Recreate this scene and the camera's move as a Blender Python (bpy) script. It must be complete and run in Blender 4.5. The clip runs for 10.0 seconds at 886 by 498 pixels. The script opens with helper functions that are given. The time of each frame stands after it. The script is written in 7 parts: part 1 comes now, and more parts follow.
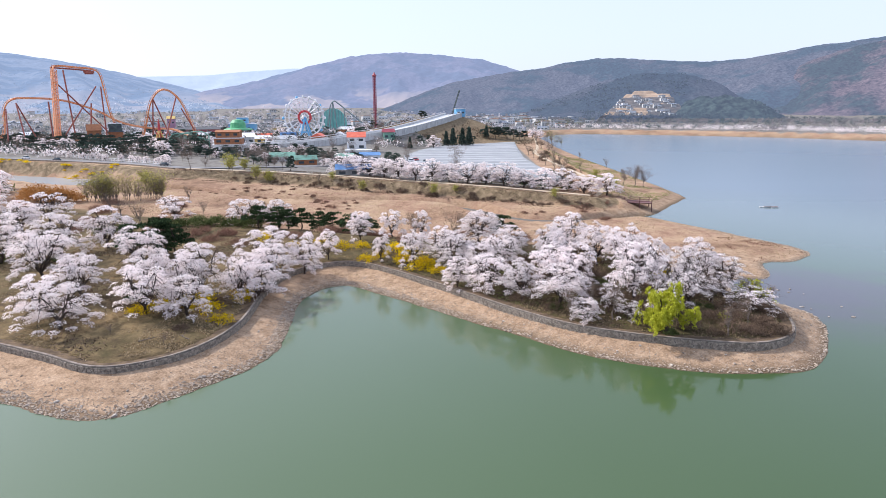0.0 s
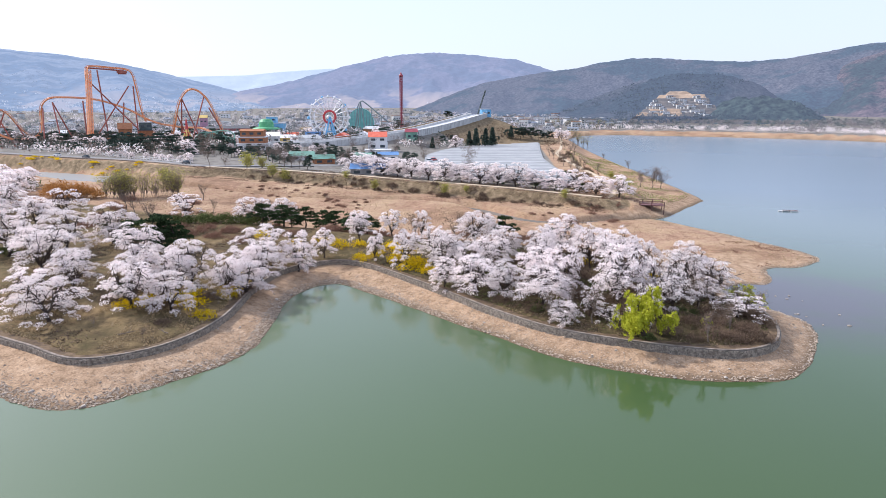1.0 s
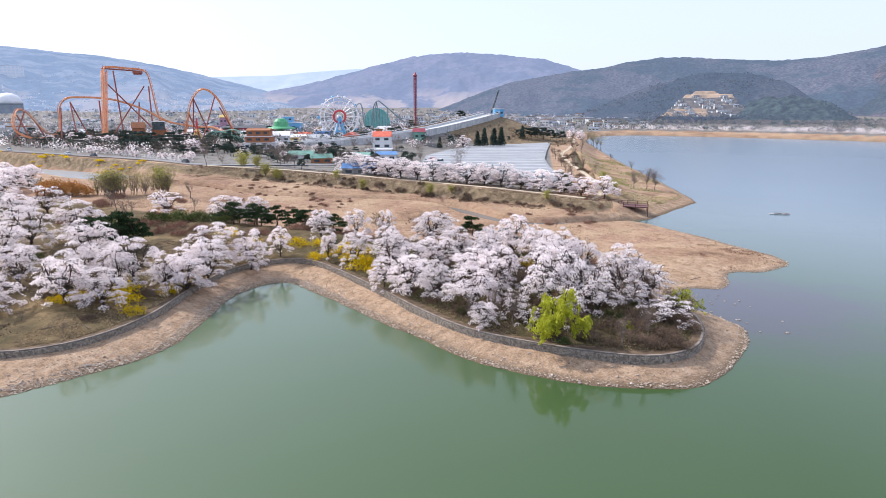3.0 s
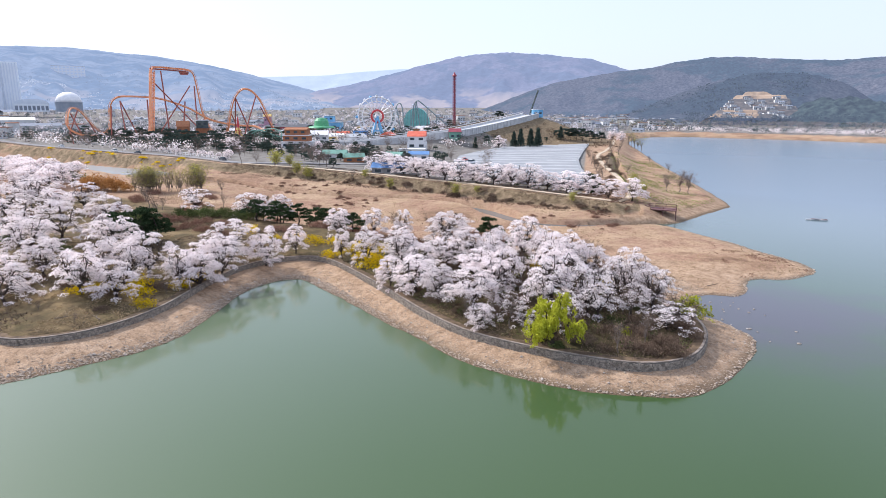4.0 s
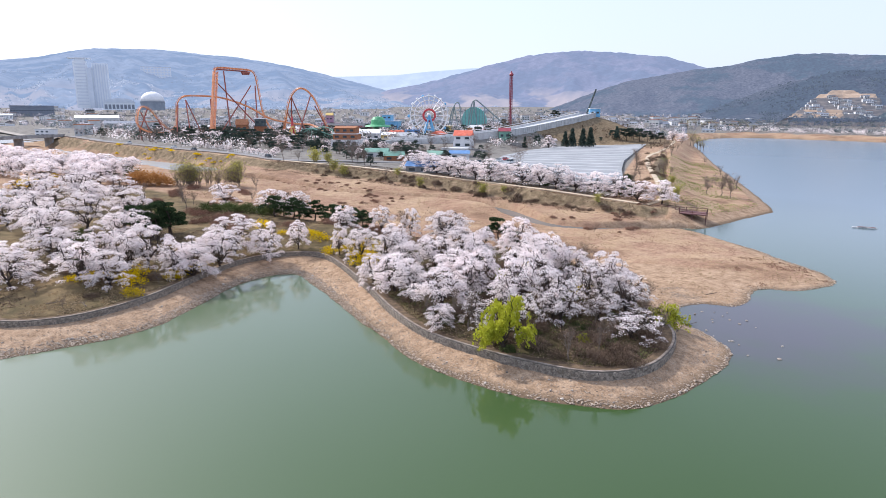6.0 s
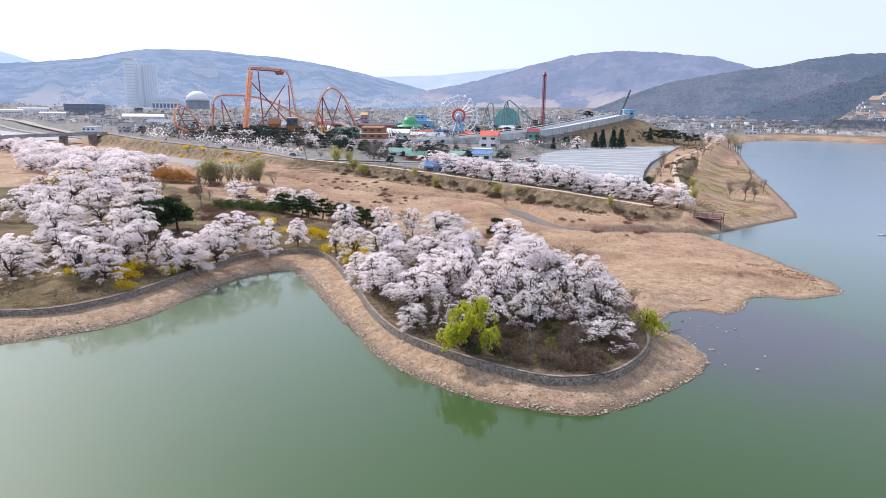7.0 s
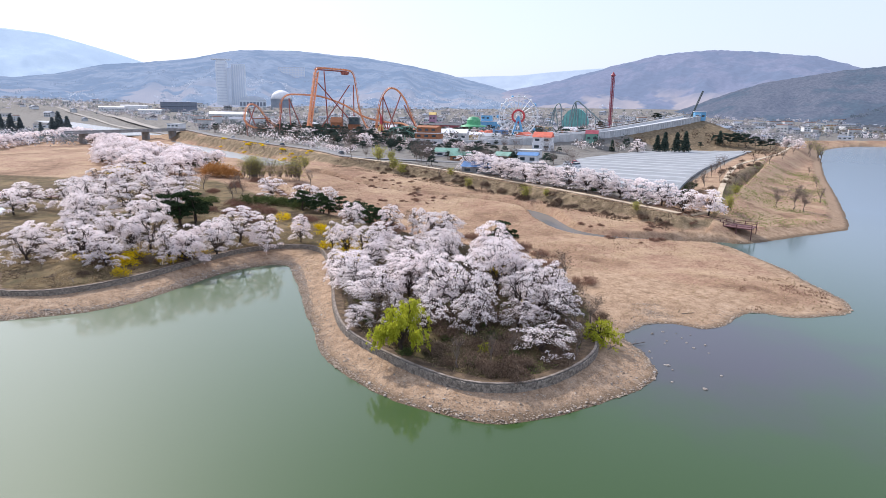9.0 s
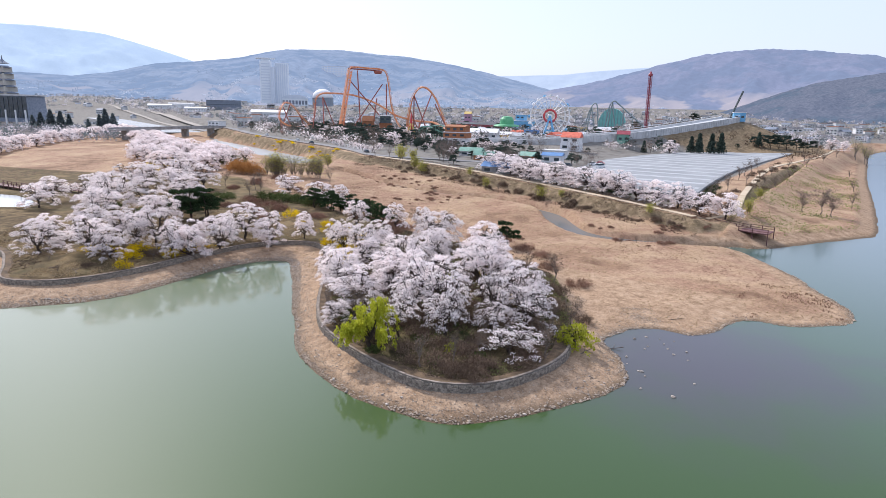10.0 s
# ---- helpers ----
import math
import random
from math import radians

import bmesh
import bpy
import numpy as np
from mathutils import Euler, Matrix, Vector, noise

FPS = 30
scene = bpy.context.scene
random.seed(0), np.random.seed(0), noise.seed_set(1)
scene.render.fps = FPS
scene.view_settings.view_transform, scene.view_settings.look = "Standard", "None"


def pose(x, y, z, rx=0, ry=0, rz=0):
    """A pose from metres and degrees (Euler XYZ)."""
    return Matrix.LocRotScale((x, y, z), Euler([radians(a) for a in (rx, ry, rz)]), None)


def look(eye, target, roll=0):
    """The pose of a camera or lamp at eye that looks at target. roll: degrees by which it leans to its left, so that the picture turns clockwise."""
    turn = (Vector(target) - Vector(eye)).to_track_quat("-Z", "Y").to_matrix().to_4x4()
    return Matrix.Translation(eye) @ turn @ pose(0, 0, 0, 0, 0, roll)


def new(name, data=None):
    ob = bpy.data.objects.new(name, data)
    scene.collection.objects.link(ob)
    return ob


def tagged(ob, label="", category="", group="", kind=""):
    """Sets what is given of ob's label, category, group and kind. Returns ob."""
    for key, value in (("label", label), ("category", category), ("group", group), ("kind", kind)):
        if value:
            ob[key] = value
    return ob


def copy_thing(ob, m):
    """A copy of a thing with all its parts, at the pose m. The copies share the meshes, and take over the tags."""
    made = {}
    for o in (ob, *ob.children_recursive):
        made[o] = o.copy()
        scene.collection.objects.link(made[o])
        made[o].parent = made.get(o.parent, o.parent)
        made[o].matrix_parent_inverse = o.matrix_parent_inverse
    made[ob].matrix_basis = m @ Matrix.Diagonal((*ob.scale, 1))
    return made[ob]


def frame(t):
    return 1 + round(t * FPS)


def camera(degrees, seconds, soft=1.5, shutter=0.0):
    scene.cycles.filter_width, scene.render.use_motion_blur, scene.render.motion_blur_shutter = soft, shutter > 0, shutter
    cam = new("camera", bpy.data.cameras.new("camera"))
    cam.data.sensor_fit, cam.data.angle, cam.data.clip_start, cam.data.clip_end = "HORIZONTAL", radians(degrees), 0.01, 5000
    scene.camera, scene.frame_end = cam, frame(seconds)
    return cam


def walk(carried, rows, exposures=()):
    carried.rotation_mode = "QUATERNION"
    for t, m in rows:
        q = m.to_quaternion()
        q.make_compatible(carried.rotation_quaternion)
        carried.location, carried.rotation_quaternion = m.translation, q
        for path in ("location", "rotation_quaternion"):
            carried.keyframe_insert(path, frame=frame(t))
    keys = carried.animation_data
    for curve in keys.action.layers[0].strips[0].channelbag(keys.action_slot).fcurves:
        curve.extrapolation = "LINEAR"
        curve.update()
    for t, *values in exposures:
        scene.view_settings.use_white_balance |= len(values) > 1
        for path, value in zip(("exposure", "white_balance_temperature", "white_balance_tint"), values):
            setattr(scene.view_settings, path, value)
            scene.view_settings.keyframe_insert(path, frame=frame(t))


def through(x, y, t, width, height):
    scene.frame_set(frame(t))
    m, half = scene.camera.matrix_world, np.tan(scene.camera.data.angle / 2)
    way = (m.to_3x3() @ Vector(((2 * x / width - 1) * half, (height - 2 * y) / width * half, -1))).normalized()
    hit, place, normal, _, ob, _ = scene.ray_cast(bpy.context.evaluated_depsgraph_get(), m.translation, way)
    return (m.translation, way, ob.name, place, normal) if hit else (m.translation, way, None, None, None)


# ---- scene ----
cam = camera(71.0, 10.0, soft=0.8)
PATH = [
    (0, (-4.63, -1.955, 34.3), (-4.735, -0.005, 33.869), -0.4),
    (0.5, (-0.526, -1.648, 34.26), (-0.641, 0.302, 33.829), -0.4),
    (1, (3.619, -1.172, 34.23), (3.41, 0.77, 33.8), -0.2),
    (1.5, (7.595, -0.604, 34.221), (7.317, 1.329, 33.792), -0.2),
    (2, (11.722, 0.064, 34.188), (11.449, 1.998, 33.758), -0.2),
    (2.5, (16.043, 0.776, 34.144), (15.762, 2.709, 33.714), -0.2),
    (2.7, (17.607, 1.055, 34.137), (17.324, 2.987, 33.707), -0.2),
    (4, (26.397, 2.786, 34.187), (25.96, 4.69, 33.757), 0.1),
    (4.5, (29.573, 3.589, 34.192), (29.082, 5.479, 33.761), 0.1),
    (5, (33.106, 4.656, 34.179), (32.57, 6.534, 33.748), 0.2),
    (5.5, (37.104, 6.005, 34.163), (36.516, 7.867, 33.731), 0.2),
    (7, (50.557, 11.373, 34.192), (49.791, 13.169, 33.759), 0.5),
    (7.5, (54.889, 13.333, 34.216), (54.071, 15.106, 33.783), 0.7),
    (8, (59.18, 15.518, 34.271), (58.308, 17.265, 33.837), 0.8),
    (8.5, (63.365, 17.747, 34.389), (62.449, 19.471, 33.954), 0.9),
    (9, (67.515, 20.067, 34.555), (66.524, 21.749, 34.119), 1.0),
    (9.5, (71.55, 22.522, 34.708), (70.494, 24.162, 34.27), 1.1),
    (10, (75.664, 25.136, 34.803), (74.564, 26.747, 34.362), 1.3),
]
walk(cam, [(t, look(eye, target, roll)) for t, eye, target, roll in PATH],
     exposures=[(0, 0.40), (2.5, 0.42), (5, 0.39), (7.5, 0.34), (10, 0.27)])

# ---- world, sun, exposure ----
SUN_AZ, SUN_EL = radians(-71.0), radians(42.0)      # azimuth from +y towards +x, height over the horizon
world = bpy.data.worlds.new("hazy_spring_sky")
scene.world = world
world.use_nodes = True
wn, wl = world.node_tree.nodes, world.node_tree.links
wn.clear()
sky = wn.new("ShaderNodeTexSky")
sky.sky_type, sky.sun_disc = "NISHITA", False
sky.sun_elevation, sky.sun_rotation = SUN_EL, SUN_AZ
sky.air_density, sky.dust_density, sky.ozone_density, sky.altitude = 1.0, 2.5, 3.0, 0
haze = wn.new("ShaderNodeMix")
haze.data_type = "RGBA"
haze.inputs[0].default_value = 0.5
haze.inputs[7].default_value = (10.0, 11.0, 14.4, 1)
bg = wn.new("ShaderNodeBackground")
bg.inputs["Strength"].default_value = 0.1
wo = wn.new("ShaderNodeOutputWorld")
wl.new(sky.outputs[0], haze.inputs[6])
wl.new(haze.outputs[2], bg.inputs["Color"])
wl.new(bg.outputs[0], wo.inputs["Surface"])
sun = new("sun", bpy.data.lights.new("sun", "SUN"))
sun.data.energy, sun.data.angle, sun.data.color = 3.5, radians(2.0), (1.0, 0.93, 0.91)
sun.matrix_world = look((0, 0, 0), (-math.sin(SUN_AZ) * math.cos(SUN_EL), -math.cos(SUN_AZ) * math.cos(SUN_EL), -math.sin(SUN_EL)))

# ---- materials ----


def mat(name, c1, c2, size=1.0, rough=0.8, bump=0.0, coords="Object", rnd=0.0, metal=0.0, fine=0.25, spec=0.3, haze_glow=None):
    """Two colours mixed by a coarse noise, a fine grain over it, relief, and a spread from object to object."""
    m = bpy.data.materials.new(name)
    m.use_nodes = True
    nt = m.node_tree
    n, l = nt.nodes, nt.links
    b = n["Principled BSDF"]
    tc = n.new("ShaderNodeNewGeometry") if coords == "World" else n.new("ShaderNodeTexCoord")
    co = tc.outputs["Position"] if coords == "World" else tc.outputs["Object"]
    big, small = n.new("ShaderNodeTexNoise"), n.new("ShaderNodeTexNoise")
    big.inputs["Scale"].default_value, big.inputs["Detail"].default_value = 1.0 / size, 5
    small.inputs["Scale"].default_value, small.inputs["Detail"].default_value = 9.0 / size, 4
    for t in (big, small):
        l.new(co, t.inputs["Vector"])
    ramp = n.new("ShaderNodeValToRGB")
    ramp.color_ramp.elements[0].position, ramp.color_ramp.elements[1].position = 0.36, 0.64
    ramp.color_ramp.elements[0].color, ramp.color_ramp.elements[1].color = (*c1, 1), (*c2, 1)
    l.new(big.outputs[0], ramp.inputs[0])
    hsv = n.new("ShaderNodeHueSaturation")
    l.new(ramp.outputs[0], hsv.inputs["Color"])
    val = n.new("ShaderNodeMapRange")
    val.inputs[1].default_value, val.inputs[2].default_value = 0.25, 0.75
    val.inputs[3].default_value, val.inputs[4].default_value = 1 - fine, 1 + fine
    l.new(small.outputs[0], val.inputs[0])
    value = val.outputs[0]
    if rnd:
        info, mul = n.new("ShaderNodeObjectInfo"), n.new("ShaderNodeMapRange")
        mul.inputs[3].default_value, mul.inputs[4].default_value = 1 - rnd, 1 + rnd
        l.new(info.outputs["Random"], mul.inputs[0])
        times = n.new("ShaderNodeMath")
        times.operation = "MULTIPLY"
        l.new(value, times.inputs[0]), l.new(mul.outputs[0], times.inputs[1])
        value = times.outputs[0]
    l.new(value, hsv.inputs["Value"])
    l.new(hsv.outputs[0], b.inputs["Base Color"])
    b.inputs["Roughness"].default_value, b.inputs["Metallic"].default_value = rough, metal
    b.inputs["Specular IOR Level"].default_value = spec
    if bump:
        bm = n.new("ShaderNodeBump")
        bm.inputs["Strength"].default_value, bm.inputs["Distance"].default_value = min(1.0, bump * 4), bump
        l.new(small.outputs[0], bm.inputs["Height"])
        l.new(bm.outputs[0], b.inputs["Normal"])
    # emission that paints distance haze over far surfaces
    if haze_glow:
        b.inputs["Emission Color"].default_value, b.inputs["Emission Strength"].default_value = (*haze_glow[:3], 1), haze_glow[3]
    return m


def leafy(name, c1, c2, through=0.3, rnd=0.08):
    """Thin petals, leaves or needles: each clump its own shade, light passes through."""
    m = bpy.data.materials.new(name)
    m.use_nodes = True
    n, l = m.node_tree.nodes, m.node_tree.links
    n.clear()
    geo, info = n.new("ShaderNodeNewGeometry"), n.new("ShaderNodeObjectInfo")
    ramp = n.new("ShaderNodeValToRGB")
    ramp.color_ramp.elements[0].color, ramp.color_ramp.elements[1].color = (*c1, 1), (*c2, 1)
    l.new(geo.outputs["Random Per Island"], ramp.inputs[0])
    hsv, spread = n.new("ShaderNodeHueSaturation"), n.new("ShaderNodeMapRange")
    spread.inputs[3].default_value, spread.inputs[4].default_value = 1 - rnd, 1 + rnd
    l.new(info.outputs["Random"], spread.inputs[0])
    l.new(spread.outputs[0], hsv.inputs["Value"]), l.new(ramp.outputs[0], hsv.inputs["Color"])
    dif, tra, mix, out = (n.new("ShaderNode" + k) for k in ("BsdfDiffuse", "BsdfTranslucent", "MixShader", "OutputMaterial"))
    mix.inputs[0].default_value = through
    l.new(hsv.outputs[0], dif.inputs[0]), l.new(hsv.outputs[0], tra.inputs[0])
    l.new(dif.outputs[0], mix.inputs[1]), l.new(tra.outputs[0], mix.inputs[2]), l.new(mix.outputs[0], out.inputs[0])
    return m


M_BLOSSOM = leafy("cherry_blossom", (0.90, 0.80, 0.79), (0.99, 0.955, 0.94), 0.40)
M_BARK = mat("cherry_bark", (0.035, 0.026, 0.022), (0.075, 0.055, 0.045), 0.4, 0.9, 0.02)
M_GREYBARK = mat("grey_bark", (0.14, 0.11, 0.09), (0.24, 0.20, 0.17), 0.4, 0.9, 0.02)
M_PINE = leafy("pine_needles", (0.018, 0.036, 0.018), (0.065, 0.098, 0.045), 0.15, 0.2)
# pine green lightened and greyed to paint in the haze over the park
M_PARKPINE = leafy("hazed_park_pine_needles", (0.045, 0.07, 0.058), (0.095, 0.125, 0.10), 0.15, 0.2)
M_HEDGE = leafy("evergreen_leaves", (0.05, 0.07, 0.025), (0.14, 0.165, 0.065), 0.2, 0.2)
M_WILLOW = leafy("young_willow_leaves", (0.33, 0.36, 0.03), (0.60, 0.60, 0.08), 0.4, 0.06)
M_OLIVE = leafy("budding_leaves", (0.30, 0.29, 0.065), (0.50, 0.48, 0.14), 0.35, 0.2)
M_FORSYTHIA = leafy("forsythia_blossom", (0.62, 0.42, 0.005), (0.88, 0.66, 0.02), 0.3, 0.15)
M_REED = leafy("orange_dry_reed", (0.35, 0.16, 0.05), (0.55, 0.30, 0.12), 0.3, 0.1)
M_TWIG = leafy("bare_twigs", (0.085, 0.058, 0.042), (0.25, 0.18, 0.13), 0.0, 0.2)
M_REDTWIG = leafy("reddish_bare_twigs", (0.19, 0.105, 0.075), (0.33, 0.20, 0.145), 0.0, 0.15)
M_STRAW = leafy("dry_grass_blades", (0.34, 0.25, 0.14), (0.50, 0.39, 0.25), 0.25, 0.1)
M_STONE = mat("beach_stone", (0.24, 0.20, 0.17), (0.50, 0.45, 0.39), 0.6, 0.9, 0.02, "World", 0.25)
M_COPING = mat("coping_concrete", (0.17, 0.14, 0.115), (0.30, 0.255, 0.215), 0.8, 0.9, 0.01, "World", 0.12)
# orange paint, lightened in base colour for the haze over the park
M_ORANGE = mat("orange_track_paint", (0.74, 0.30, 0.14), (0.80, 0.38, 0.20), 3, 0.45, rnd=0.05, fine=0.08)
M_RUST = mat("rust_red_steel", (0.30, 0.09, 0.07), (0.38, 0.13, 0.10), 3, 0.5, fine=0.1)
M_RED = mat("red_paint", (0.52, 0.06, 0.07), (0.60, 0.10, 0.10), 2, 0.5, fine=0.1)
M_REDROOF = mat("orange_red_roof", (0.62, 0.13, 0.08), (0.70, 0.18, 0.11), 2, 0.6, fine=0.1)
M_MAROON = mat("maroon_steel", (0.30, 0.06, 0.08), (0.38, 0.09, 0.11), 2, 0.5, fine=0.1)
M_WHITE = mat("white_paint", (0.70, 0.71, 0.72), (0.80, 0.80, 0.80), 4, 0.6, fine=0.06)
M_PALE = mat("pale_grey_concrete", (0.46, 0.47, 0.475), (0.59, 0.60, 0.60), 4, 0.85, fine=0.1, rnd=0.08)
M_GREY = mat("grey_concrete", (0.22, 0.22, 0.22), (0.33, 0.33, 0.33), 3, 0.85, fine=0.12)
M_DARK = mat("dark_grey_roof", (0.07, 0.075, 0.085), (0.13, 0.135, 0.15), 2, 0.8, fine=0.15, rnd=0.2)
M_BLUE = mat("light_blue_paint", (0.14, 0.38, 0.62), (0.20, 0.47, 0.70), 2, 0.5, fine=0.08)
M_TARP = mat("blue_tarpaulin", (0.08, 0.20, 0.42), (0.14, 0.28, 0.50), 1.5, 0.5, fine=0.1)
M_TEAL = mat("teal_panel", (0.16, 0.46, 0.43), (0.24, 0.55, 0.52), 3, 0.5, fine=0.08)
M_GREEN = mat("bright_green_paint", (0.09, 0.36, 0.17), (0.15, 0.45, 0.24), 2, 0.5, fine=0.08)
M_JADE = mat("jade_green_roof", (0.13, 0.29, 0.23), (0.19, 0.36, 0.29), 2, 0.6, fine=0.1)
M_BRICK = mat("brown_brick", (0.30, 0.12, 0.06), (0.40, 0.18, 0.09), 1, 0.85, fine=0.2)
M_YELLOW = mat("yellow_paint", (0.62, 0.44, 0.14), (0.68, 0.50, 0.18), 2, 0.6, fine=0.08)
# pink panels with haze greyed into the base colour
M_PINK = mat("haze_greyed_pink_panel", (0.34, 0.20, 0.27), (0.44, 0.27, 0.34), 2, 0.6, fine=0.1)
M_LIGHTSTEEL = mat("grey_green_steel", (0.20, 0.26, 0.27), (0.28, 0.34, 0.35), 3, 0.5, fine=0.1)
# crimson steel, dulled in base colour for haze
M_TOWER = mat("hazed_crimson_steel", (0.27, 0.065, 0.095), (0.34, 0.095, 0.125), 2, 0.55, fine=0.1)
M_STEEL = mat("dark_steel", (0.06, 0.08, 0.08), (0.10, 0.13, 0.13), 2, 0.5, fine=0.1, metal=0.3)
M_DECK = mat("reddish_deck_wood", (0.11, 0.05, 0.05), (0.17, 0.085, 0.08), 0.8, 0.7, 0.01, fine=0.2, rnd=0.12)
M_ASPHALT = mat("worn_asphalt", (0.16, 0.16, 0.165), (0.24, 0.24, 0.24), 6, 0.9, fine=0.12, coords="World")
M_LOT = mat("pale_lot_surface", (0.24, 0.255, 0.265), (0.31, 0.325, 0.335), 14, 0.9, fine=0.06, coords="World")
M_STRIPE = mat("whitish_lot_strip", (0.35, 0.37, 0.39), (0.43, 0.45, 0.465), 5, 0.9, fine=0.08, coords="World")
M_LEVEE = mat("pale_grey_tan_track", (0.28, 0.255, 0.22), (0.37, 0.34, 0.30), 6, 0.95, fine=0.12, coords="World")
M_PATH = mat("sandy_path", (0.42, 0.34, 0.24), (0.55, 0.46, 0.34), 3, 0.95, fine=0.12, coords="World")
M_GLASS = mat("dark_window_glass", (0.03, 0.05, 0.06), (0.06, 0.08, 0.10), 3, 0.12, fine=0.05, spec=0.6)
M_SPITGRASS = leafy("young_green_grass", (0.16, 0.20, 0.06), (0.34, 0.36, 0.14), 0.3, 0.1)
# haze painted into base colours: pagoda stone, hotel wall and glass all paled
M_HAZESTONE = mat("haze_paled_beige_stone", (0.44, 0.42, 0.38), (0.54, 0.52, 0.47), 8, 0.85, fine=0.06)
M_HOTEL = mat("haze_paled_hotel_wall", (0.74, 0.80, 0.86), (0.79, 0.84, 0.89), 30, 0.8, fine=0.04)
M_HAZEGLASS = mat("haze_paled_glass", (0.60, 0.67, 0.76), (0.66, 0.72, 0.80), 8, 0.3, fine=0.05)


def hill_mat(name, wood, brown, pale, haze_glow, grain=0.45, tree=11.0, fields=None):
    """Wooded slopes, haze painted in as bluish emission: dark pine stands, brown bare woods and a few pale clearings.
    """
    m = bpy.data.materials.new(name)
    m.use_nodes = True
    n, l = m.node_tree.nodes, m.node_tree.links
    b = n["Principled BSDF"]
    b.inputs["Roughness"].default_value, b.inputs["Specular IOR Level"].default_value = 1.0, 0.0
    geo = n.new("ShaderNodeNewGeometry")
    tex = []
    for scale, detail in ((1 / 170.0, 7), (1 / tree, 4)):
        t = n.new("ShaderNodeTexNoise")
        t.inputs["Scale"].default_value, t.inputs["Detail"].default_value, t.inputs["Roughness"].default_value = scale, detail, 0.66
        l.new(geo.outputs["Position"], t.inputs["Vector"])
        tex.append(t.outputs[0])
    r = n.new("ShaderNodeValToRGB")
    r.color_ramp.elements.new(0.5), r.color_ramp.elements.new(0.6)
    for e, (at, c) in zip(r.color_ramp.elements, ((0.45, wood), (0.54, brown), (0.66, brown), (0.74, pale))):
        e.position, e.color = at, (*c, 1)
    l.new(tex[0], r.inputs[0])
    g = n.new("ShaderNodeValToRGB")
    g.color_ramp.elements[0].position, g.color_ramp.elements[1].position = 0.33, 0.67
    g.color_ramp.elements[0].color, g.color_ramp.elements[1].color = (1 - grain, 1 - grain, 1 - grain, 1), (1 + grain, 1 + grain, 1 + grain, 1)
    l.new(tex[1], g.inputs[0])
    x = n.new("ShaderNodeMix")
    x.data_type, x.blend_type = "RGBA", "MULTIPLY"
    x.inputs[0].default_value = 1.0
    l.new(r.outputs[0], x.inputs[6]), l.new(g.outputs[0], x.inputs[7]), l.new(x.outputs[2], b.inputs["Base Color"])
    if fields:
        # dry fields and cuttings on the lower slope
        xyz, low, spot, area, lay = n.new("ShaderNodeSeparateXYZ"), n.new("ShaderNodeMapRange"), n.new("ShaderNodeMapRange"), n.new("ShaderNodeMath"), n.new("ShaderNodeMix")
        t = n.new("ShaderNodeTexNoise")
        t.inputs["Scale"].default_value, t.inputs["Detail"].default_value = 1 / 190.0, 3
        l.new(geo.outputs["Position"], t.inputs["Vector"]), l.new(geo.outputs["Position"], xyz.inputs[0])
        l.new(xyz.outputs[2], low.inputs[0]), l.new(t.outputs[0], spot.inputs[0])
        low.inputs[1].default_value, low.inputs[2].default_value = fields[3], fields[3] * 0.55
        spot.inputs[1].default_value, spot.inputs[2].default_value = 0.50, 0.55
        area.operation, lay.data_type = "MULTIPLY", "RGBA"
        l.new(low.outputs[0], area.inputs[0]), l.new(spot.outputs[0], area.inputs[1])
        lay.inputs[7].default_value = (*fields[:3], 1)
        l.new(area.outputs[0], lay.inputs[0]), l.new(x.outputs[2], lay.inputs[6]), l.new(lay.outputs[2], b.inputs["Base Color"])
    # haze put into the slopes as blue emission
    b.inputs["Emission Color"].default_value, b.inputs["Emission Strength"].default_value = (*haze_glow[:3], 1), haze_glow[3]
    return m


# far blossom and woods, with haze painted in as bluish emission
M_FARBLOSSOM = mat("hazed_distant_blossom", (0.26, 0.27, 0.32), (0.36, 0.36, 0.41), 30, 1.0, fine=0.1, spec=0.0, haze_glow=(0.56, 0.66, 0.82, 0.45))
M_FARWOOD = mat("hazed_distant_wood", (0.06, 0.08, 0.115), (0.10, 0.115, 0.15), 30, 1.0, fine=0.2, spec=0.0, haze_glow=(0.44, 0.56, 0.80, 0.44))
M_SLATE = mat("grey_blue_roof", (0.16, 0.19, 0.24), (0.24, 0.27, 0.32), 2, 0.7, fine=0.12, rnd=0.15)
# pines with weaker haze emission, for the nearer hills
M_HILLTREE = mat("hazed_hillside_pines", (0.022, 0.034, 0.034), (0.045, 0.054, 0.05), 40, 1.0, fine=0.3, spec=0.0, haze_glow=(0.32, 0.41, 0.62, 0.22))
M_SOIL = mat("brown_soil_and_litter", (0.07, 0.048, 0.03), (0.16, 0.11, 0.065), 1.2, 0.95, 0.02, "World", fine=0.4)
# distance haze painted into the leaf colours: twigs greyed, evergreens paled, blossom dulled
M_TOWNTWIG = leafy("haze_greyed_town_trees", (0.28, 0.265, 0.275), (0.38, 0.36, 0.365), 0.4, 0.2)
M_TOWNPINE = leafy("haze_paled_town_evergreens", (0.12, 0.15, 0.16), (0.18, 0.21, 0.21), 0.4, 0.2)
M_TOWNBLOSSOM = leafy("haze_dulled_town_blossom", (0.58, 0.55, 0.58), (0.76, 0.72, 0.74), 0.3, 0.1)
M_PARKTWIG = leafy("grey_bare_trees", (0.17, 0.135, 0.115), (0.30, 0.245, 0.215), 0.0, 0.2)

# ---- mesh helpers ----


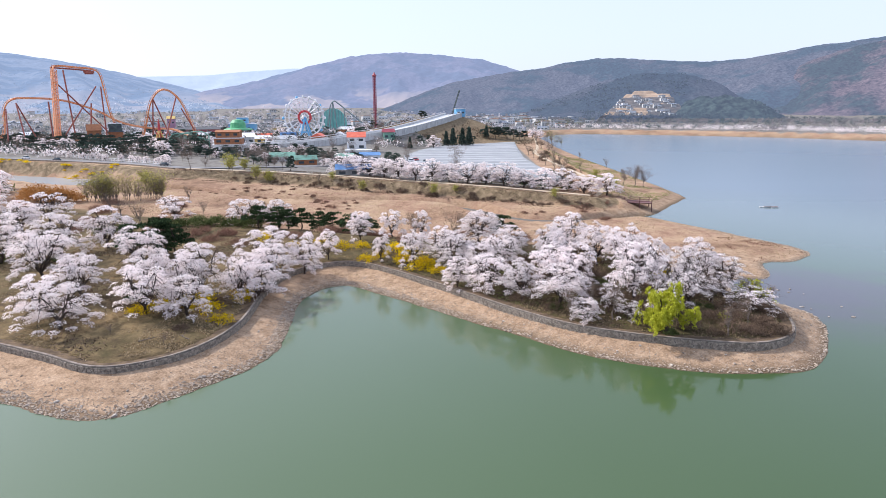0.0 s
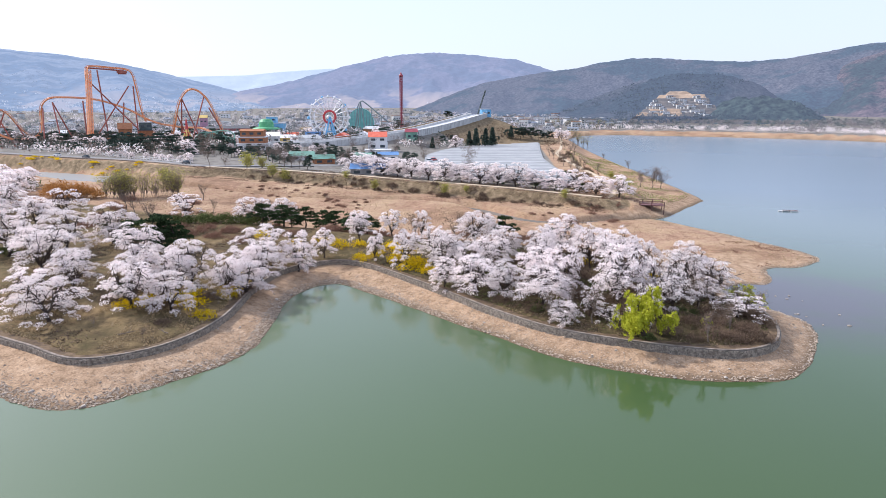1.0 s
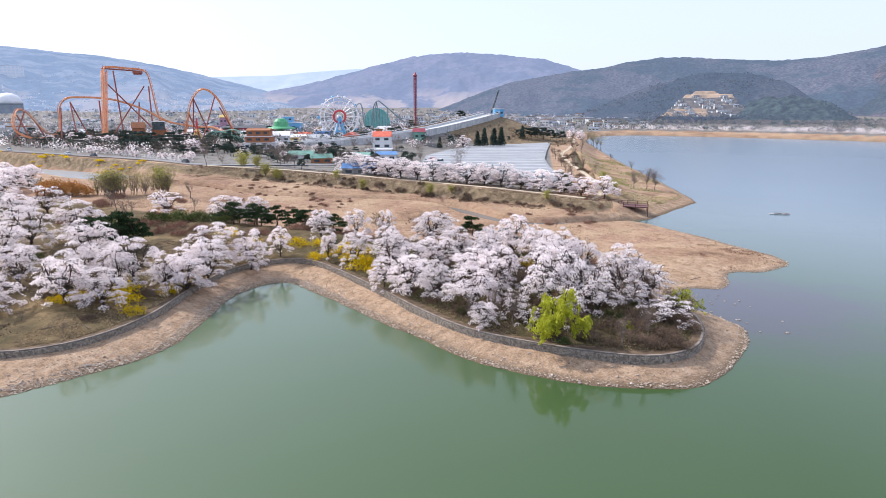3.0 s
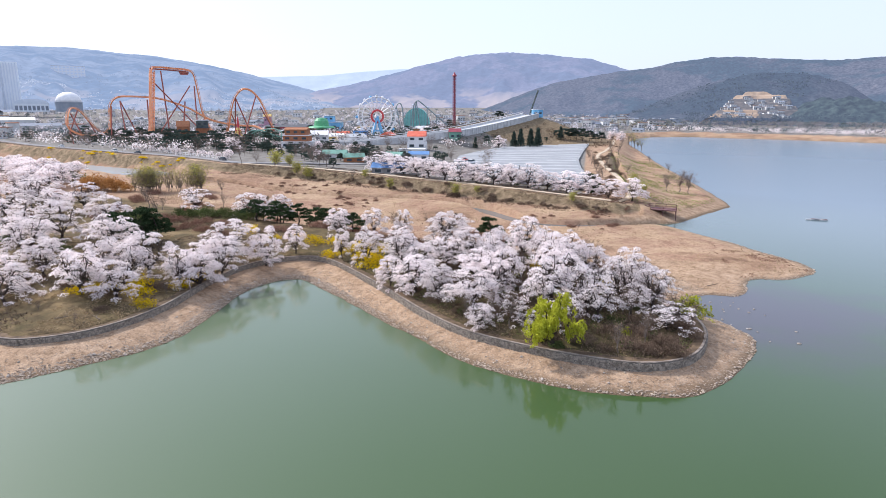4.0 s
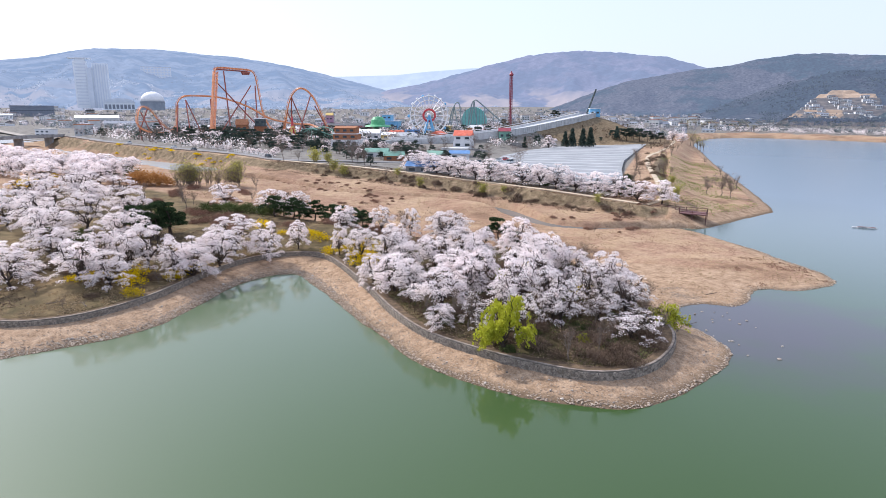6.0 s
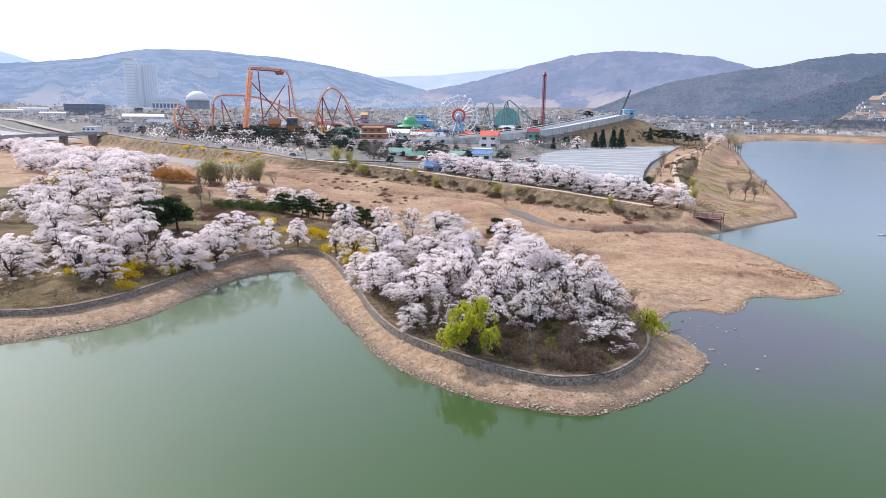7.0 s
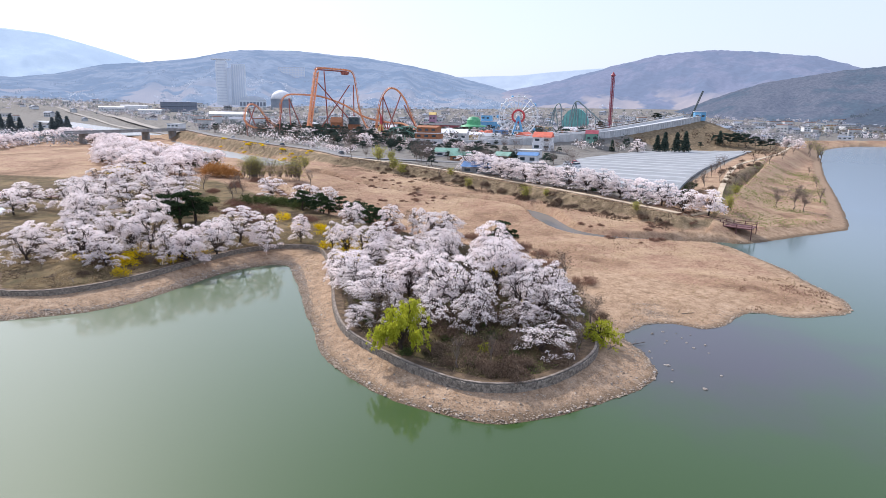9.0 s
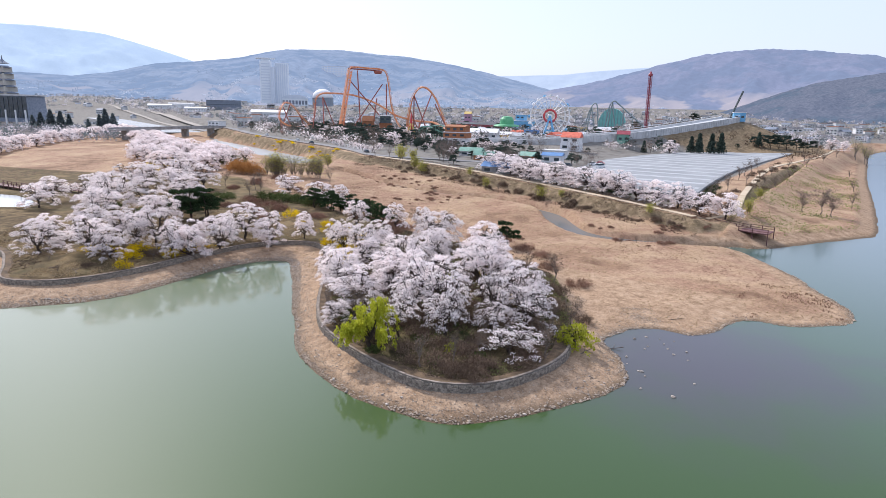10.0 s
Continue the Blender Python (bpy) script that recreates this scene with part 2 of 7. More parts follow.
class Mesh:
    """Collects corners and faces for one mesh."""

    def __init__(self):
        self.v, self.f, self.n = [], [], 0

    def add(self, v, f):
        v = np.asarray(v, float)
        self.v.append(v)
        self.f += [tuple(i + self.n for i in face) for face in f]
        self.n += len(v)

    def box(self, c, s, rz=0.0, taper=1.0):
        x, y, z = s[0] / 2, s[1] / 2, s[2] / 2
        k = taper
        v = np.array([(-x, -y, -z), (x, -y, -z), (x, y, -z), (-x, y, -z), (-x * k, -y * k, z), (x * k, -y * k, z), (x * k, y * k, z), (-x * k, y * k, z)])
        co, si = math.cos(rz), math.sin(rz)
        v = np.c_[v[:, 0] * co - v[:, 1] * si, v[:, 0] * si + v[:, 1] * co, v[:, 2]] + np.asarray(c, float)
        self.add(v, [(0, 3, 2, 1), (4, 5, 6, 7), (0, 1, 5, 4), (1, 2, 6, 5), (2, 3, 7, 6), (3, 0, 4, 7)])

    def tube(self, pts, r, n=6, r2=None):
        """A tube along points, tapering from r to r2."""
        p = np.asarray(pts, float)
        r2 = r if r2 is None else r2
        k = len(p)
        d = np.gradient(p, axis=0)
        d /= np.linalg.norm(d, axis=1)[:, None] + 1e-9
        up = np.where(np.abs(d[:, 2:3]) > 0.9, np.array([[1.0, 0, 0]]), np.array([[0, 0, 1.0]]))
        a = np.cross(d, up)
        a /= np.linalg.norm(a, axis=1)[:, None] + 1e-9
        b = np.cross(d, a)
        rad = np.linspace(r, r2, k)[:, None]
        rings = [p + rad * (a * math.cos(w) + b * math.sin(w)) for w in np.arange(n) * 2 * math.pi / n]
        v = np.stack(rings, 1).reshape(-1, 3)
        f = [(i * n + j, i * n + (j + 1) % n, (i + 1) * n + (j + 1) % n, (i + 1) * n + j) for i in range(k - 1) for j in range(n)]
        f += [tuple(range(n)), tuple(range((k - 1) * n, k * n))[::-1]]
        self.add(v, f)

    def gable(self, c, s, rz, rise):
        """A gabled roof with its eaves at c: size along, across; a closed prism."""
        x, y = s[0] / 2, s[1] / 2
        v = np.array([(-x, -y, 0), (x, -y, 0), (x, y, 0), (-x, y, 0), (-x, 0, rise), (x, 0, rise)], float)
        co, si = math.cos(rz), math.sin(rz)
        v = np.c_[v[:, 0] * co - v[:, 1] * si, v[:, 0] * si + v[:, 1] * co, v[:, 2]] + np.asarray(c, float)
        self.add(v, [(0, 3, 2, 1), (0, 1, 5, 4), (2, 3, 4, 5), (0, 4, 3), (1, 2, 5)])

    def lathe(self, c, prof, n=16):
        """A body of revolution from (radius, height) pairs."""
        w = np.arange(n) * 2 * math.pi / n
        v = np.concatenate([np.c_[r * np.cos(w), r * np.sin(w), np.full(n, z)] for r, z in prof]) + np.asarray(c, float)
        k = len(prof)
        f = [(i * n + j, i * n + (j + 1) % n, (i + 1) * n + (j + 1) % n, (i + 1) * n + j) for i in range(k - 1) for j in range(n)]
        f += [tuple(range(n))[::-1], tuple(range((k - 1) * n, k * n))]
        self.add(v, f)

    def cards(self, p, size, tilt=1.0, stretch=1.0, rng=None, hang=False):
        """Small four-cornered petals or leaves at the points p, turned at random; tilt 0 lies flat, 1 any way."""
        k = len(p)
        nrm = rng.normal(size=(k, 3)) * np.array([tilt, tilt, 1.0]) + np.array([0, 0, 1.2 * (1 - tilt)])
        nrm /= np.linalg.norm(nrm, axis=1)[:, None]
        a = rng.normal(size=(k, 3))
        if hang:
            a = a * 0.25 + np.array([0, 0, -1.0])
        a -= nrm * (a * nrm).sum(1)[:, None]
        a /= np.linalg.norm(a, axis=1)[:, None]
        b = np.cross(nrm, a)
        s = (size * rng.uniform(0.6, 1.4, k))[:, None]
        a, b = a * s * stretch, b * s
        v = np.stack([p - a * 0.5, p + b * 0.42 + a * 0.1, p + a * 0.55, p - b * 0.42 - a * 0.05], 1).reshape(-1, 3)
        self.add(v, [(4 * i, 4 * i + 1, 4 * i + 2, 4 * i + 3) for i in range(k)])

    def mesh(self, name, material, smooth=False):
        me = bpy.data.meshes.new(name)
        me.from_pydata(np.concatenate(self.v).tolist(), [], self.f)
        me.materials.append(material)
        if smooth:
            me.polygons.foreach_set("use_smooth", [True] * len(me.polygons))
        me.update()
        return me


def part(name, m, material, parent=None, label="", smooth=False):
    """Links a Mesh, or mesh data, as one object under a thing or part."""
    ob = new(name, m.mesh(name, material, smooth) if isinstance(m, Mesh) else m)
    ob.parent = parent
    if label:
        ob["label"] = label
    return ob


def thing(name, label, category, group="", x=0.0, y=0.0, z=0.0, rz=0.0, kind=""):
    ob = new(name)
    ob.matrix_basis = pose(x, y, z, 0, 0, rz)
    return tagged(ob, label, category, group, kind)


def curve(pts, step, closed=False):
    """A smooth line through the control points, cut into even steps."""
    p = np.asarray(pts, float)
    q = np.vstack([p[-1:], p, p[:2]]) if closed else np.vstack([2 * p[0] - p[1], p, 2 * p[-1] - p[-2]])
    out = []
    for i in range(1, len(q) - 2):
        t = np.linspace(0, 1, 24, endpoint=False)[:, None]
        a, b, c, d = q[i - 1], q[i], q[i + 1], q[i + 2]
        out.append(0.5 * (2 * b + (c - a) * t + (2 * a - 5 * b + 4 * c - d) * t ** 2 + (3 * b - a - 3 * c + d) * t ** 3))
    out.append(q[-2][None])
    o = np.concatenate(out)
    s = np.r_[0, np.cumsum(np.linalg.norm(np.diff(o, axis=0), axis=1))]
    u = np.linspace(0, s[-1], max(2, int(s[-1] / step) + 1))
    return np.stack([np.interp(u, s, o[:, k]) for k in range(o.shape[1])], 1)


def away(px, py, line):
    """Distance from points to a line of points, and the signed side (positive: to the left of its way)."""
    best, side = np.full(px.shape, 1e18), np.zeros(px.shape)
    for (ax, ay), (bx, by) in zip(line[:-1], line[1:]):
        dx, dy = bx - ax, by - ay
        t = np.clip(((px - ax) * dx + (py - ay) * dy) / (dx * dx + dy * dy + 1e-12), 0, 1)
        ex, ey = px - ax - t * dx, py - ay - t * dy
        d2 = ex * ex + ey * ey
        near = d2 < best
        best = np.where(near, d2, best)
        side = np.where(near, dx * ey - dy * ex, side)
    return np.sqrt(best), np.where(side >= 0, 1.0, -1.0)


def along(px, py, line, val):
    """Distance to a line, side of it, and the value that it carries at the nearest place."""
    best, side, got = np.full(px.shape, 1e18), np.zeros(px.shape), np.zeros(px.shape)
    for (ax, ay), (bx, by), va, vb in zip(line[:-1], line[1:], val[:-1], val[1:]):
        dx, dy = bx - ax, by - ay
        t = np.clip(((px - ax) * dx + (py - ay) * dy) / (dx * dx + dy * dy + 1e-12), 0, 1)
        ex, ey = px - ax - t * dx, py - ay - t * dy
        d2 = ex * ex + ey * ey
        near = d2 < best
        best, side, got = np.where(near, d2, best), np.where(near, dx * ey - dy * ex, side), np.where(near, va + (vb - va) * t, got)
    return np.sqrt(best), np.where(side >= 0, 1.0, -1.0), got


def inside(px, py, poly):
    r = np.zeros(px.shape, bool)
    for (ax, ay), (bx, by) in zip(poly, np.roll(poly, -1, axis=0)):
        cut = (ay > py) != (by > py)
        r ^= cut & (px < (bx - ax) * (py - ay) / (by - ay + 1e-12) + ax)
    return r


LATTICE = np.random.default_rng(5).random((64, 64))


def soft_noise(x, y, size, octaves=3):
    """Smooth noise from -1 to 1."""
    total, amp, norm = 0, 1.0, 0
    for k in range(octaves):
        u, v = x / size + 17.3 * k, y / size + 9.1 * k
        i, j = np.floor(u).astype(int), np.floor(v).astype(int)
        fu, fv = u - i, v - j
        fu, fv = fu * fu * (3 - 2 * fu), fv * fv * (3 - 2 * fv)
        g = lambda a, b: LATTICE[(i + a) % 64, (j + b) % 64]
        total = total + amp * ((g(0, 0) * (1 - fu) + g(1, 0) * fu) * (1 - fv) + (g(0, 1) * (1 - fu) + g(1, 1) * fu) * fv)
        norm += amp
        amp, size = amp * 0.5, size * 0.5
    return 2 * total / norm - 1


def ease(a, b, x):
    t = np.clip((x - a) / (b - a), 0, 1)
    return t * t * (3 - 2 * t)


# ---- the plan ----
SHORE_A = [(-260, 10), (-150, 50), (-95, 68), (-75, 69), (-62, 65), (-48.6, 61.4), (-42, 67.5), (-35, 78), (-34.5, 88), (-37, 103), (-36.5, 113), (-31, 118.5),
           (-23, 113), (-8.5, 100.3), (2.5, 90.7), (12.1, 83), (22.9, 78.4), (33, 77.5), (41.2, 79.8), (48.3, 89.6), (52.6, 101.4), (49.4, 109.2), (44.7, 115.2), (46.2, 122.5)]
SHORE_B = [(46.2, 122.5), (50, 126), (56.6, 127.3), (60, 138.5), (63.5, 141), (68.5, 141.8), (76, 149.5), (75.6, 158.5), (69.5, 170), (65, 179), (59.5, 186.5), (53, 194.5), (46, 197.2), (40, 196.2), (40.5, 199.8), (48.5, 204.5),
           (56, 210), (66, 228), (76, 245), (79.5, 256), (79, 300), (77, 370), (74, 455), (72, 600), (71, 740), (86, 860), (120, 950), (175, 965)]
SHORE_C = [(175, 965), (277, 895), (335, 848), (387, 800), (437, 715), (560, 640), (900, 560), (1500, 300), (1700, -600), (0, -1300), (-1500, -900), (-1500, -80), (-500, -20), (-260, 10)]
LAKE = np.vstack([curve(SHORE_A, 1.2)[:-1], curve(SHORE_B, 1.5)[:-1], curve(SHORE_C, 25.0)[:-1]])
LAKE_RING = np.vstack([LAKE, LAKE[:1]])
WALL = curve([(-120, 74), (-95, 78), (-78, 79), (-64, 74.5), (-54, 70.2), (-47.5, 72.2), (-43, 78), (-41.2, 88), (-43, 105), (-42.5, 118), (-38, 125.5), (-31.5, 128), (-24, 123.5),
              (-9, 108.2), (1, 97), (9.5, 89.2), (18, 85), (29, 82), (36, 82), (41.5, 86), (44.4, 93.5), (44.8, 101), (42.5, 108)], 0.5)
NORTH = np.array([(-600, 150), (-330, 140), (-200, 170), (-140, 196), (-80, 176), (-30, 163), (0, 158), (25, 146), (38, 126), (43, 110), (44, 104)], float)
BANK = np.array([(-900, 560, 15), (-700, 500, 15), (-420, 384, 13.5), (-336, 346, 12), (-253, 312, 11.6), (-176, 285, 11), (-136, 263, 10.6), (-105, 258, 10), (-84, 256, 9.3), (-32, 240, 7.6), (4, 224, 7), (36, 212, 5.4),
                 (42, 215, 4.3), (43, 232, 5.2), (39, 264, 7.8), (36, 327, 8.2), (41, 460, 8.6), (52, 600, 8), (55, 740, 7), (60, 900, 6), (150, 1010, 6), (300, 925, 6), (460, 740, 6), (900, 620, 6), (1600, 330, 6)], float)


def ground_z(x, y, fine=True, slope_too=False):
    """Height of the ground, and what covers it: grove floor, dry grass, paved or built land."""
    x, y = np.asarray(x, float), np.asarray(y, float)
    d, _ = away(x, y, LAKE_RING)
    wet = inside(x, y, LAKE)
    d = np.where(wet, -d, d) + 0.45
    if fine:
        d = d + 0.45 * soft_noise(x, y, 4.0) * ease(3, 0, np.abs(d))
    west = ease(-10, -150, x) * ease(120, 190, y)
    flat = np.minimum(0.085 * np.maximum(d, 0), 0.9) + 0.25 * ease(8, 60, d) + 4.3 * west
    # beach below the wall
    dw, sw = away(x, y, WALL)
    inner = (sw > 0) & (y > 60)
    nz = np.interp(x, NORTH[:, 0], NORTH[:, 1])
    beach = 1.75 * np.clip(d, 0, 40) / (np.clip(d, 0, 40) + dw + 0.05)
    low = np.where(dw < 11, np.maximum(flat, beach * ease(11, 8, dw)), flat)
    # grove behind the wall
    grove = ease(0, 14, nz - y) * ((sw > 0) & (y > 66) & (x < 46)) * ease(0.95, 1.5, dw + 30 * ease(3, 0, nz - y))
    hump = 2.62 + 1.0 * ease(0, 12, dw) + 0.9 * ease(-20, -60, x) * ease(4, 26, dw)
    z = low * (1 - grove) + np.maximum(hump, low) * grove
    # embankment, path and the land beyond
    db, sb, top = along(x, y, BANK[:, :2], BANK[:, 2])
    land = top + (12.0 - top) * ease(15, 130, db)
    lotty = ease(-95, -45, x) * (y < 575) * (x < 60)
    land = land * (1 - lotty) + np.minimum(land, 8.9) * lotty
    spit = (x > 44) & (y > 208)
    low = np.where(spit, np.minimum(0.32 * np.maximum(d, 0), 2.2) + 1.6 * ease(8, 30, d), low)
    near = ease(238, 222, y)
    rise = np.where(spit, ease(20, 2, db) * (1 - near) + ease(11, 2, db) * near, 0.42 * ease(48, 8, db) + 0.58 * ease(7.5, 1.0, db))
    bank = np.where(sb > 0, land, low + np.maximum(top - low, 0) * rise)
    fall = 50.0
    use = (y > 150) | (x > 60)
    z = np.where(use & (d > 0), np.maximum(z, np.where(sb > 0, bank, np.where(db < fall, bank, -99))), z)
    z = np.where(d > 0, np.minimum(z, 0.55 * d), z)
    # the mound behind the lot
    z = z + 19.0 * np.exp(-(((x + 22) / 46) ** 2 + ((y - 592) / 42) ** 2)) + 9 * np.exp(-(((x + 75) / 45) ** 2 + ((y - 565) / 40) ** 2))
    dl, _, lz = along(x, y, SLEDGE[:, :2], SLEDGE[:, 2])
    z = np.where(sb > 0, np.maximum(z, lz - 3.0 - 0.42 * np.maximum(dl - 9, 0)), z)
    # pond, stream
    dp, _ = away(x, y, POND)
    z = np.where(use, z + np.minimum(3.9 - z, 0) * ease(15, 9, dp + 3 * soft_noise(x, y, 14)) * (sb < 0) * (db > 4), z)
    # pool by the boardwalk, river bed above the bridge
    dq = np.hypot((x + 150) / 22, (y - 104) / 8)
    z = np.where(d > 2, z + np.minimum(3.4 - z, 0) * ease(1.25, 0.8, dq), z)
    dr, _ = away(x, y, np.array([(-500, 388), (-1250, 665)], float))
    z = np.where(y > 380, z + np.minimum(6.6 - z, 0) * ease(90, 40, dr), z)
    ds, _, sw_ = along(x, y, STREAM[:, :2], STREAM[:, 3])
    surf = np.interp(x, [-130, -40, -8, 10, 32, 43, 50], [4.2, 2.4, 1.05, 0.95, 0.7, 0.0, -0.4])
    cut = ease(1.0, 0.62, ds / (sw_ + 1.6)) * (sb < 0)
    z = np.where(use & (d > 0.3) & (x < 52), z + np.minimum(surf - 0.4 - z, 0) * cut, z)
    z = np.where(d <= 0, np.maximum(-4.0, 0.3 * d - 0.05), z)
    # town slope rising towards the hills
    z = z + 40 * ease(900, 2600, np.hypot(x, y)) * (d > 0) * ease(0, 200, d)
    if fine:
        z = z + (0.10 * soft_noise(x, y, 3.0) + 0.22 * soft_noise(x, y, 14.0)) * ease(0, 6, d)
    built = (sb > 0) * use * (d > 0) * ease(0, 12, db)
    built = np.maximum(built, ease(430, 540, -x) * (y > 240) * (d > 0))
    built = built * (1 - ease(23, 28, x) * (x < 64) * (y > 200) * (y < 640))
    dry = use * (1 - grove) * ease(2, 9, d) * (1 - built)
    if slope_too:
        return z, grove, dry * 1.0, built * 1.0, d, use * (sb < 0) * (d > 3) * ease(9, 4, db + 3 * soft_noise(x, y, 7)) * (x < 44) * (y < 420)
    return z, grove, dry * 1.0, built * 1.0, d


SLEDGE = np.array([(-163, 404, 11.5), (-122, 424, 14), (-92, 446, 17.5), (-68, 472, 20.5), (-44, 530, 26.5), (-26, 586, 32)], float)
POND = np.array([(-420, 376), (-310, 319), (-255, 295), (-205, 276), (-164, 257)], float)
STREAM = curve([(-130, 238, 0, 0.5), (-75, 222, 0, 0.6), (-38, 222, 0, 0.7), (-18, 217.5, 0, 1.2), (-9, 212, 0, 3.0), (-2, 203, 0, 3.6), (6, 194, 0, 2.6), (13, 189.5, 0, 2.4), (22, 188.8, 0, 2.6), (32, 192, 0, 2.8), (42, 197, 0, 3.2), (50, 201.5, 0, 3.6)], 2.0)


def steps(a, b, fine_step, out_a, out_b, grow):
    lo, hi, s = [a], [b], fine_step
    while lo[-1] > out_a:
        s *= grow
        lo.append(lo[-1] - s)
    s = fine_step
    while hi[-1] < out_b:
        s *= grow
        hi.append(hi[-1] + s)
    return np.r_[lo[:0:-1], np.arange(a, b, fine_step), hi]


gx = steps(-85, 85, 0.8, -4800, 4800, 1.045)
gy = steps(58, 215, 0.8, -2500, 4800, 1.03)
GX, GY = np.meshgrid(gx, gy)
GZ, g_grove, g_dry, g_built, g_d, g_slope = ground_z(GX.ravel(), GY.ravel(), True, True)
me = bpy.data.meshes.new("ground")
nx, ny = len(gx), len(gy)
idx = np.arange(nx * ny).reshape(ny, nx)
quads = np.stack([idx[:-1, :-1], idx[:-1, 1:], idx[1:, 1:], idx[1:, :-1]], -1).reshape(-1, 4)
me.from_pydata(np.c_[GX.ravel(), GY.ravel(), GZ].tolist(), [], quads.tolist())
me.polygons.foreach_set("use_smooth", [True] * len(me.polygons))
cover = me.color_attributes.new("cover", "FLOAT_COLOR", "POINT")
cover.data.foreach_set("color", np.c_[g_grove, g_dry, g_built, ease(2.2, 0.2, g_d)].ravel())
sloped = me.attributes.new("slope", "FLOAT", "POINT")
mound_ = np.exp(-(((GX.ravel() + 30) / 75) ** 2 + ((GY.ravel() - 560) / 75) ** 2))
sloped.data.foreach_set("value", np.maximum(g_slope, ease(0.2, 0.5, mound_)).astype(float))


def ground_material():
    m = bpy.data.materials.new("lakeside_ground")
    m.use_nodes = True
    n, l = m.node_tree.nodes, m.node_tree.links
    b = n["Principled BSDF"]
    b.inputs["Roughness"].default_value, b.inputs["Specular IOR Level"].default_value = 0.95, 0.15
    geo, att = n.new("ShaderNodeNewGeometry"), n.new("ShaderNodeAttribute")
    att.attribute_name = "cover"
    sep = n.new("ShaderNodeSeparateColor")
    l.new(att.outputs["Color"], sep.inputs[0])

    def noise_of(scale, detail=5, rough=0.6):
        t = n.new("ShaderNodeTexNoise")
        t.inputs["Scale"].default_value, t.inputs["Detail"].default_value, t.inputs["Roughness"].default_value = scale, detail, rough
        l.new(geo.outputs["Position"], t.inputs["Vector"])
        return t.outputs[0]

    def ramp_of(fac, *stops):
        r = n.new("ShaderNodeValToRGB")
        e = r.color_ramp.elements
        while len(e) < len(stops):
            e.new(0.5)
        for s, (at, c) in zip(e, stops):
            s.position, s.color = at, (*c, 1)
        l.new(fac, r.inputs[0])
        return r.outputs[0]

    def mix_of(fac, a, c, kind="MIX"):
        x = n.new("ShaderNodeMix")
        x.data_type, x.blend_type = "RGBA", kind
        if isinstance(fac, float):
            x.inputs[0].default_value = fac
        else:
            l.new(fac, x.inputs[0])
        l.new(a, x.inputs[6]), l.new(c, x.inputs[7])
        return x.outputs[2]

    def edge(mask, wob):
        a, r = n.new("ShaderNodeMath"), n.new("ShaderNodeMapRange")
        a.operation = "MULTIPLY_ADD"
        l.new(wob, a.inputs[0])
        a.inputs[1].default_value = 0.9
        l.new(mask, a.inputs[2])
        r.interpolation_type = "SMOOTHSTEP"
        r.inputs[1].default_value, r.inputs[2].default_value = 0.72, 1.12
        l.new(a.outputs[0], r.inputs[0])
        return r.outputs[0]

    mid, big, tiny, patch = noise_of(0.5), noise_of(0.06), noise_of(4.0, 6, 0.7), noise_of(0.16)
    beach = ramp_of(mid, (0.3, (0.26, 0.176, 0.112)), (0.52, (0.388, 0.270, 0.176)), (0.75, (0.488, 0.360, 0.25)))
    dry = mix_of(edge(big, patch), ramp_of(patch, (0.3, (0.35, 0.235, 0.145)), (0.5, (0.46, 0.335, 0.215)), (0.7, (0.53, 0.41, 0.28))),
                 ramp_of(mid, (0.3, (0.25, 0.145, 0.10)), (0.7, (0.40, 0.265, 0.175))))
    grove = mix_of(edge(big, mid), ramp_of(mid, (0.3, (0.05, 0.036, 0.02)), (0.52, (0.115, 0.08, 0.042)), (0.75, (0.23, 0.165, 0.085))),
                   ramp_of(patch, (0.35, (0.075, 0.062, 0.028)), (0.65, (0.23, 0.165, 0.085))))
    built = ramp_of(patch, (0.35, (0.13, 0.12, 0.105)), (0.52, (0.23, 0.22, 0.20)), (0.66, (0.17, 0.155, 0.13)))
    # brown weed patches and dark litter over the flats
    weeds = ramp_of(noise_of(0.035, 6, 0.65), (0.52, (0, 0, 0)), (0.60, (1, 1, 1)))
    dry = mix_of(weeds, dry, ramp_of(patch, (0.35, (0.19, 0.115, 0.075)), (0.65, (0.36, 0.235, 0.15))))
    beach = mix_of(1.0, beach, ramp_of(noise_of(1.1, 6, 0.75), (0.32, (0.66, 0.62, 0.58)), (0.5, (1.0, 1.0, 1.0)), (0.7, (1.14, 1.14, 1.14))), "MULTIPLY")
    dry = mix_of(1.0, dry, ramp_of(noise_of(1.3, 6, 0.75), (0.32, (0.62, 0.58, 0.54)), (0.5, (1.0, 1.0, 1.0)), (0.7, (1.16, 1.16, 1.16))), "MULTIPLY")
    # brush litter on the point, dry grass on the bank to the west
    where, bush_side = n.new("ShaderNodeSeparateXYZ"), n.new("ShaderNodeMapRange")
    l.new(geo.outputs["Position"], where.inputs[0]), l.new(where.outputs[0], bush_side.inputs[0])
    bush_side.inputs[1].default_value, bush_side.inputs[2].default_value = -46, -26
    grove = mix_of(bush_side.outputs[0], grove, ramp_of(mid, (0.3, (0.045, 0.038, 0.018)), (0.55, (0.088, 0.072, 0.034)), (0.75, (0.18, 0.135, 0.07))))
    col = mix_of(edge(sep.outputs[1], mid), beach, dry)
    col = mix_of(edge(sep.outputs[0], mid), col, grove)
    col = mix_of(edge(sep.outputs[2], mid), col, built)
    att2 = n.new("ShaderNodeAttribute")
    att2.attribute_name = "slope"
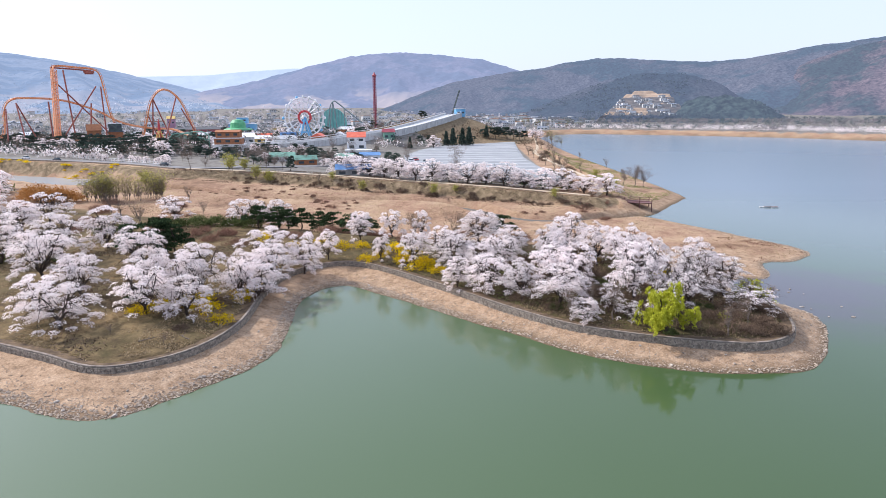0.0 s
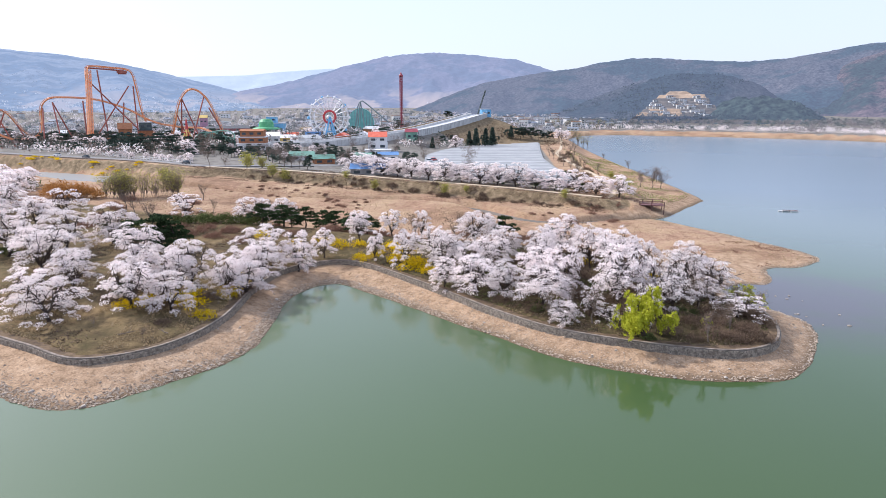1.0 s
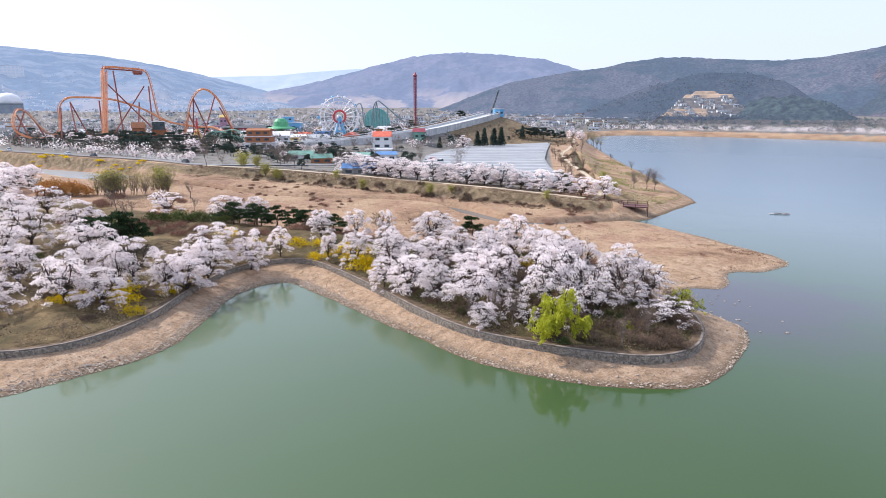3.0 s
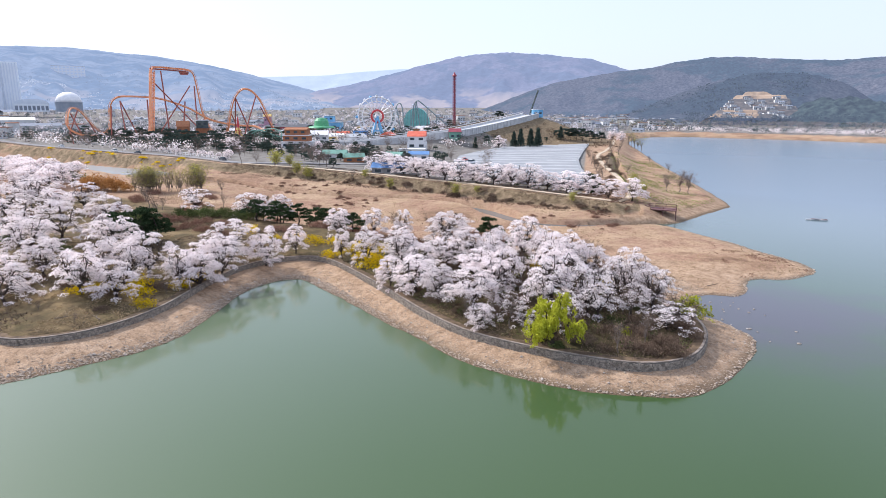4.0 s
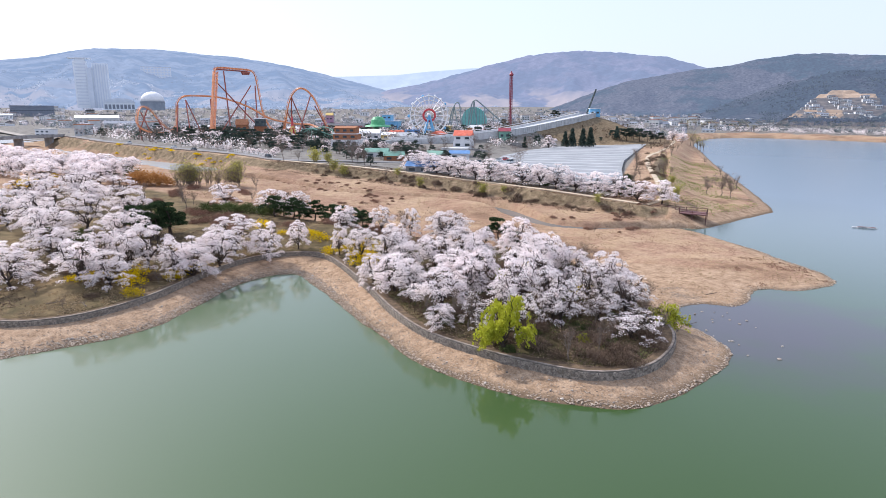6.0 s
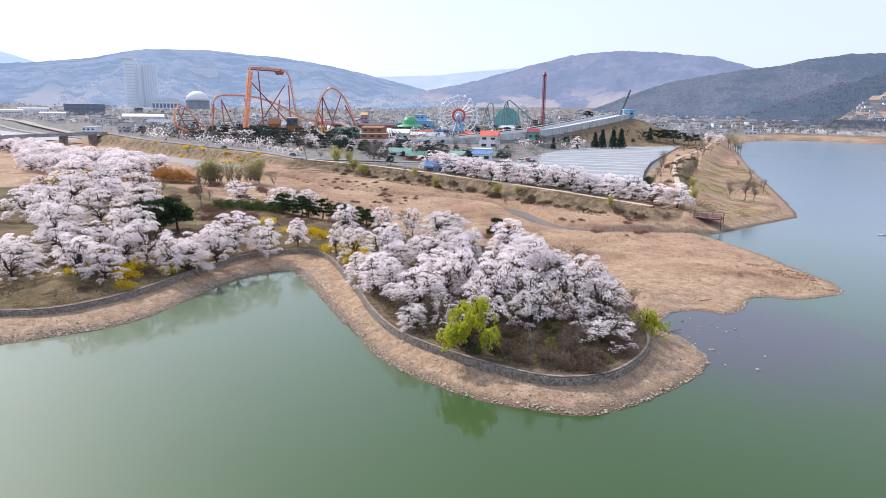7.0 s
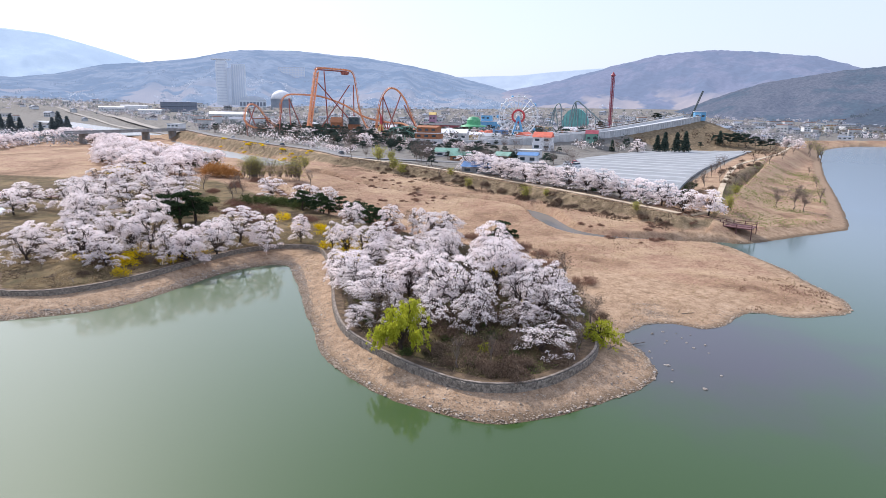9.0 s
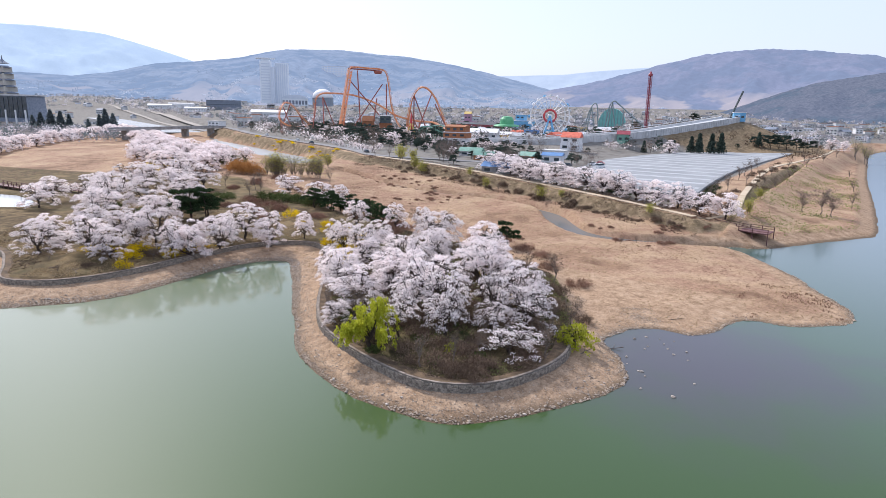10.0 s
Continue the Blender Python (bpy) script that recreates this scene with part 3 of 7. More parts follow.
    col = mix_of(edge(att2.outputs["Fac"], mid), col, ramp_of(mid, (0.35, (0.12, 0.09, 0.055)), (0.5, (0.20, 0.15, 0.09)), (0.65, (0.30, 0.225, 0.145))))
    wetc = n.new("ShaderNodeRGB")
    wetc.outputs[0].default_value = (0.10, 0.075, 0.05, 1)
    wet = n.new("ShaderNodeMath")
    wet.operation = "MULTIPLY"
    wet.inputs[1].default_value = 0.75
    l.new(att.outputs["Alpha"], wet.inputs[0])
    col = mix_of(wet.outputs[0], col, wetc.outputs[0])
    grain = ramp_of(tiny, (0.3, (0.66, 0.66, 0.66)), (0.7, (1.25, 1.25, 1.25)))
    col = mix_of(1.0, col, grain, "MULTIPLY")
    l.new(col, b.inputs["Base Color"])
    bm = n.new("ShaderNodeBump")
    bm.inputs["Strength"].default_value, bm.inputs["Distance"].default_value = 0.6, 0.12
    l.new(tiny, bm.inputs["Height"]), l.new(bm.outputs[0], b.inputs["Normal"])
    return m


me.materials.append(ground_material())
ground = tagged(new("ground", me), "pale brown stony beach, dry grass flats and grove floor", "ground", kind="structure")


def gz(x, y):
    return float(ground_z(np.array([x]), np.array([y]))[0][0])


# ---- lake, pond and stream ----


def water_material(name, body, east_body, rough=0.13):
    m = bpy.data.materials.new(name)
    m.use_nodes = True
    n, l = m.node_tree.nodes, m.node_tree.links
    b = n["Principled BSDF"]
    b.inputs["Roughness"].default_value, b.inputs["IOR"].default_value = 0.5, 1.333
    b.inputs["Specular IOR Level"].default_value = 0.25
    b.inputs["Coat Weight"].default_value, b.inputs["Coat Roughness"].default_value, b.inputs["Coat IOR"].default_value = 1.0, rough, 1.333
    geo = n.new("ShaderNodeNewGeometry")
    big = n.new("ShaderNodeTexNoise")
    big.inputs["Scale"].default_value, big.inputs["Detail"].default_value = 0.012, 3
    l.new(geo.outputs["Position"], big.inputs["Vector"])
    r = n.new("ShaderNodeValToRGB")
    r.color_ramp.elements[0].position, r.color_ramp.elements[1].position = 0.1, 0.95
    r.color_ramp.elements[0].color, r.color_ramp.elements[1].color = (*body, 1), (*east_body, 1)
    # sky glare painted into the body colour: paler to the west, darker off the point
    where, glare, mixed = n.new("ShaderNodeSeparateXYZ"), n.new("ShaderNodeMapRange"), n.new("ShaderNodeMath")
    l.new(geo.outputs["Position"], where.inputs[0]), l.new(where.outputs[0], glare.inputs[0])
    glare.inputs[1].default_value, glare.inputs[2].default_value, glare.inputs[3].default_value, glare.inputs[4].default_value = -80, 50, 0.0, 0.85
    mixed.operation = "MULTIPLY_ADD"
    l.new(big.outputs[0], mixed.inputs[0]), l.new(glare.outputs[0], mixed.inputs[2])
    mixed.inputs[1].default_value = 0.25
    l.new(mixed.outputs[0], r.inputs[0])
    # algae colour the cove; the open lake is painted bluer for reflected sky
    way, open_, clear = n.new("ShaderNodeVectorMath"), n.new("ShaderNodeMapRange"), n.new("ShaderNodeMix")
    way.operation = "DOT_PRODUCT"
    way.inputs[1].default_value = (0.7, 1.0, 0.0)
    l.new(geo.outputs["Position"], way.inputs[0]), l.new(way.outputs["Value"], open_.inputs[0])
    open_.inputs[1].default_value, open_.inputs[2].default_value = 150, 360
    clear.data_type = "RGBA"
    clear.inputs[7].default_value = (0.10, 0.155, 0.195, 1)
    l.new(open_.outputs[0], clear.inputs[0]), l.new(r.outputs[0], clear.inputs[6]), l.new(clear.outputs[2], b.inputs["Base Color"])
    # shallow violet-brown mud shows through in the bay beside the sand bar
    off, bay, shoal, reach = n.new("ShaderNodeVectorMath"), n.new("ShaderNodeVectorMath"), n.new("ShaderNodeMapRange"), n.new("ShaderNodeMath")
    off.operation, bay.operation, reach.operation = "SUBTRACT", "LENGTH", "MULTIPLY_ADD"
    off.inputs[1].default_value = (58.0, 116.0, 0.0)
    l.new(geo.outputs["Position"], off.inputs[0]), l.new(off.outputs["Vector"], bay.inputs[0])
    wave = n.new("ShaderNodeTexNoise")
    wave.inputs["Scale"].default_value, wave.inputs["Detail"].default_value = 0.09, 3
    l.new(geo.outputs["Position"], wave.inputs["Vector"])
    reach.inputs[1].default_value = 26.0
    l.new(wave.outputs[0], reach.inputs[0]), l.new(bay.outputs["Value"], reach.inputs[2])
    shoal.inputs[1].default_value, shoal.inputs[2].default_value, shoal.inputs[3].default_value, shoal.inputs[4].default_value = 18, 46, 0.9, 0.0
    shoal.interpolation_type = "SMOOTHSTEP"
    l.new(reach.outputs[0], shoal.inputs[0])
    mud = n.new("ShaderNodeMix")
    mud.data_type = "RGBA"
    mud.inputs[7].default_value = (0.050, 0.041, 0.056, 1)
    l.new(shoal.outputs[0], mud.inputs[0]), l.new(clear.outputs[2], mud.inputs[6]), l.new(mud.outputs[2], b.inputs["Base Color"])
    rip = n.new("ShaderNodeTexNoise")
    rip.inputs["Scale"].default_value, rip.inputs["Detail"].default_value = 1.6, 4
    l.new(geo.outputs["Position"], rip.inputs["Vector"])
    # the open lake is ruffled by the wind, the cove lies calm
    xyz, wind = n.new("ShaderNodeSeparateXYZ"), n.new("ShaderNodeMapRange")
    l.new(geo.outputs["Position"], xyz.inputs[0])
    l.new(xyz.outputs[1], wind.inputs[0])
    wind.inputs[1].default_value, wind.inputs[2].default_value, wind.inputs[3].default_value, wind.inputs[4].default_value = 110, 300, rough, 0.22
    l.new(wind.outputs[0], b.inputs["Coat Roughness"])
    bm = n.new("ShaderNodeBump")
    bm.inputs["Strength"].default_value, bm.inputs["Distance"].default_value = 0.08, 0.04
    l.new(rip.outputs[0], bm.inputs["Height"]), l.new(bm.outputs[0], b.inputs["Normal"])
    return m


M_WATER = water_material("green_lake_water", (0.114, 0.160, 0.096), (0.029, 0.068, 0.010), 0.07)
w = Mesh()
w.add([(-1700, -1500, 0), (1900, -1500, 0), (1900, 1100, 0), (-1700, 1100, 0)], [(0, 1, 2, 3)])
tagged(part("water", w, M_WATER), "calm murky green lake water reflecting sky and trees", "lake", kind="structure")
w = Mesh()
w.add([(x, y, 4.7) for x, y in ((-460, 420), (-450, 350), (-230, 245), (-150, 236), (-142, 262), (-200, 300), (-330, 355))], [tuple(range(7))])
# pale body colour painted in for bright sky reflected at a low angle
M_POND = water_material("sky_paled_pond_water", (0.28, 0.32, 0.34), (0.30, 0.34, 0.36), 0.08)
tagged(part("water_pond", w, M_POND), "shallow grey pond in the dry river bed", "pond", kind="structure")
M_STREAM = water_material("stream_water", (0.10, 0.105, 0.10), (0.12, 0.125, 0.12), 0.08)
st = Mesh()
side_ = np.gradient(STREAM[:, :2], axis=0)
side_ /= np.linalg.norm(side_, axis=1)[:, None]
side_ = np.c_[-side_[:, 1], side_[:, 0]]
sz_ = np.interp(STREAM[:, 0], [-130, -40, -8, 10, 32, 43, 50], [4.2, 2.4, 1.05, 0.95, 0.7, 0.0, -0.4]) + 0.04
k = len(STREAM)
st.add(np.concatenate([np.c_[STREAM[:, :2] + side_ * (STREAM[:, 3:4] + 1.2), sz_], np.c_[STREAM[:, :2] - side_ * (STREAM[:, 3:4] + 1.2), sz_]]), [(i, k + i, k + i + 1, i + 1) for i in range(k - 1)])
tagged(part("water_stream", st, M_STREAM), "narrow winding stream across the flats", "stream", kind="structure")
w = Mesh()
w.add([(x, y, 7.6) for x, y in ((-470, 352), (-452, 392), (-800, 520), (-1250, 690), (-1250, 640), (-800, 478))], [(0, 1, 2, 3, 4, 5)])
tagged(part("water_river", w, M_STREAM), "wide shallow grey river above the bridge", "river", kind="structure")
w = Mesh()
w.add([(x, y, 4.0) for x, y in ((-175, 96), (-134, 96), (-126, 104), (-136, 112), (-152, 113), (-172, 106))], [(0, 1, 2, 3, 4, 5)])
tagged(part("water_pool", w, M_POND), "small bright pool beside the cherry trees", "pool", kind="structure")

# ---- hills ----


SLOPES = {}


def ridge(name, far, depth, foot, crest, label, material, rough=1.0, seed=0, rows_n=60, canopy=0.0, tree=14.0):
    """A wooded range: bearings (degrees from +y) and crest heights at one distance, with spurs running down to its foot."""
    az = np.array([a for a, _ in crest], float)
    hz = np.array([h for _, h in crest], float)
    a = np.linspace(az[0], az[-1], int((az[-1] - az[0]) * 9) + 2)
    h = np.interp(a, az, hz)
    k = np.ones(9) / 9
    h = np.convolve(np.pad(h, 4, mode="edge"), k, "valid")
    rows = np.linspace(0, 1, rows_n)
    px, py, pz = [], [], []
    for t in rows:
        dist = far - depth * (1 - t)
        x, y = 30 + dist * np.sin(np.radians(a)), 5 + dist * np.cos(np.radians(a))
        spur = 1.5 * soft_noise(a * 40 + seed * 91, t * 300 + 0 * a, 150, 4)
        up = t ** np.clip(1.15 + 0.55 * spur, 0.5, 2.2) if t < 1 else 1.0
        bump = soft_noise(x, y, 170, 2) * 7 * rough * (t > 0)
        tops = canopy * soft_noise(x, y, tree, 2) * (t > 0)
        px.append(x), py.append(y), pz.append((foot if t > 0 else -60) + (h - foot) * up * (1 + 0.10 * spur * (1 - t)) + bump * (0.35 if t == 1 else 1) + tops)
    for t in (1.08, 1.3):
        dist = far + depth * (t - 1)
        px.append(30 + dist * np.sin(np.radians(a))), py.append(5 + dist * np.cos(np.radians(a))), pz.append(foot + (h - foot) * (0.7 if t < 1.2 else 0.0))
    n, m = len(a), len(px)
    v = np.stack([np.array(px), np.array(py), np.array(pz)], -1).reshape(-1, 3)
    SLOPES[name] = (v[: rows_n * n].reshape(rows_n, n, 3))
    r = Mesh()
    r.add(v, [(i * n + j, i * n + j + 1, (i + 1) * n + j + 1, (i + 1) * n + j) for i in range(m - 1) for j in range(n - 1)])
    return tagged(part(name, r, material, smooth=True), label, "hills", kind="structure")


# bluer colours and stronger emission on the farther ranges paint the haze
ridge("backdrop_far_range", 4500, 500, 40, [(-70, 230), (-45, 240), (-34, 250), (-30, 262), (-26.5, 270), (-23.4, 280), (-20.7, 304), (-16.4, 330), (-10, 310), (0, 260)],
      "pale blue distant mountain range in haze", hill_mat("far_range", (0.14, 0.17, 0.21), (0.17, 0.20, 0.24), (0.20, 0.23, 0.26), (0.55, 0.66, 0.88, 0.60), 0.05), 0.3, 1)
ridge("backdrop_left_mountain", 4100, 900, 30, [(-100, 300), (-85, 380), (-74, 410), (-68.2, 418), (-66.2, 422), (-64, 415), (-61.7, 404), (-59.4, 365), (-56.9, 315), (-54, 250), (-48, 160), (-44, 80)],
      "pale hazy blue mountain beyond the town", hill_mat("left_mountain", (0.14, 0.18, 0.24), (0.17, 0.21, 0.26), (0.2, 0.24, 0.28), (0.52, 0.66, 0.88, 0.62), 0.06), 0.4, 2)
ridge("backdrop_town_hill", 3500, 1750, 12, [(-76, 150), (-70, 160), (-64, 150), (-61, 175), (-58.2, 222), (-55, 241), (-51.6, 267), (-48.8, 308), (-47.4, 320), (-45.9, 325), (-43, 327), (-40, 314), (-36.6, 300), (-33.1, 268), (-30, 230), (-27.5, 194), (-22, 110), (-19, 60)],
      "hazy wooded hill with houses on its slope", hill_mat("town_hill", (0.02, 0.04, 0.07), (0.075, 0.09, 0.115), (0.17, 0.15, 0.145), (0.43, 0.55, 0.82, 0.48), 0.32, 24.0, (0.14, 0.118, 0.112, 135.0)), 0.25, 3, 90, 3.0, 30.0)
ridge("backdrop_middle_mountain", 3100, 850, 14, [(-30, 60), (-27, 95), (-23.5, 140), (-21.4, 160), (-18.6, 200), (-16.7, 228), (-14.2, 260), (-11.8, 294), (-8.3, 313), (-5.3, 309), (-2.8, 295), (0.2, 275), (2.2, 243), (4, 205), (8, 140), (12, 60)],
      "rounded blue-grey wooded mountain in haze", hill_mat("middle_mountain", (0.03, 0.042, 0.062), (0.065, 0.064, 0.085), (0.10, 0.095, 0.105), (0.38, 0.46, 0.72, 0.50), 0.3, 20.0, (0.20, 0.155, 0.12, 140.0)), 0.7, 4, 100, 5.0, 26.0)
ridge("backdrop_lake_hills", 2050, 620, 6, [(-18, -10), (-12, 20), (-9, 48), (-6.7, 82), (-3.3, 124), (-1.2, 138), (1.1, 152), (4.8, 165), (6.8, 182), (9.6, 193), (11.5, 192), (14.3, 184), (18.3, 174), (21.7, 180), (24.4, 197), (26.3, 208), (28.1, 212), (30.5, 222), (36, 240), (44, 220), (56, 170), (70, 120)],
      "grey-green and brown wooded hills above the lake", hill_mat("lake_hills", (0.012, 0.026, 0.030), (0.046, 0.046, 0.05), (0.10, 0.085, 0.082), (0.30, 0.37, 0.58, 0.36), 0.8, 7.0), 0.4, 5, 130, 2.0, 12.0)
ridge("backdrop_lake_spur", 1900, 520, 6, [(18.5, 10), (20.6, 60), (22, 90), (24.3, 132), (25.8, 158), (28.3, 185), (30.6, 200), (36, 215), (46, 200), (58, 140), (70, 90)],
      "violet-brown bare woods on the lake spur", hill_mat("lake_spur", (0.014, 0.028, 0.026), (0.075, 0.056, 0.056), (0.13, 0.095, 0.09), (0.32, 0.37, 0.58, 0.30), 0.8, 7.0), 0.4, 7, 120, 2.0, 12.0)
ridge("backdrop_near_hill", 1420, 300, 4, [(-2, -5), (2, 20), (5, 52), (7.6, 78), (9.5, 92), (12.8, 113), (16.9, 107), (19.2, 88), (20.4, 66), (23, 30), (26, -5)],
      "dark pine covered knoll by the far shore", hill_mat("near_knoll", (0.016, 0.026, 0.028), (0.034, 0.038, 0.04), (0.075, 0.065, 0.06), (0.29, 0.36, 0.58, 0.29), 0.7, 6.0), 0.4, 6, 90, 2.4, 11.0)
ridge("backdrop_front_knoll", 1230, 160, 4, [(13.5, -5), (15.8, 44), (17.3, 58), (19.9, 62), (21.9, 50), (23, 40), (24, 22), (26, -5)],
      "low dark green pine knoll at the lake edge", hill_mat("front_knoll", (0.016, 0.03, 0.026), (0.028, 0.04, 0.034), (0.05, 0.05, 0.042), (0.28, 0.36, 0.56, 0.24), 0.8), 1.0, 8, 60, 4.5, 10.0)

# ---- trees ----


def bent(a, b, rng, sag=0.0, k=4, wob=0.12):
    a, b = np.asarray(a, float), np.asarray(b, float)
    t = np.linspace(0, 1, k)[:, None]
    n = np.linalg.norm(b - a)
    p = a + (b - a) * t + rng.normal(size=(k, 3)) * wob * n * np.sin(np.pi * t)
    p[:, 2] += sag * np.sin(np.pi * t[:, 0])
    return p


def cherry_meshes(seed, petals=9200, size=0.17, sparse=1.0, material=None, open_crown=False):
    """A wide crown about 9 m across and 8 m high on a short dark trunk: flat, ragged plates of blossom in layers along the boughs."""
    rng = np.random.default_rng(seed)
    wood, crown = Mesh(), Mesh()
    lean = rng.normal(size=2) * 0.4
    fork = np.array([lean[0], lean[1], rng.uniform(1.2, 1.8)])
    wood.tube(bent((0, 0, -0.4), fork, rng, wob=0.03), 0.30, 7, 0.23)
    plates = []
    wide, high = rng.uniform(4.3, 4.8), rng.uniform(7.2, 8.0)
    limbs = rng.integers(5, 8)
    oval = rng.uniform(0.84, 1.15)
    for i in range(limbs):
        w = 2 * math.pi * (i + rng.uniform(-0.35, 0.35)) / limbs
        reach = wide * rng.uniform(0.35, 0.68)
        tip = np.array([reach * math.cos(w) * oval, reach * math.sin(w) / oval, high * rng.uniform(0.62, 0.9)])
        limb = bent(fork, tip, rng, sag=-0.3, k=7, wob=0.06)
        wood.tube(limb, 0.18, 5, 0.06)
        for j in range(rng.integers(9, 13)):
            start = limb[rng.integers(1, 7)]
            v = w + rng.normal() * 0.7
            r = wide * math.sqrt(rng.uniform(0.03, 1.0))
            tier = rng.choice([0.0, 0.0, 1.1, 2.2, 3.3, 1.0 + 3.4 * r / wide])
            dome = high * (1.0 - 0.40 * (r / wide) ** 2.2) - tier - abs(rng.normal()) * 0.35
            end = np.array([r * math.cos(v) * oval, r * math.sin(v) / oval, max(dome, 1.0)])
            twig = bent(start, end, rng, sag=0.3, k=5, wob=0.07)
            wood.tube(twig, 0.06, 3, 0.02)
            plates.append((end, rng.uniform(0.65, 1.25), v))
            if rng.random() < 0.6:
                plates.append((twig[3] + rng.normal(size=3) * np.array([0.5, 0.5, 0.15]), rng.uniform(0.45, 0.9), v))
            for _ in range(3):
                far = end + np.array([math.cos(v), math.sin(v), 0]) * rng.uniform(0.3, 1.1) + rng.normal(size=3) * np.array([0.7, 0.7, 0.2])
                wood.tube(bent(end, far, rng, k=3), 0.02, 3, 0.007)
    if open_crown:
        plates = [q for q in plates if rng.random() < 0.62]
    weight = np.array([r * r for _, r, _ in plates])
    weight /= weight.sum()
    pts = []
    for (c, r, v), q in zip(plates, weight):
        k = max(14, int(petals * q * sparse))
        fingers, turn = rng.integers(5, 9), rng.uniform(0, 6.3)
        w = rng.uniform(0, 2 * math.pi, k)
        u = np.sqrt(rng.random(k))
        ragged = 0.62 + 0.5 * np.abs(np.cos(0.5 * fingers * w + turn))
        rr = r * u * ragged
        out_ = np.cos(w - v)
        zz = 0.20 * r * (1 - u ** 2) - 0.22 * r * u ** 2 * (0.6 + 0.6 * out_) + rng.normal(size=k) * 0.075
        pts.append(c + np.c_[rr * np.cos(w), rr * np.sin(w), zz])
        if rng.random() < 0.35 and math.hypot(c[0], c[1]) > 0.5 * wide:
            t = np.sqrt(rng.random(max(6, k // 4)))
            long, drop = rng.uniform(0.5, 1.3), rng.uniform(0.3, 1.1)
            pts.append(c + np.c_[math.cos(v) * long * t, math.sin(v) * long * t, -drop * t ** 1.8] + rng.normal(size=(len(t), 3)) * 0.11)
    crown.cards(np.concatenate(pts), size, 0.55, 1.2, rng)
    return wood.mesh("trunk", M_BARK, True), crown.mesh("crown", material or M_BLOSSOM)


def pine_meshes(seed, high=7.5, wide=3.0, needles=2600, size=0.30, material=None):
    rng = np.random.default_rng(seed)
    wood, crown = Mesh(), Mesh()
    top = np.array([rng.normal() * 0.5, rng.normal() * 0.5, high * 0.92])
    stem = bent((0, 0, -0.4), top, rng, k=8, wob=0.03)
    wood.tube(stem, 0.22, 6, 0.06)
    pts = []
    for i in range(26):
        t = rng.uniform(0.42, 1.0)
        base = stem[int(t * 7)]
        w = rng.uniform(0, 2 * math.pi)
        r = wide * (1.15 - 0.75 * (t - 0.42) / 0.58) * rng.uniform(0.5, 1.0)
        end = base + np.array([r * math.cos(w), r * math.sin(w), rng.uniform(0.1, 0.7)])
        wood.tube(bent(base, end, rng, k=3, wob=0.06), 0.05, 3, 0.02)
        k = needles // 26
        u = np.sqrt(rng.random(k))
        ww = rng.uniform(0, 2 * math.pi, k)
        s = rng.uniform(0.7, 1.2)
        pts.append(end + np.c_[s * u * np.cos(ww), s * u * np.sin(ww), 0.35 * (1 - u) + rng.normal(size=k) * 0.13])
    crown.cards(np.concatenate(pts), size, 0.8, 1.3, rng)
    return wood.mesh("trunk", M_BARK, True), crown.mesh("crown", material or M_PINE)


def conifer_meshes(seed, high=14.0, wide=3.0, needles=1500, size=0.7, material=None):
    """A pointed conifer: whorls of drooping boughs on a straight stem."""
    rng = np.random.default_rng(seed)
    wood, crown = Mesh(), Mesh()
    wood.tube([(0, 0, -0.4), (0, 0, high * 0.5), (0, 0, high * 0.96)], 0.25, 5, 0.04)
    t = rng.random(needles) ** 0.7
    w = rng.uniform(0, 2 * math.pi, needles)
    whorl = 0.75 + 0.25 * np.sin(t * 46 + 1.5 * np.sin(2 * w))
    r = wide * (1.02 - t) * whorl * np.sqrt(rng.uniform(0.15, 1, needles)) * (1 + 0.2 * np.sin(3 * w + seed))
    crown.cards(np.c_[r * np.cos(w), r * np.sin(w), high * (0.10 + 0.90 * t) - 0.25 * r] + rng.normal(size=(needles, 3)) * 0.35, size, 0.9, 1.4, rng)
    return wood.mesh("trunk", M_BARK), crown.mesh("crown", material or M_PINE)


def willow_meshes(seed, high=6.4, wide=2.6, leaves=5200, material=None):
    """Leaning limbs of uneven height, each with clouds of hanging yellow-green strands."""
    rng = np.random.default_rng(seed)
    wood, crown = Mesh(), Mesh()
    wood.tube(bent((0, 0, -0.3), (0.1, 0.1, 1.3), rng), 0.26, 7, 0.2)
    pts = []
    for i in range(9):
        w = 2.4 * i + rng.uniform(-0.4, 0.4)
        r = wide * rng.uniform(0.1, 1.2)
        h = high * (1 - 0.45 * (r / wide) ** 1.3) * rng.uniform(0.75, 1.08)
        limb = bent((0.1, 0.1, 1.1), (r * math.cos(w), r * math.sin(w), h), rng, sag=0.4, k=7, wob=0.05)
        wood.tube(limb, 0.10, 4, 0.03)
        for j in range(15):
            s = limb[rng.integers(3, 7)] + rng.normal(size=3) * np.array([0.42, 0.42, 0.28])
            long = min(rng.uniform(0.4, 1.9), max(0.4, s[2] - 0.6))
            k = int(leaves / 135)
            t = rng.random(k)
            pts.append(s + np.c_[0.12 * rng.normal(size=k) + 0.4 * t * math.cos(w), 0.12 * rng.normal(size=k) + 0.4 * t * math.sin(w), -long * t])
    crown.cards(np.concatenate(pts), 0.15, 0.9, 1.9, rng, hang=True)
    return wood.mesh("trunk", M_BARK, True), crown.mesh("crown", material or M_WILLOW)


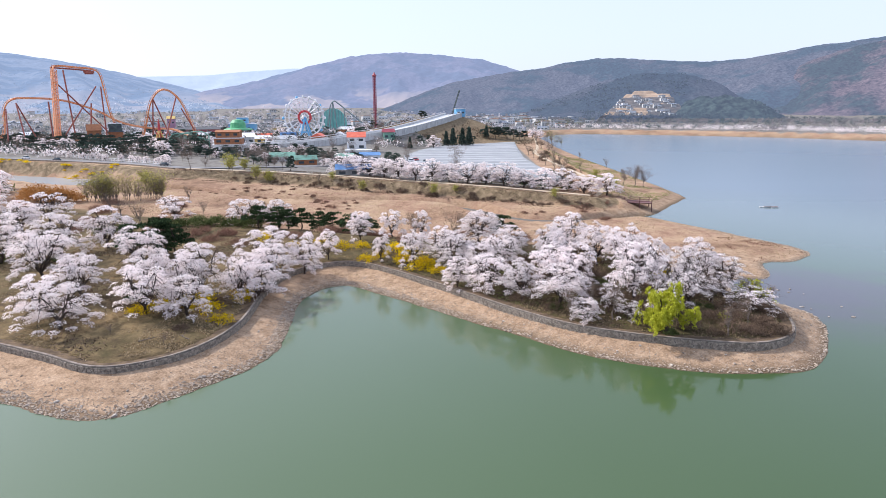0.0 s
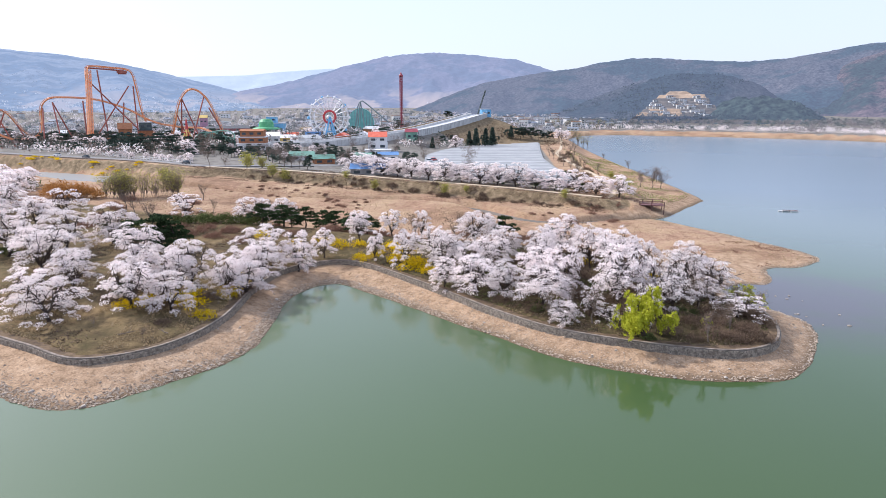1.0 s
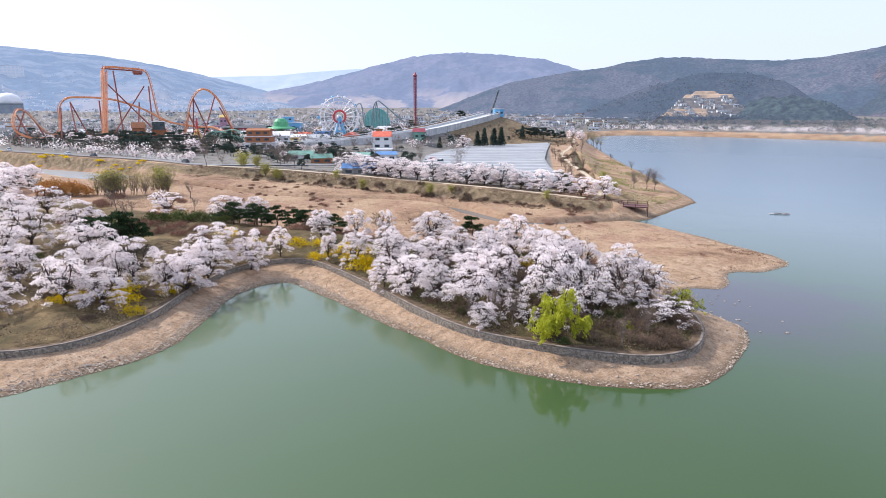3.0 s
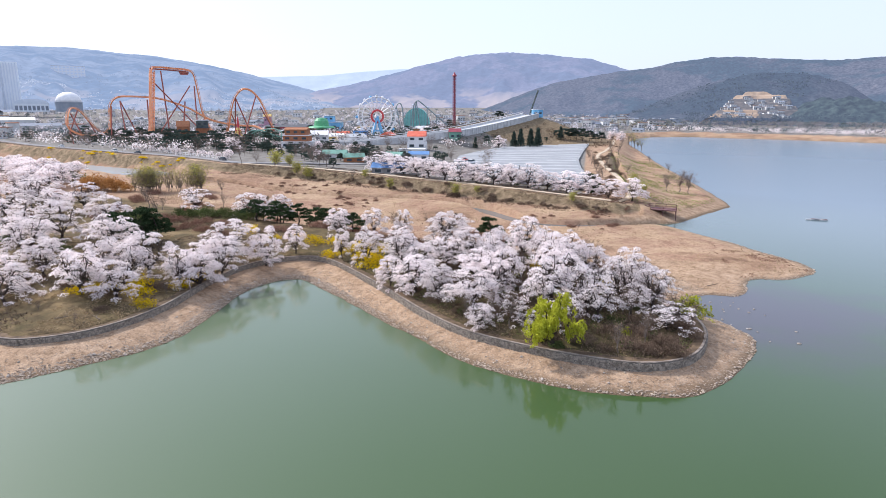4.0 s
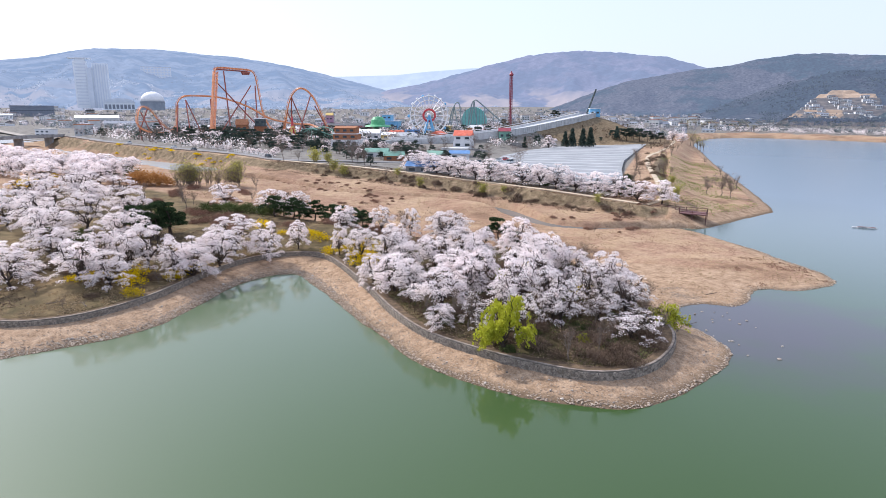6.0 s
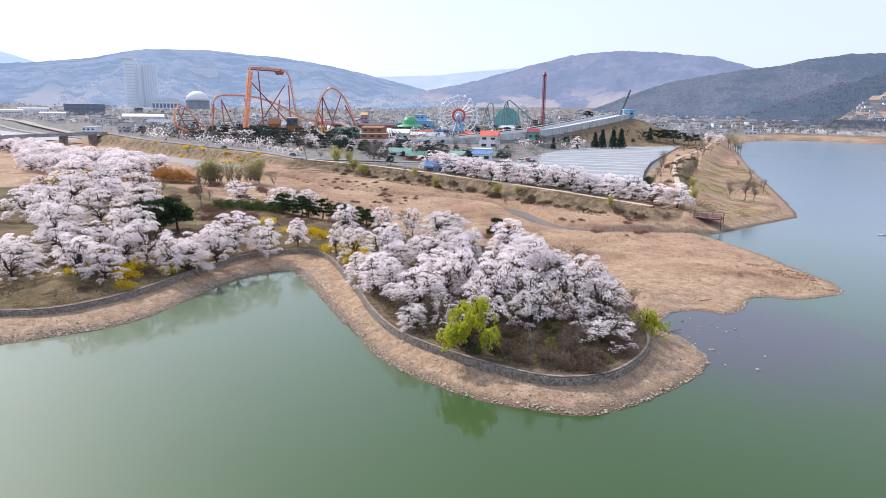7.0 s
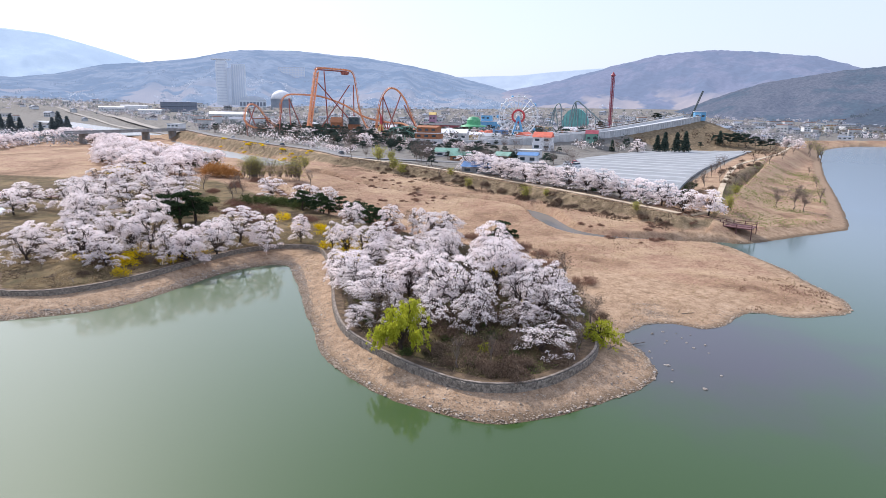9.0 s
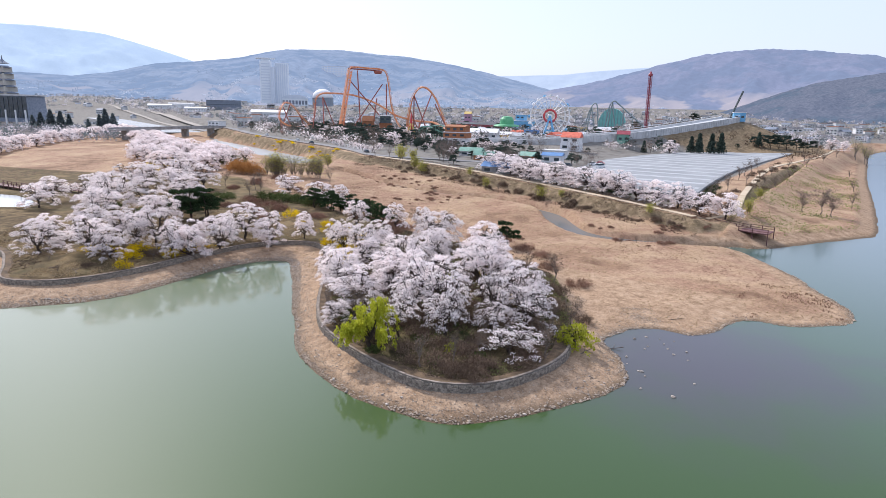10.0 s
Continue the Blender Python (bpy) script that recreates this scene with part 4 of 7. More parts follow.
def bare_meshes(seed, high=6.0, wide=2.6, leaves=0, leaf=None, bark=None, stems=1, size=0.2):
    """A leafless tree or shrub of thin twigs, with some buds if asked."""
    rng = np.random.default_rng(seed)
    wood, pts = Mesh(), []
    for s in range(stems):
        foot = rng.normal(size=3) * np.array([0.5, 0.5, 0]) * (stems > 1)
        fork = foot + np.array([rng.normal() * 0.3, rng.normal() * 0.3, high * (0.3 if stems == 1 else 0.15)])
        wood.tube(bent(foot - np.array([0, 0, 0.3]), fork, rng, k=3), 0.16 if stems == 1 else 0.08, 5, 0.10 if stems == 1 else 0.05)
        for i in range(8 if stems == 1 else 5):
            w = rng.uniform(0, 2 * math.pi)
            r = wide * rng.uniform(0.25, 0.8)
            tip = np.array([foot[0] + r * math.cos(w), foot[1] + r * math.sin(w), high * rng.uniform(0.7, 1.0)])
            limb = bent(fork, tip, rng, sag=0.2, k=5, wob=0.06)
            wood.tube(limb, 0.06, 4, 0.018)
            for j in range(9):
                a = limb[rng.integers(1, 5)]
                b = a + rng.normal(size=3) * np.array([0.7, 0.7, 0.35]) * wide * 0.4 + np.array([0, 0, 0.5])
                wood.tube(bent(a, b, rng, k=3), 0.022, 3, 0.008)
                pts.append(b), pts.append((a + b) / 2)
    wm = wood.mesh("trunk", bark or M_GREYBARK)
    if not leaves:
        return wm, None
    p = np.repeat(np.array(pts), max(1, leaves // len(pts)), axis=0)
    crown = Mesh()
    crown.cards(p + rng.normal(size=p.shape) * 0.35, size, 1.0, 1.2, rng)
    return wm, crown.mesh("crown", leaf or M_OLIVE)


def bush_meshes(seed, wide, high, leaves, material, size=0.2, stretch=1.2):
    """A rounded, uneven shrub: twigs from the foot and leaf clumps round their ends."""
    rng = np.random.default_rng(seed)
    wood, pts = Mesh(), []
    for i in range(16):
        w, r = rng.uniform(0, 2 * math.pi), wide * math.sqrt(rng.random())
        end = np.array([r * math.cos(w), r * math.sin(w), high * (1 - 0.5 * (r / wide) ** 2) * rng.uniform(0.6, 1.0)])
        wood.tube(bent((0.3 * end[0], 0.3 * end[1], -0.2), end, rng, sag=0.2, k=4), 0.03, 3, 0.01)
        k = leaves // 16
        pts.append(end + rng.normal(size=(k, 3)) * np.array([0.32, 0.32, 0.26]) * wide * 0.55 - np.array([0, 0, 0.15 * high]))
    p = np.concatenate(pts)
    p[:, 2] = np.abs(p[:, 2])
    crown = Mesh()
    crown.cards(p, size, 1.0, stretch, rng, hang=stretch > 3)
    return wood.mesh("trunk", M_BARK), crown.mesh("crown", material)


def plant(name, pair, label, category, group, spots, parts=("trunk", "crown"), sink=0.1, seed=1):
    """The first spot takes the built plant, the others copies: (x, y, scale across, scale up)."""
    rng = np.random.default_rng(seed)
    first = None
    tops = ground_z([s[0] for s in spots], [s[1] for s in spots])[0]
    for s, top in zip(spots, tops):
        x, y, k = s[:3]
        up = s[3] if len(s) > 3 else k
        m = pose(x, y, top - sink, 0, 0, rng.uniform(0, 360)) @ Matrix.Diagonal((k, k, up, 1))
        if first is None:
            first = thing(name, label, category, group)
            for p, data in zip(parts, pair):
                if data:
                    part(p, data, None, first)
            first.matrix_basis = m
            base = first
        else:
            c = copy_thing(base, Matrix.Identity(4))
            c.matrix_basis = m


# x, y, crown width, height of the crown's top over the lake
POINT_FRONT = [(-3.5, 138.6, 10, 13.9), (-17.2, 122.7, 6.2, 11.5), (-9.0, 119.4, 7.4, 12), (-3.5, 114.7, 5.6, 11), (-2.2, 106.0, 8.2, 10.6), (-7.9, 108.7, 5.2, 9.2), (0.3, 120.0, 7, 11.7), (9.1, 106.7, 7, 12.2), (9.4, 97.9, 9, 10.4), (12.2, 90.0, 4.4, 7.0),
               (13.7, 106.7, 6.2, 13), (15.0, 128.1, 8, 14.6), (22.4, 100.1, 8.6, 15), (23.4, 113.3, 8.2, 14.8), (21.4, 96.9, 5.6, 12), (27.9, 96.3, 5, 13), (34.0, 107.6, 8, 13.2), (38.0, 102.8, 6, 11.5)]
POINT_MORE = [(29.3, 93.9, 5.2, 10.5), (16.4, 92.7, 3.2, 8.4), (18.7, 90.2, 3.2, 6.6), (24.0, 90.3, 4.2, 10.2), (39.3, 95.0, 6, 7.2), (9.9, 119.4, 5.8, 14.2), (10.1, 113.4, 5.6, 14), (3.1, 100.5, 5.4, 10.8), (12.1, 103.4, 6, 11.5), (32.9, 102.4, 6, 12.6),
              (34.3, 98.7, 4.6, 9.5), (19.9, 121.5, 7.5, 13.6), (-12.2, 128.4, 6.5, 11.2), (2.9, 128.5, 7, 11.8), (27.9, 113.5, 7, 12.8)]
GROVE = [(-83.5, 104.3, 11.2, 14.6), (-92.1, 121.0, 12, 15.6), (-102.1, 117.0, 12.5, 16.3), (-88.0, 131.9, 11.5, 15.3), (-69.4, 111.3, 10.4, 14.8), (-70.8, 95.2, 8.4, 12.4), (-66.0, 82.3, 10, 11.4), (-55.8, 87.8, 9.4, 12.8), (-49.6, 88.5, 8, 10.8),
         (-59.0, 95.9, 8.4, 13.8), (-52.6, 96.1, 7.2, 12.6), (-52.6, 100.2, 10, 13.8), (-45.3, 99.8, 6.6, 11.2), (-43.1, 101.7, 9.4, 9.6), (-46.0, 105.1, 7, 11), (-43.5, 110.2, 9.6, 11.2)]
GROVE_MORE = [(-47.1, 119.6, 11.4, 13), (-40.2, 121.5, 8, 11.4), (-37.0, 129.4, 5.6, 10.2), (-24.8, 127.2, 4.6, 10.6), (-32.3, 143.7, 6.5, 12), (-72.3, 87.1, 8, 11.2)]
BEHIND = [(-93.1, 174.7, 10.5, 12), (-69.6, 166.2, 9.6, 12.6), (-59.3, 165.2, 9, 12), (-64.4, 165.0, 6.5, 12), (-25.5, 151.3, 7, 11.5), (-18.4, 153.1, 6, 11.5), (-119, 147, 11, 14.5), (-120.7, 159.7, 12, 15), (-117.8, 119.3, 11, 14.5),
          (-129.9, 129.4, 12, 14), (-135.9, 147.5, 12, 14.5), (-142.0, 161.7, 13, 15), (-151.9, 173.7, 13, 14.5), (-119.7, 105.1, 10, 13), (-129.7, 113.1, 10, 13), (-147.9, 147.5, 12, 14), (-159.9, 161.5, 12, 14)]


def crown_spots(rows, full=8.1):
    """Plants by the height that their crowns reach."""
    base = ground_z([r[0] for r in rows], [r[1] for r in rows])[0]
    return [(x, y, w / full, (top - z) / 8.3) for (x, y, w, top), z in zip(rows, base)]


def tree_spots(rows, seed):
    rng = np.random.default_rng(seed)
    return [(x, y, w / 9.0, (w / 9.0) ** 0.6 * rng.uniform(0.95, 1.1)) for x, y, w in rows]


def spread(spots, name, makers, label, group, seed):
    for i, pair in enumerate(makers):
        if spots[i::len(makers)]:
            plant(name, pair, label, "tree", group, spots[i::len(makers)], seed=seed + i)


POINT = POINT_FRONT + POINT_MORE
THIN = [r for r in POINT if r[0] > 14 and r[1] < 106 and r[2] < 8]
spread(crown_spots(THIN, 7.0), "cherry_tree", [cherry_meshes(40 + i, 6400, 0.17, 0.62, None, True) for i in range(3)], "thin cherry tree with open white-pink blossom above the wall", "cherry trees on the point", 40)
spread(crown_spots([r for r in POINT if r not in THIN], 8.7), "cherry_tree", [cherry_meshes(10 + i) for i in range(6)], "cherry tree in full white-pink blossom on the point", "cherry trees on the point", 10)
spread(crown_spots(GROVE + GROVE_MORE, 9.8), "cherry_tree", [cherry_meshes(20 + i) for i in range(5)], "cherry tree in full white-pink blossom above the stone wall", "cherry trees above the wall", 20)
far_cherry = [cherry_meshes(30 + i, 3600, 0.26) for i in range(4)]
spread(crown_spots(BEHIND, 10.0), "cherry_tree", far_cherry, "broad white-pink blossoming cherry tree in dry grass", "cherry trees behind the grove", 30)

rng = np.random.default_rng(3)
row = []
for x, y in curve([(-200, 229), (-257, 243), (-300, 258), (-396, 306), (-450, 318), (-520, 350)], 9.5):
    row += [(x + rng.normal() * 1.5, y + rng.normal() * 2, rng.uniform(9, 12)), (x - 5 + rng.normal() * 2, y - 10 + rng.normal() * 2, rng.uniform(9, 12))]
for x, y in curve([(-300, 150), (-341, 187), (-392, 225), (-458, 293)], 9.0):
    row.append((x + rng.normal(), y + rng.normal() * 2, rng.uniform(9, 12)))
for x, y in curve([(-215, 200), (-245, 206), (-275, 226)], 9.0):
    row.append((x, y, rng.uniform(9, 12)))
for line_ in ([(-178, 196), (-205, 222), (-240, 250)], [(-190, 188), (-222, 214), (-262, 240)], [(-170, 184), (-176, 205), (-196, 236)]):
    for x, y in curve(line_, 10.0):
        row.append((x + rng.normal() * 1.5, y + rng.normal() * 1.5, rng.uniform(9, 12)))
spread(tree_spots(row, 4), "cherry_tree", [cherry_meshes(45 + i, 2400, 0.36) for i in range(3)], "blossoming cherry tree in a dense riverside row", "riverside cherry row", 40)
row = []
for i, (x, y) in enumerate(curve([(-62, 262), (-36, 247), (-14, 238), (8, 229), (26, 222.5), (42, 219)], 7.4)):
    row.append((x, y + 2 + rng.normal() * 0.8, rng.uniform(9.0, 11)))
    if i % 2 == 0 and x < 0:
        row.append((x + 4, y + 12 + rng.normal() * 2, rng.uniform(7.5, 9)))
spread(tree_spots(row, 5), "cherry_tree", [cherry_meshes(50 + i, 3000, 0.30) for i in range(3)], "blossoming cherry tree lining the lakeside promenade", "promenade cherry row", 50)

# ---- shrubs, pines and bare trees ----
plant("pine_tree", pine_meshes(60), "dark green pine with dense flat needle layers", "tree", "pines among the cherries",
      [(-72, 122, 1.25), (-68.5, 124, 1.1), (-75.5, 121.5, 1.15), (-72, 127, 1.2), (-69, 120, 0.9), (-59, 90.5, 0.5), (13.5, 134, 0.9), (3, 160, 1.0)], seed=60)
plant("pine_tree", pine_meshes(61, 6.2, 3.6), "flat-topped pine on a bare leaning trunk", "tree", "flat-topped pines behind the grove",
      [(-62, 157, 1.05), (-57, 159, 1.0), (-52, 162, 1.05), (-47, 163, 1.0), (-43, 160, 1.0), (-37, 157, 0.95), (-33, 155, 0.9), (-54, 157, 0.9)], seed=61)
plant("evergreen_shrub", bush_meshes(62, 3.6, 3.0, 1500, M_HEDGE, 0.3), "broad olive-green evergreen shrub in dry grass", "shrub", "evergreen shrubs",
      [(-86, 157, 1.0), (-80, 159, 1.1), (-75, 161, 1.0), (-70, 162, 0.9), (-66, 160, 1.0), (-100, 150, 0.7), (-92, 120, 0.5), (-84, 112, 0.6), (-104, 118, 0.7), (-96, 152, 0.8), (-187, 222, 1.6), (-192, 226, 1.4)], seed=62)
plant("willow_tree", willow_meshes(63, 6.4, 2.6, 7800), "yellow-green weeping willow in fresh leaf on the point", "tree", "", [(23.0, 85.4, 1.32, 1.3)], seed=63)
plant("willow_shrub", willow_meshes(64, 3.4, 2.0, 2400), "small yellow-green willow shrub beside the wall end", "shrub", "small willows", [(43.6, 106.0, 1.35, 1.1), (14, 118, 0.6), (33, 90, 0.4)], seed=64)
forsythia = [(-40, 141), (-36, 137), (-31.4, 138), (-25.6, 131.5), (-23, 135), (-19.5, 127.5), (-20.3, 126), (-16, 121), (-14.8, 123), (-12, 118), (-47, 138), (-55.8, 142), (-54.5, 90.6), (-43.8, 87.5),
             (-45.5, 104), (-46, 107), (-51.1, 91.3), (-50, 95), (-47.5, 91.5), (-45.5, 99), (-42, 142), (-18.5, 132), (-28, 128.5), (-57, 88), (18.5, 124), (31, 112)]
for i in range(2):
    plant("forsythia_bush", bush_meshes(65 + i, 1.7, 1.6, 620, M_FORSYTHIA, 0.16), "yellow flowering forsythia bush on the dry bank", "shrub", "forsythia bushes",
          [(x, y, 0.95 + 0.7 * ((j * 37) % 10) / 10) for j, (x, y) in enumerate(forsythia)][i::2], seed=65 + i)
plant("forsythia_bush", bush_meshes(67, 4, 3.0, 900, M_FORSYTHIA, 0.4), "yellow flowering forsythia bush beside the riverside row", "shrub", "forsythia bushes by the river",
      [(-187, 178, 1.1), (-192, 182, 0.9), (-205, 200, 1.2), (-211, 204, 1.0), (-199, 195, 0.8)], seed=67)
bank_yellow = [(-176 - 160 * t + 4 * math.sin(40 * t), 279 + 61 * t + 2 * math.cos(31 * t)) for t in np.linspace(0, 1, 70) if math.sin(17 * t) > -0.1]
plant("forsythia_bush", bush_meshes(79, 2.4, 1.0, 500, M_FORSYTHIA, 0.26), "low yellow forsythia on the road embankment", "shrub", "forsythia below the road", [(x + 3 * math.sin(7.3 * i), y + 2.4 * math.cos(5.1 * i), 0.4 + 0.5 * ((i * 37) % 10) / 10) for i, (x, y) in enumerate(bank_yellow)], seed=79)
plant("reed_clump", bush_meshes(68, 5.0, 5.2, 1500, M_REED, 0.45), "tall orange-brown dry reed clump by the pond", "reeds", "reed clumps", [(-151, 198, 1.0, 1.2), (-145, 199, 0.95, 1.1), (-156, 201, 0.9, 1.0), (-140, 199, 0.7, 0.8)], parts=("stem", "foliage"), seed=68)
bw = [(-137 + 20 * t + 2 * math.sin(9 * t), 199 + 11 * t + 3 * math.cos(7 * t)) for t in np.linspace(0, 1, 15)]
plant("bank_willow", bare_meshes(69, 7.4, 3.6, 760, M_OLIVE, M_GREYBARK, 5, 0.24), "thin multi-stemmed willow with olive buds", "tree", "budding willows by the pond", [(x, y, 1.0 + 0.35 * ((i * 7) % 5) / 5) for i, (x, y) in enumerate(bw)], seed=69)
plant("bank_willow", bare_meshes(70, 6.0, 2.8, 1300, M_OLIVE, None, 3, 0.3), "rounded olive-budded willow at the bank foot", "tree", "willows below the promenade",
      [(-108.7, 259, 1.2), (-96, 252, 1.0), (-89, 249, 0.9), (-62.7, 246, 0.6), (-48.7, 236, 0.7), (-20, 227, 0.8), (-12, 226, 0.5), (22.3, 213, 0.6), (-135, 236, 1.0), (-104, 262, 0.9), (46.5, 232, 0.8), (45.5, 262, 0.6)], seed=70)
bare = [(71.6, 297, 1.0), (70, 360, 0.9), (66, 430, 0.8), (-41, 233, 0.5), (-68, 246, 0.7), (25, 181, 0.35), (28, 184, 0.3), (30, 205, 0.5), (43.5, 285, 0.7), (45, 300, 0.7), (40, 310, 0.8), (42, 330, 0.9), (38, 345, 0.9),
        (44, 365, 0.9), (40, 390, 1.0), (46, 420, 1.0), (42, 450, 1.1), (50, 480, 1.0), (44, 510, 1.2), (54, 540, 1.1), (48, 560, 1.2), (35, 300, 0.7), (36, 325, 0.7)]
bare += [(32, 250, 0.9), (31, 262, 0.8), (33, 272, 0.9), (31, 284, 0.9), (30, 312, 1.0), (29, 332, 1.0), (28, 356, 1.1), (27, 380, 1.0), (-96, 160, 1.0), (-108, 172, 1.0), (-117, 182, 1.1), (-125, 172, 1.0), (-103, 205, 1.0), (-94, 175, 0.8), (-100, 168, 0.7), (-88, 182, 0.8), (-120, 205, 0.8)]
plant("bare_tree", bare_meshes(71, 6.4, 3.0, 260, M_TWIG), "small leafless grey-brown tree on dry grass", "tree", "bare trees on the shore", bare, seed=71)
plant("bare_tree", bare_meshes(86, 7.0, 3.6, 1500, M_PARKTWIG, None, 1, 0.16), "rounded grey-brown budding tree on the sandy shore", "tree", "three trees on the spit", [(58.5, 265.5, 1.0), (63.2, 268.5, 1.25), (67.0, 266.5, 1.05)], seed=86)
plant("bare_tree", bare_meshes(72, 13.0, 5.0, 1600, M_PARKTWIG), "tall leafless spreading tree beside the lot", "tree", "tall bare trees", [(-12, 249, 1.0), (-128, 262, 1.1), (-38, 300, 0.8), (-70, 330, 0.8), (-60, 345, 0.9), (-85, 345, 0.9)], seed=72)
plant("bare_tree", bare_meshes(73, 5.2, 2.6, 300, M_TWIG, M_GREYBARK), "leafless tree among the cherries on the point", "tree", "bare trees on the point",
      [(38, 104, 0.9), (41.5, 101, 0.8), (34, 97, 0.8), (26, 95.5, 0.8), (29, 132, 1.1), (25, 127, 1.0), (-10, 150, 1.3), (-20, 153, 1.2), (40, 113, 0.9), (36, 92, 0.6), (15, 105, 0.9), (8, 110, 0.9), (-45, 95, 0.5), (-48, 77.5, 0.35), (-57, 80, 0.3)], seed=73)
rs = np.random.default_rng(74)
sx_, sy_ = rs.uniform(-4, 43, 600), rs.uniform(84, 150, 600)
ok_ = ground_z(sx_, sy_)[1] > 0.8
SHRUBS = [(x, y, rs.uniform(0.6, 1.1)) for x, y in list(zip(sx_[ok_], sy_[ok_]))[:48]]
plant("bare_shrub", bush_meshes(74, 2.2, 1.7, 2200, M_TWIG, 0.075, 3.6), "brown leafless shrub of dense twigs", "shrub", "bare shrubs on the point",
      [(38, 88.5, 0.8), (36, 86, 0.7), (33, 86.5, 0.9), (30, 85.2, 0.6), (40, 97, 0.9), (27, 87.5, 0.8), (31, 90, 0.9), (35, 94, 1.0), (26, 92, 0.9), (21, 93, 0.9), (17, 93.5, 0.9), (13, 95, 0.9), (8, 104, 1.0), (3, 110, 1.0), (16, 100, 1.0), (-3, 107, 0.7), (29, 100, 1.0), (25, 106, 1.0),
       (36, 115, 1.1), (33, 124, 1.1), (-52, 89, 0.8), (-48, 83, 0.5), (-61, 91, 0.9), (-70, 92, 1.0), (-47.5, 96, 0.8), (18, 115, 1.1), (10, 114, 1.0), (39, 119, 1.0), (28, 124, 1.2), (42, 96, 0.6)] + SHRUBS, seed=74)
red = [(-36 + 7 * math.sin(i * 2.4), 160 + 5 * math.cos(i * 1.7), 0.9 + 0.3 * (i % 3) / 3) for i in range(9)] + [(-75 + 9 * math.sin(i * 2.1), 146 + 6 * math.cos(i * 1.3), 1.0) for i in range(8)] + [(-8, 164, 1.0), (-2, 166, 1.0), (8, 160, 1.1), (15, 156, 1.0), (31, 139, 1.0), (20, 147, 1.0), (-60, 136, 1.0), (-50, 146, 1.0), (-22, 146, 1.0), (-12, 142, 1.0)]
red += [(-130 + 46 * ((i * 0.618) % 1), 150 + 62 * ((i * 0.7549) % 1), 0.6 + 0.4 * ((i * 0.37) % 1)) for i in range(20)]
plant("bare_shrub", bush_meshes(75, 2.6, 1.5, 1700, M_REDTWIG, 0.09, 4.0), "reddish brown leafless shrub thicket", "shrub", "reddish shrubs behind the grove", red, seed=75)

rb = np.random.default_rng(76)
tx_, ty_ = rb.uniform(-110, 66, 700), rb.uniform(128, 236, 700)
_, tg_, _, _, td_ = ground_z(tx_, ty_)
ok_ = (tg_ < 0.1) & (td_ > 4) & (soft_noise(tx_, ty_, 30) > 0.05)
tufts = [(x, y, rb.uniform(0.4, 1.0)) for x, y in list(zip(tx_[ok_], ty_[ok_]))[:90]]
plant("dry_bush", bush_meshes(80, 1.3, 0.9, 420, M_REDTWIG, 0.10, 4.0), "small dry reddish brown bush on the flats", "shrub", "dry bushes on the flats", tufts, seed=80)
foot_row = curve([(-104, 252), (-84, 249), (-32, 234), (4, 218), (34, 207)], 3.2)
plant("bare_shrub", bush_meshes(76, 2.0, 1.5, 900, M_TWIG, 0.10, 5.0), "low grey-brown shrub at the embankment foot", "shrub", "shrubs below the promenade", [(x + rb.normal() * 2, y + rb.normal() * 2.2, rb.uniform(0.5, 1.1)) for x, y in foot_row], seed=76)
plant("bare_shrub", bush_meshes(77, 2.4, 2.2, 900, M_TWIG, 0.12, 4.5), "dense brown thicket beside the sandy footpath", "shrub", "thicket beside the lot", [(35 + rb.normal() * 4, 246 + 11 * i, rb.uniform(0.45, 0.9)) for i in range(17)], seed=77)
plant("evergreen_shrub", bush_meshes(78, 1.8, 1.5, 700, M_PINE, 0.22), "low dark hedge shrub along the lot corner", "shrub", "hedge round the lot", [(30.5 - 0.03 * i * i, 236 + 4.5 * i, 1.0) for i in range(10)] + [(28 - 7 * i, 233.5 + 1.6 * i, 0.8) for i in range(5)], seed=78)

# ---- undergrowth and dry grass ----


def scatter(name, label, n, area, keep, material, size, stretch, seed, category="undergrowth", lift=0.35, upright=True):
    r = np.random.default_rng(seed)
    x, y = r.uniform(area[0], area[2], n), r.uniform(area[1], area[3], n)
    z, grove, dry, built, d = ground_z(x, y)
    k = keep(x, y, grove, dry, d, r)
    m = Mesh()
    m.cards(np.c_[x, y, z + size * lift][k], size, 1.0, stretch, r, hang=upright)
    return tagged(part(name, m, material), label, category, kind="stuff")


scatter("point_brush", "dense brown twig brush on the point", 46000, (-8, 80, 46, 150), lambda x, y, g, dr, d, r: (g > 0.5) & (soft_noise(x, y, 5) > -0.35), M_TWIG, 0.10, 3.4, 87, lift=1.0, upright=False)
scatter("point_grass", "olive and straw grass under the point trees", 42000, (-8, 80, 46, 150), lambda x, y, g, dr, d, r: (g > 0.4) & (soft_noise(x + 40, y, 5) > -0.05), M_SPITGRASS, 0.13, 3.0, 89, upright=False)
scatter("field_weeds", "brown dry weeds on the western field", 12000, (-330, 105, -150, 215), lambda x, y, g, dr, d, r: (d > 4) & (soft_noise(x, y, 30) > 0.0), M_REDTWIG, 0.13, 3.0, 88, "weeds")
scatter("point_straw", "pale straw litter along the wall on the point", 26000, (-8, 80, 46, 125), lambda x, y, g, dr, d, r: (g > 0.4) & (soft_noise(x - 30, y + 15, 4) > 0.05), M_STRAW, 0.11, 3.0, 92, upright=False)
rq = np.random.default_rng(93)
qx_, qy_ = rq.uniform(8, 44, 400), rq.uniform(84, 122, 400)
ok_ = (ground_z(qx_, qy_)[1] > 0.9)
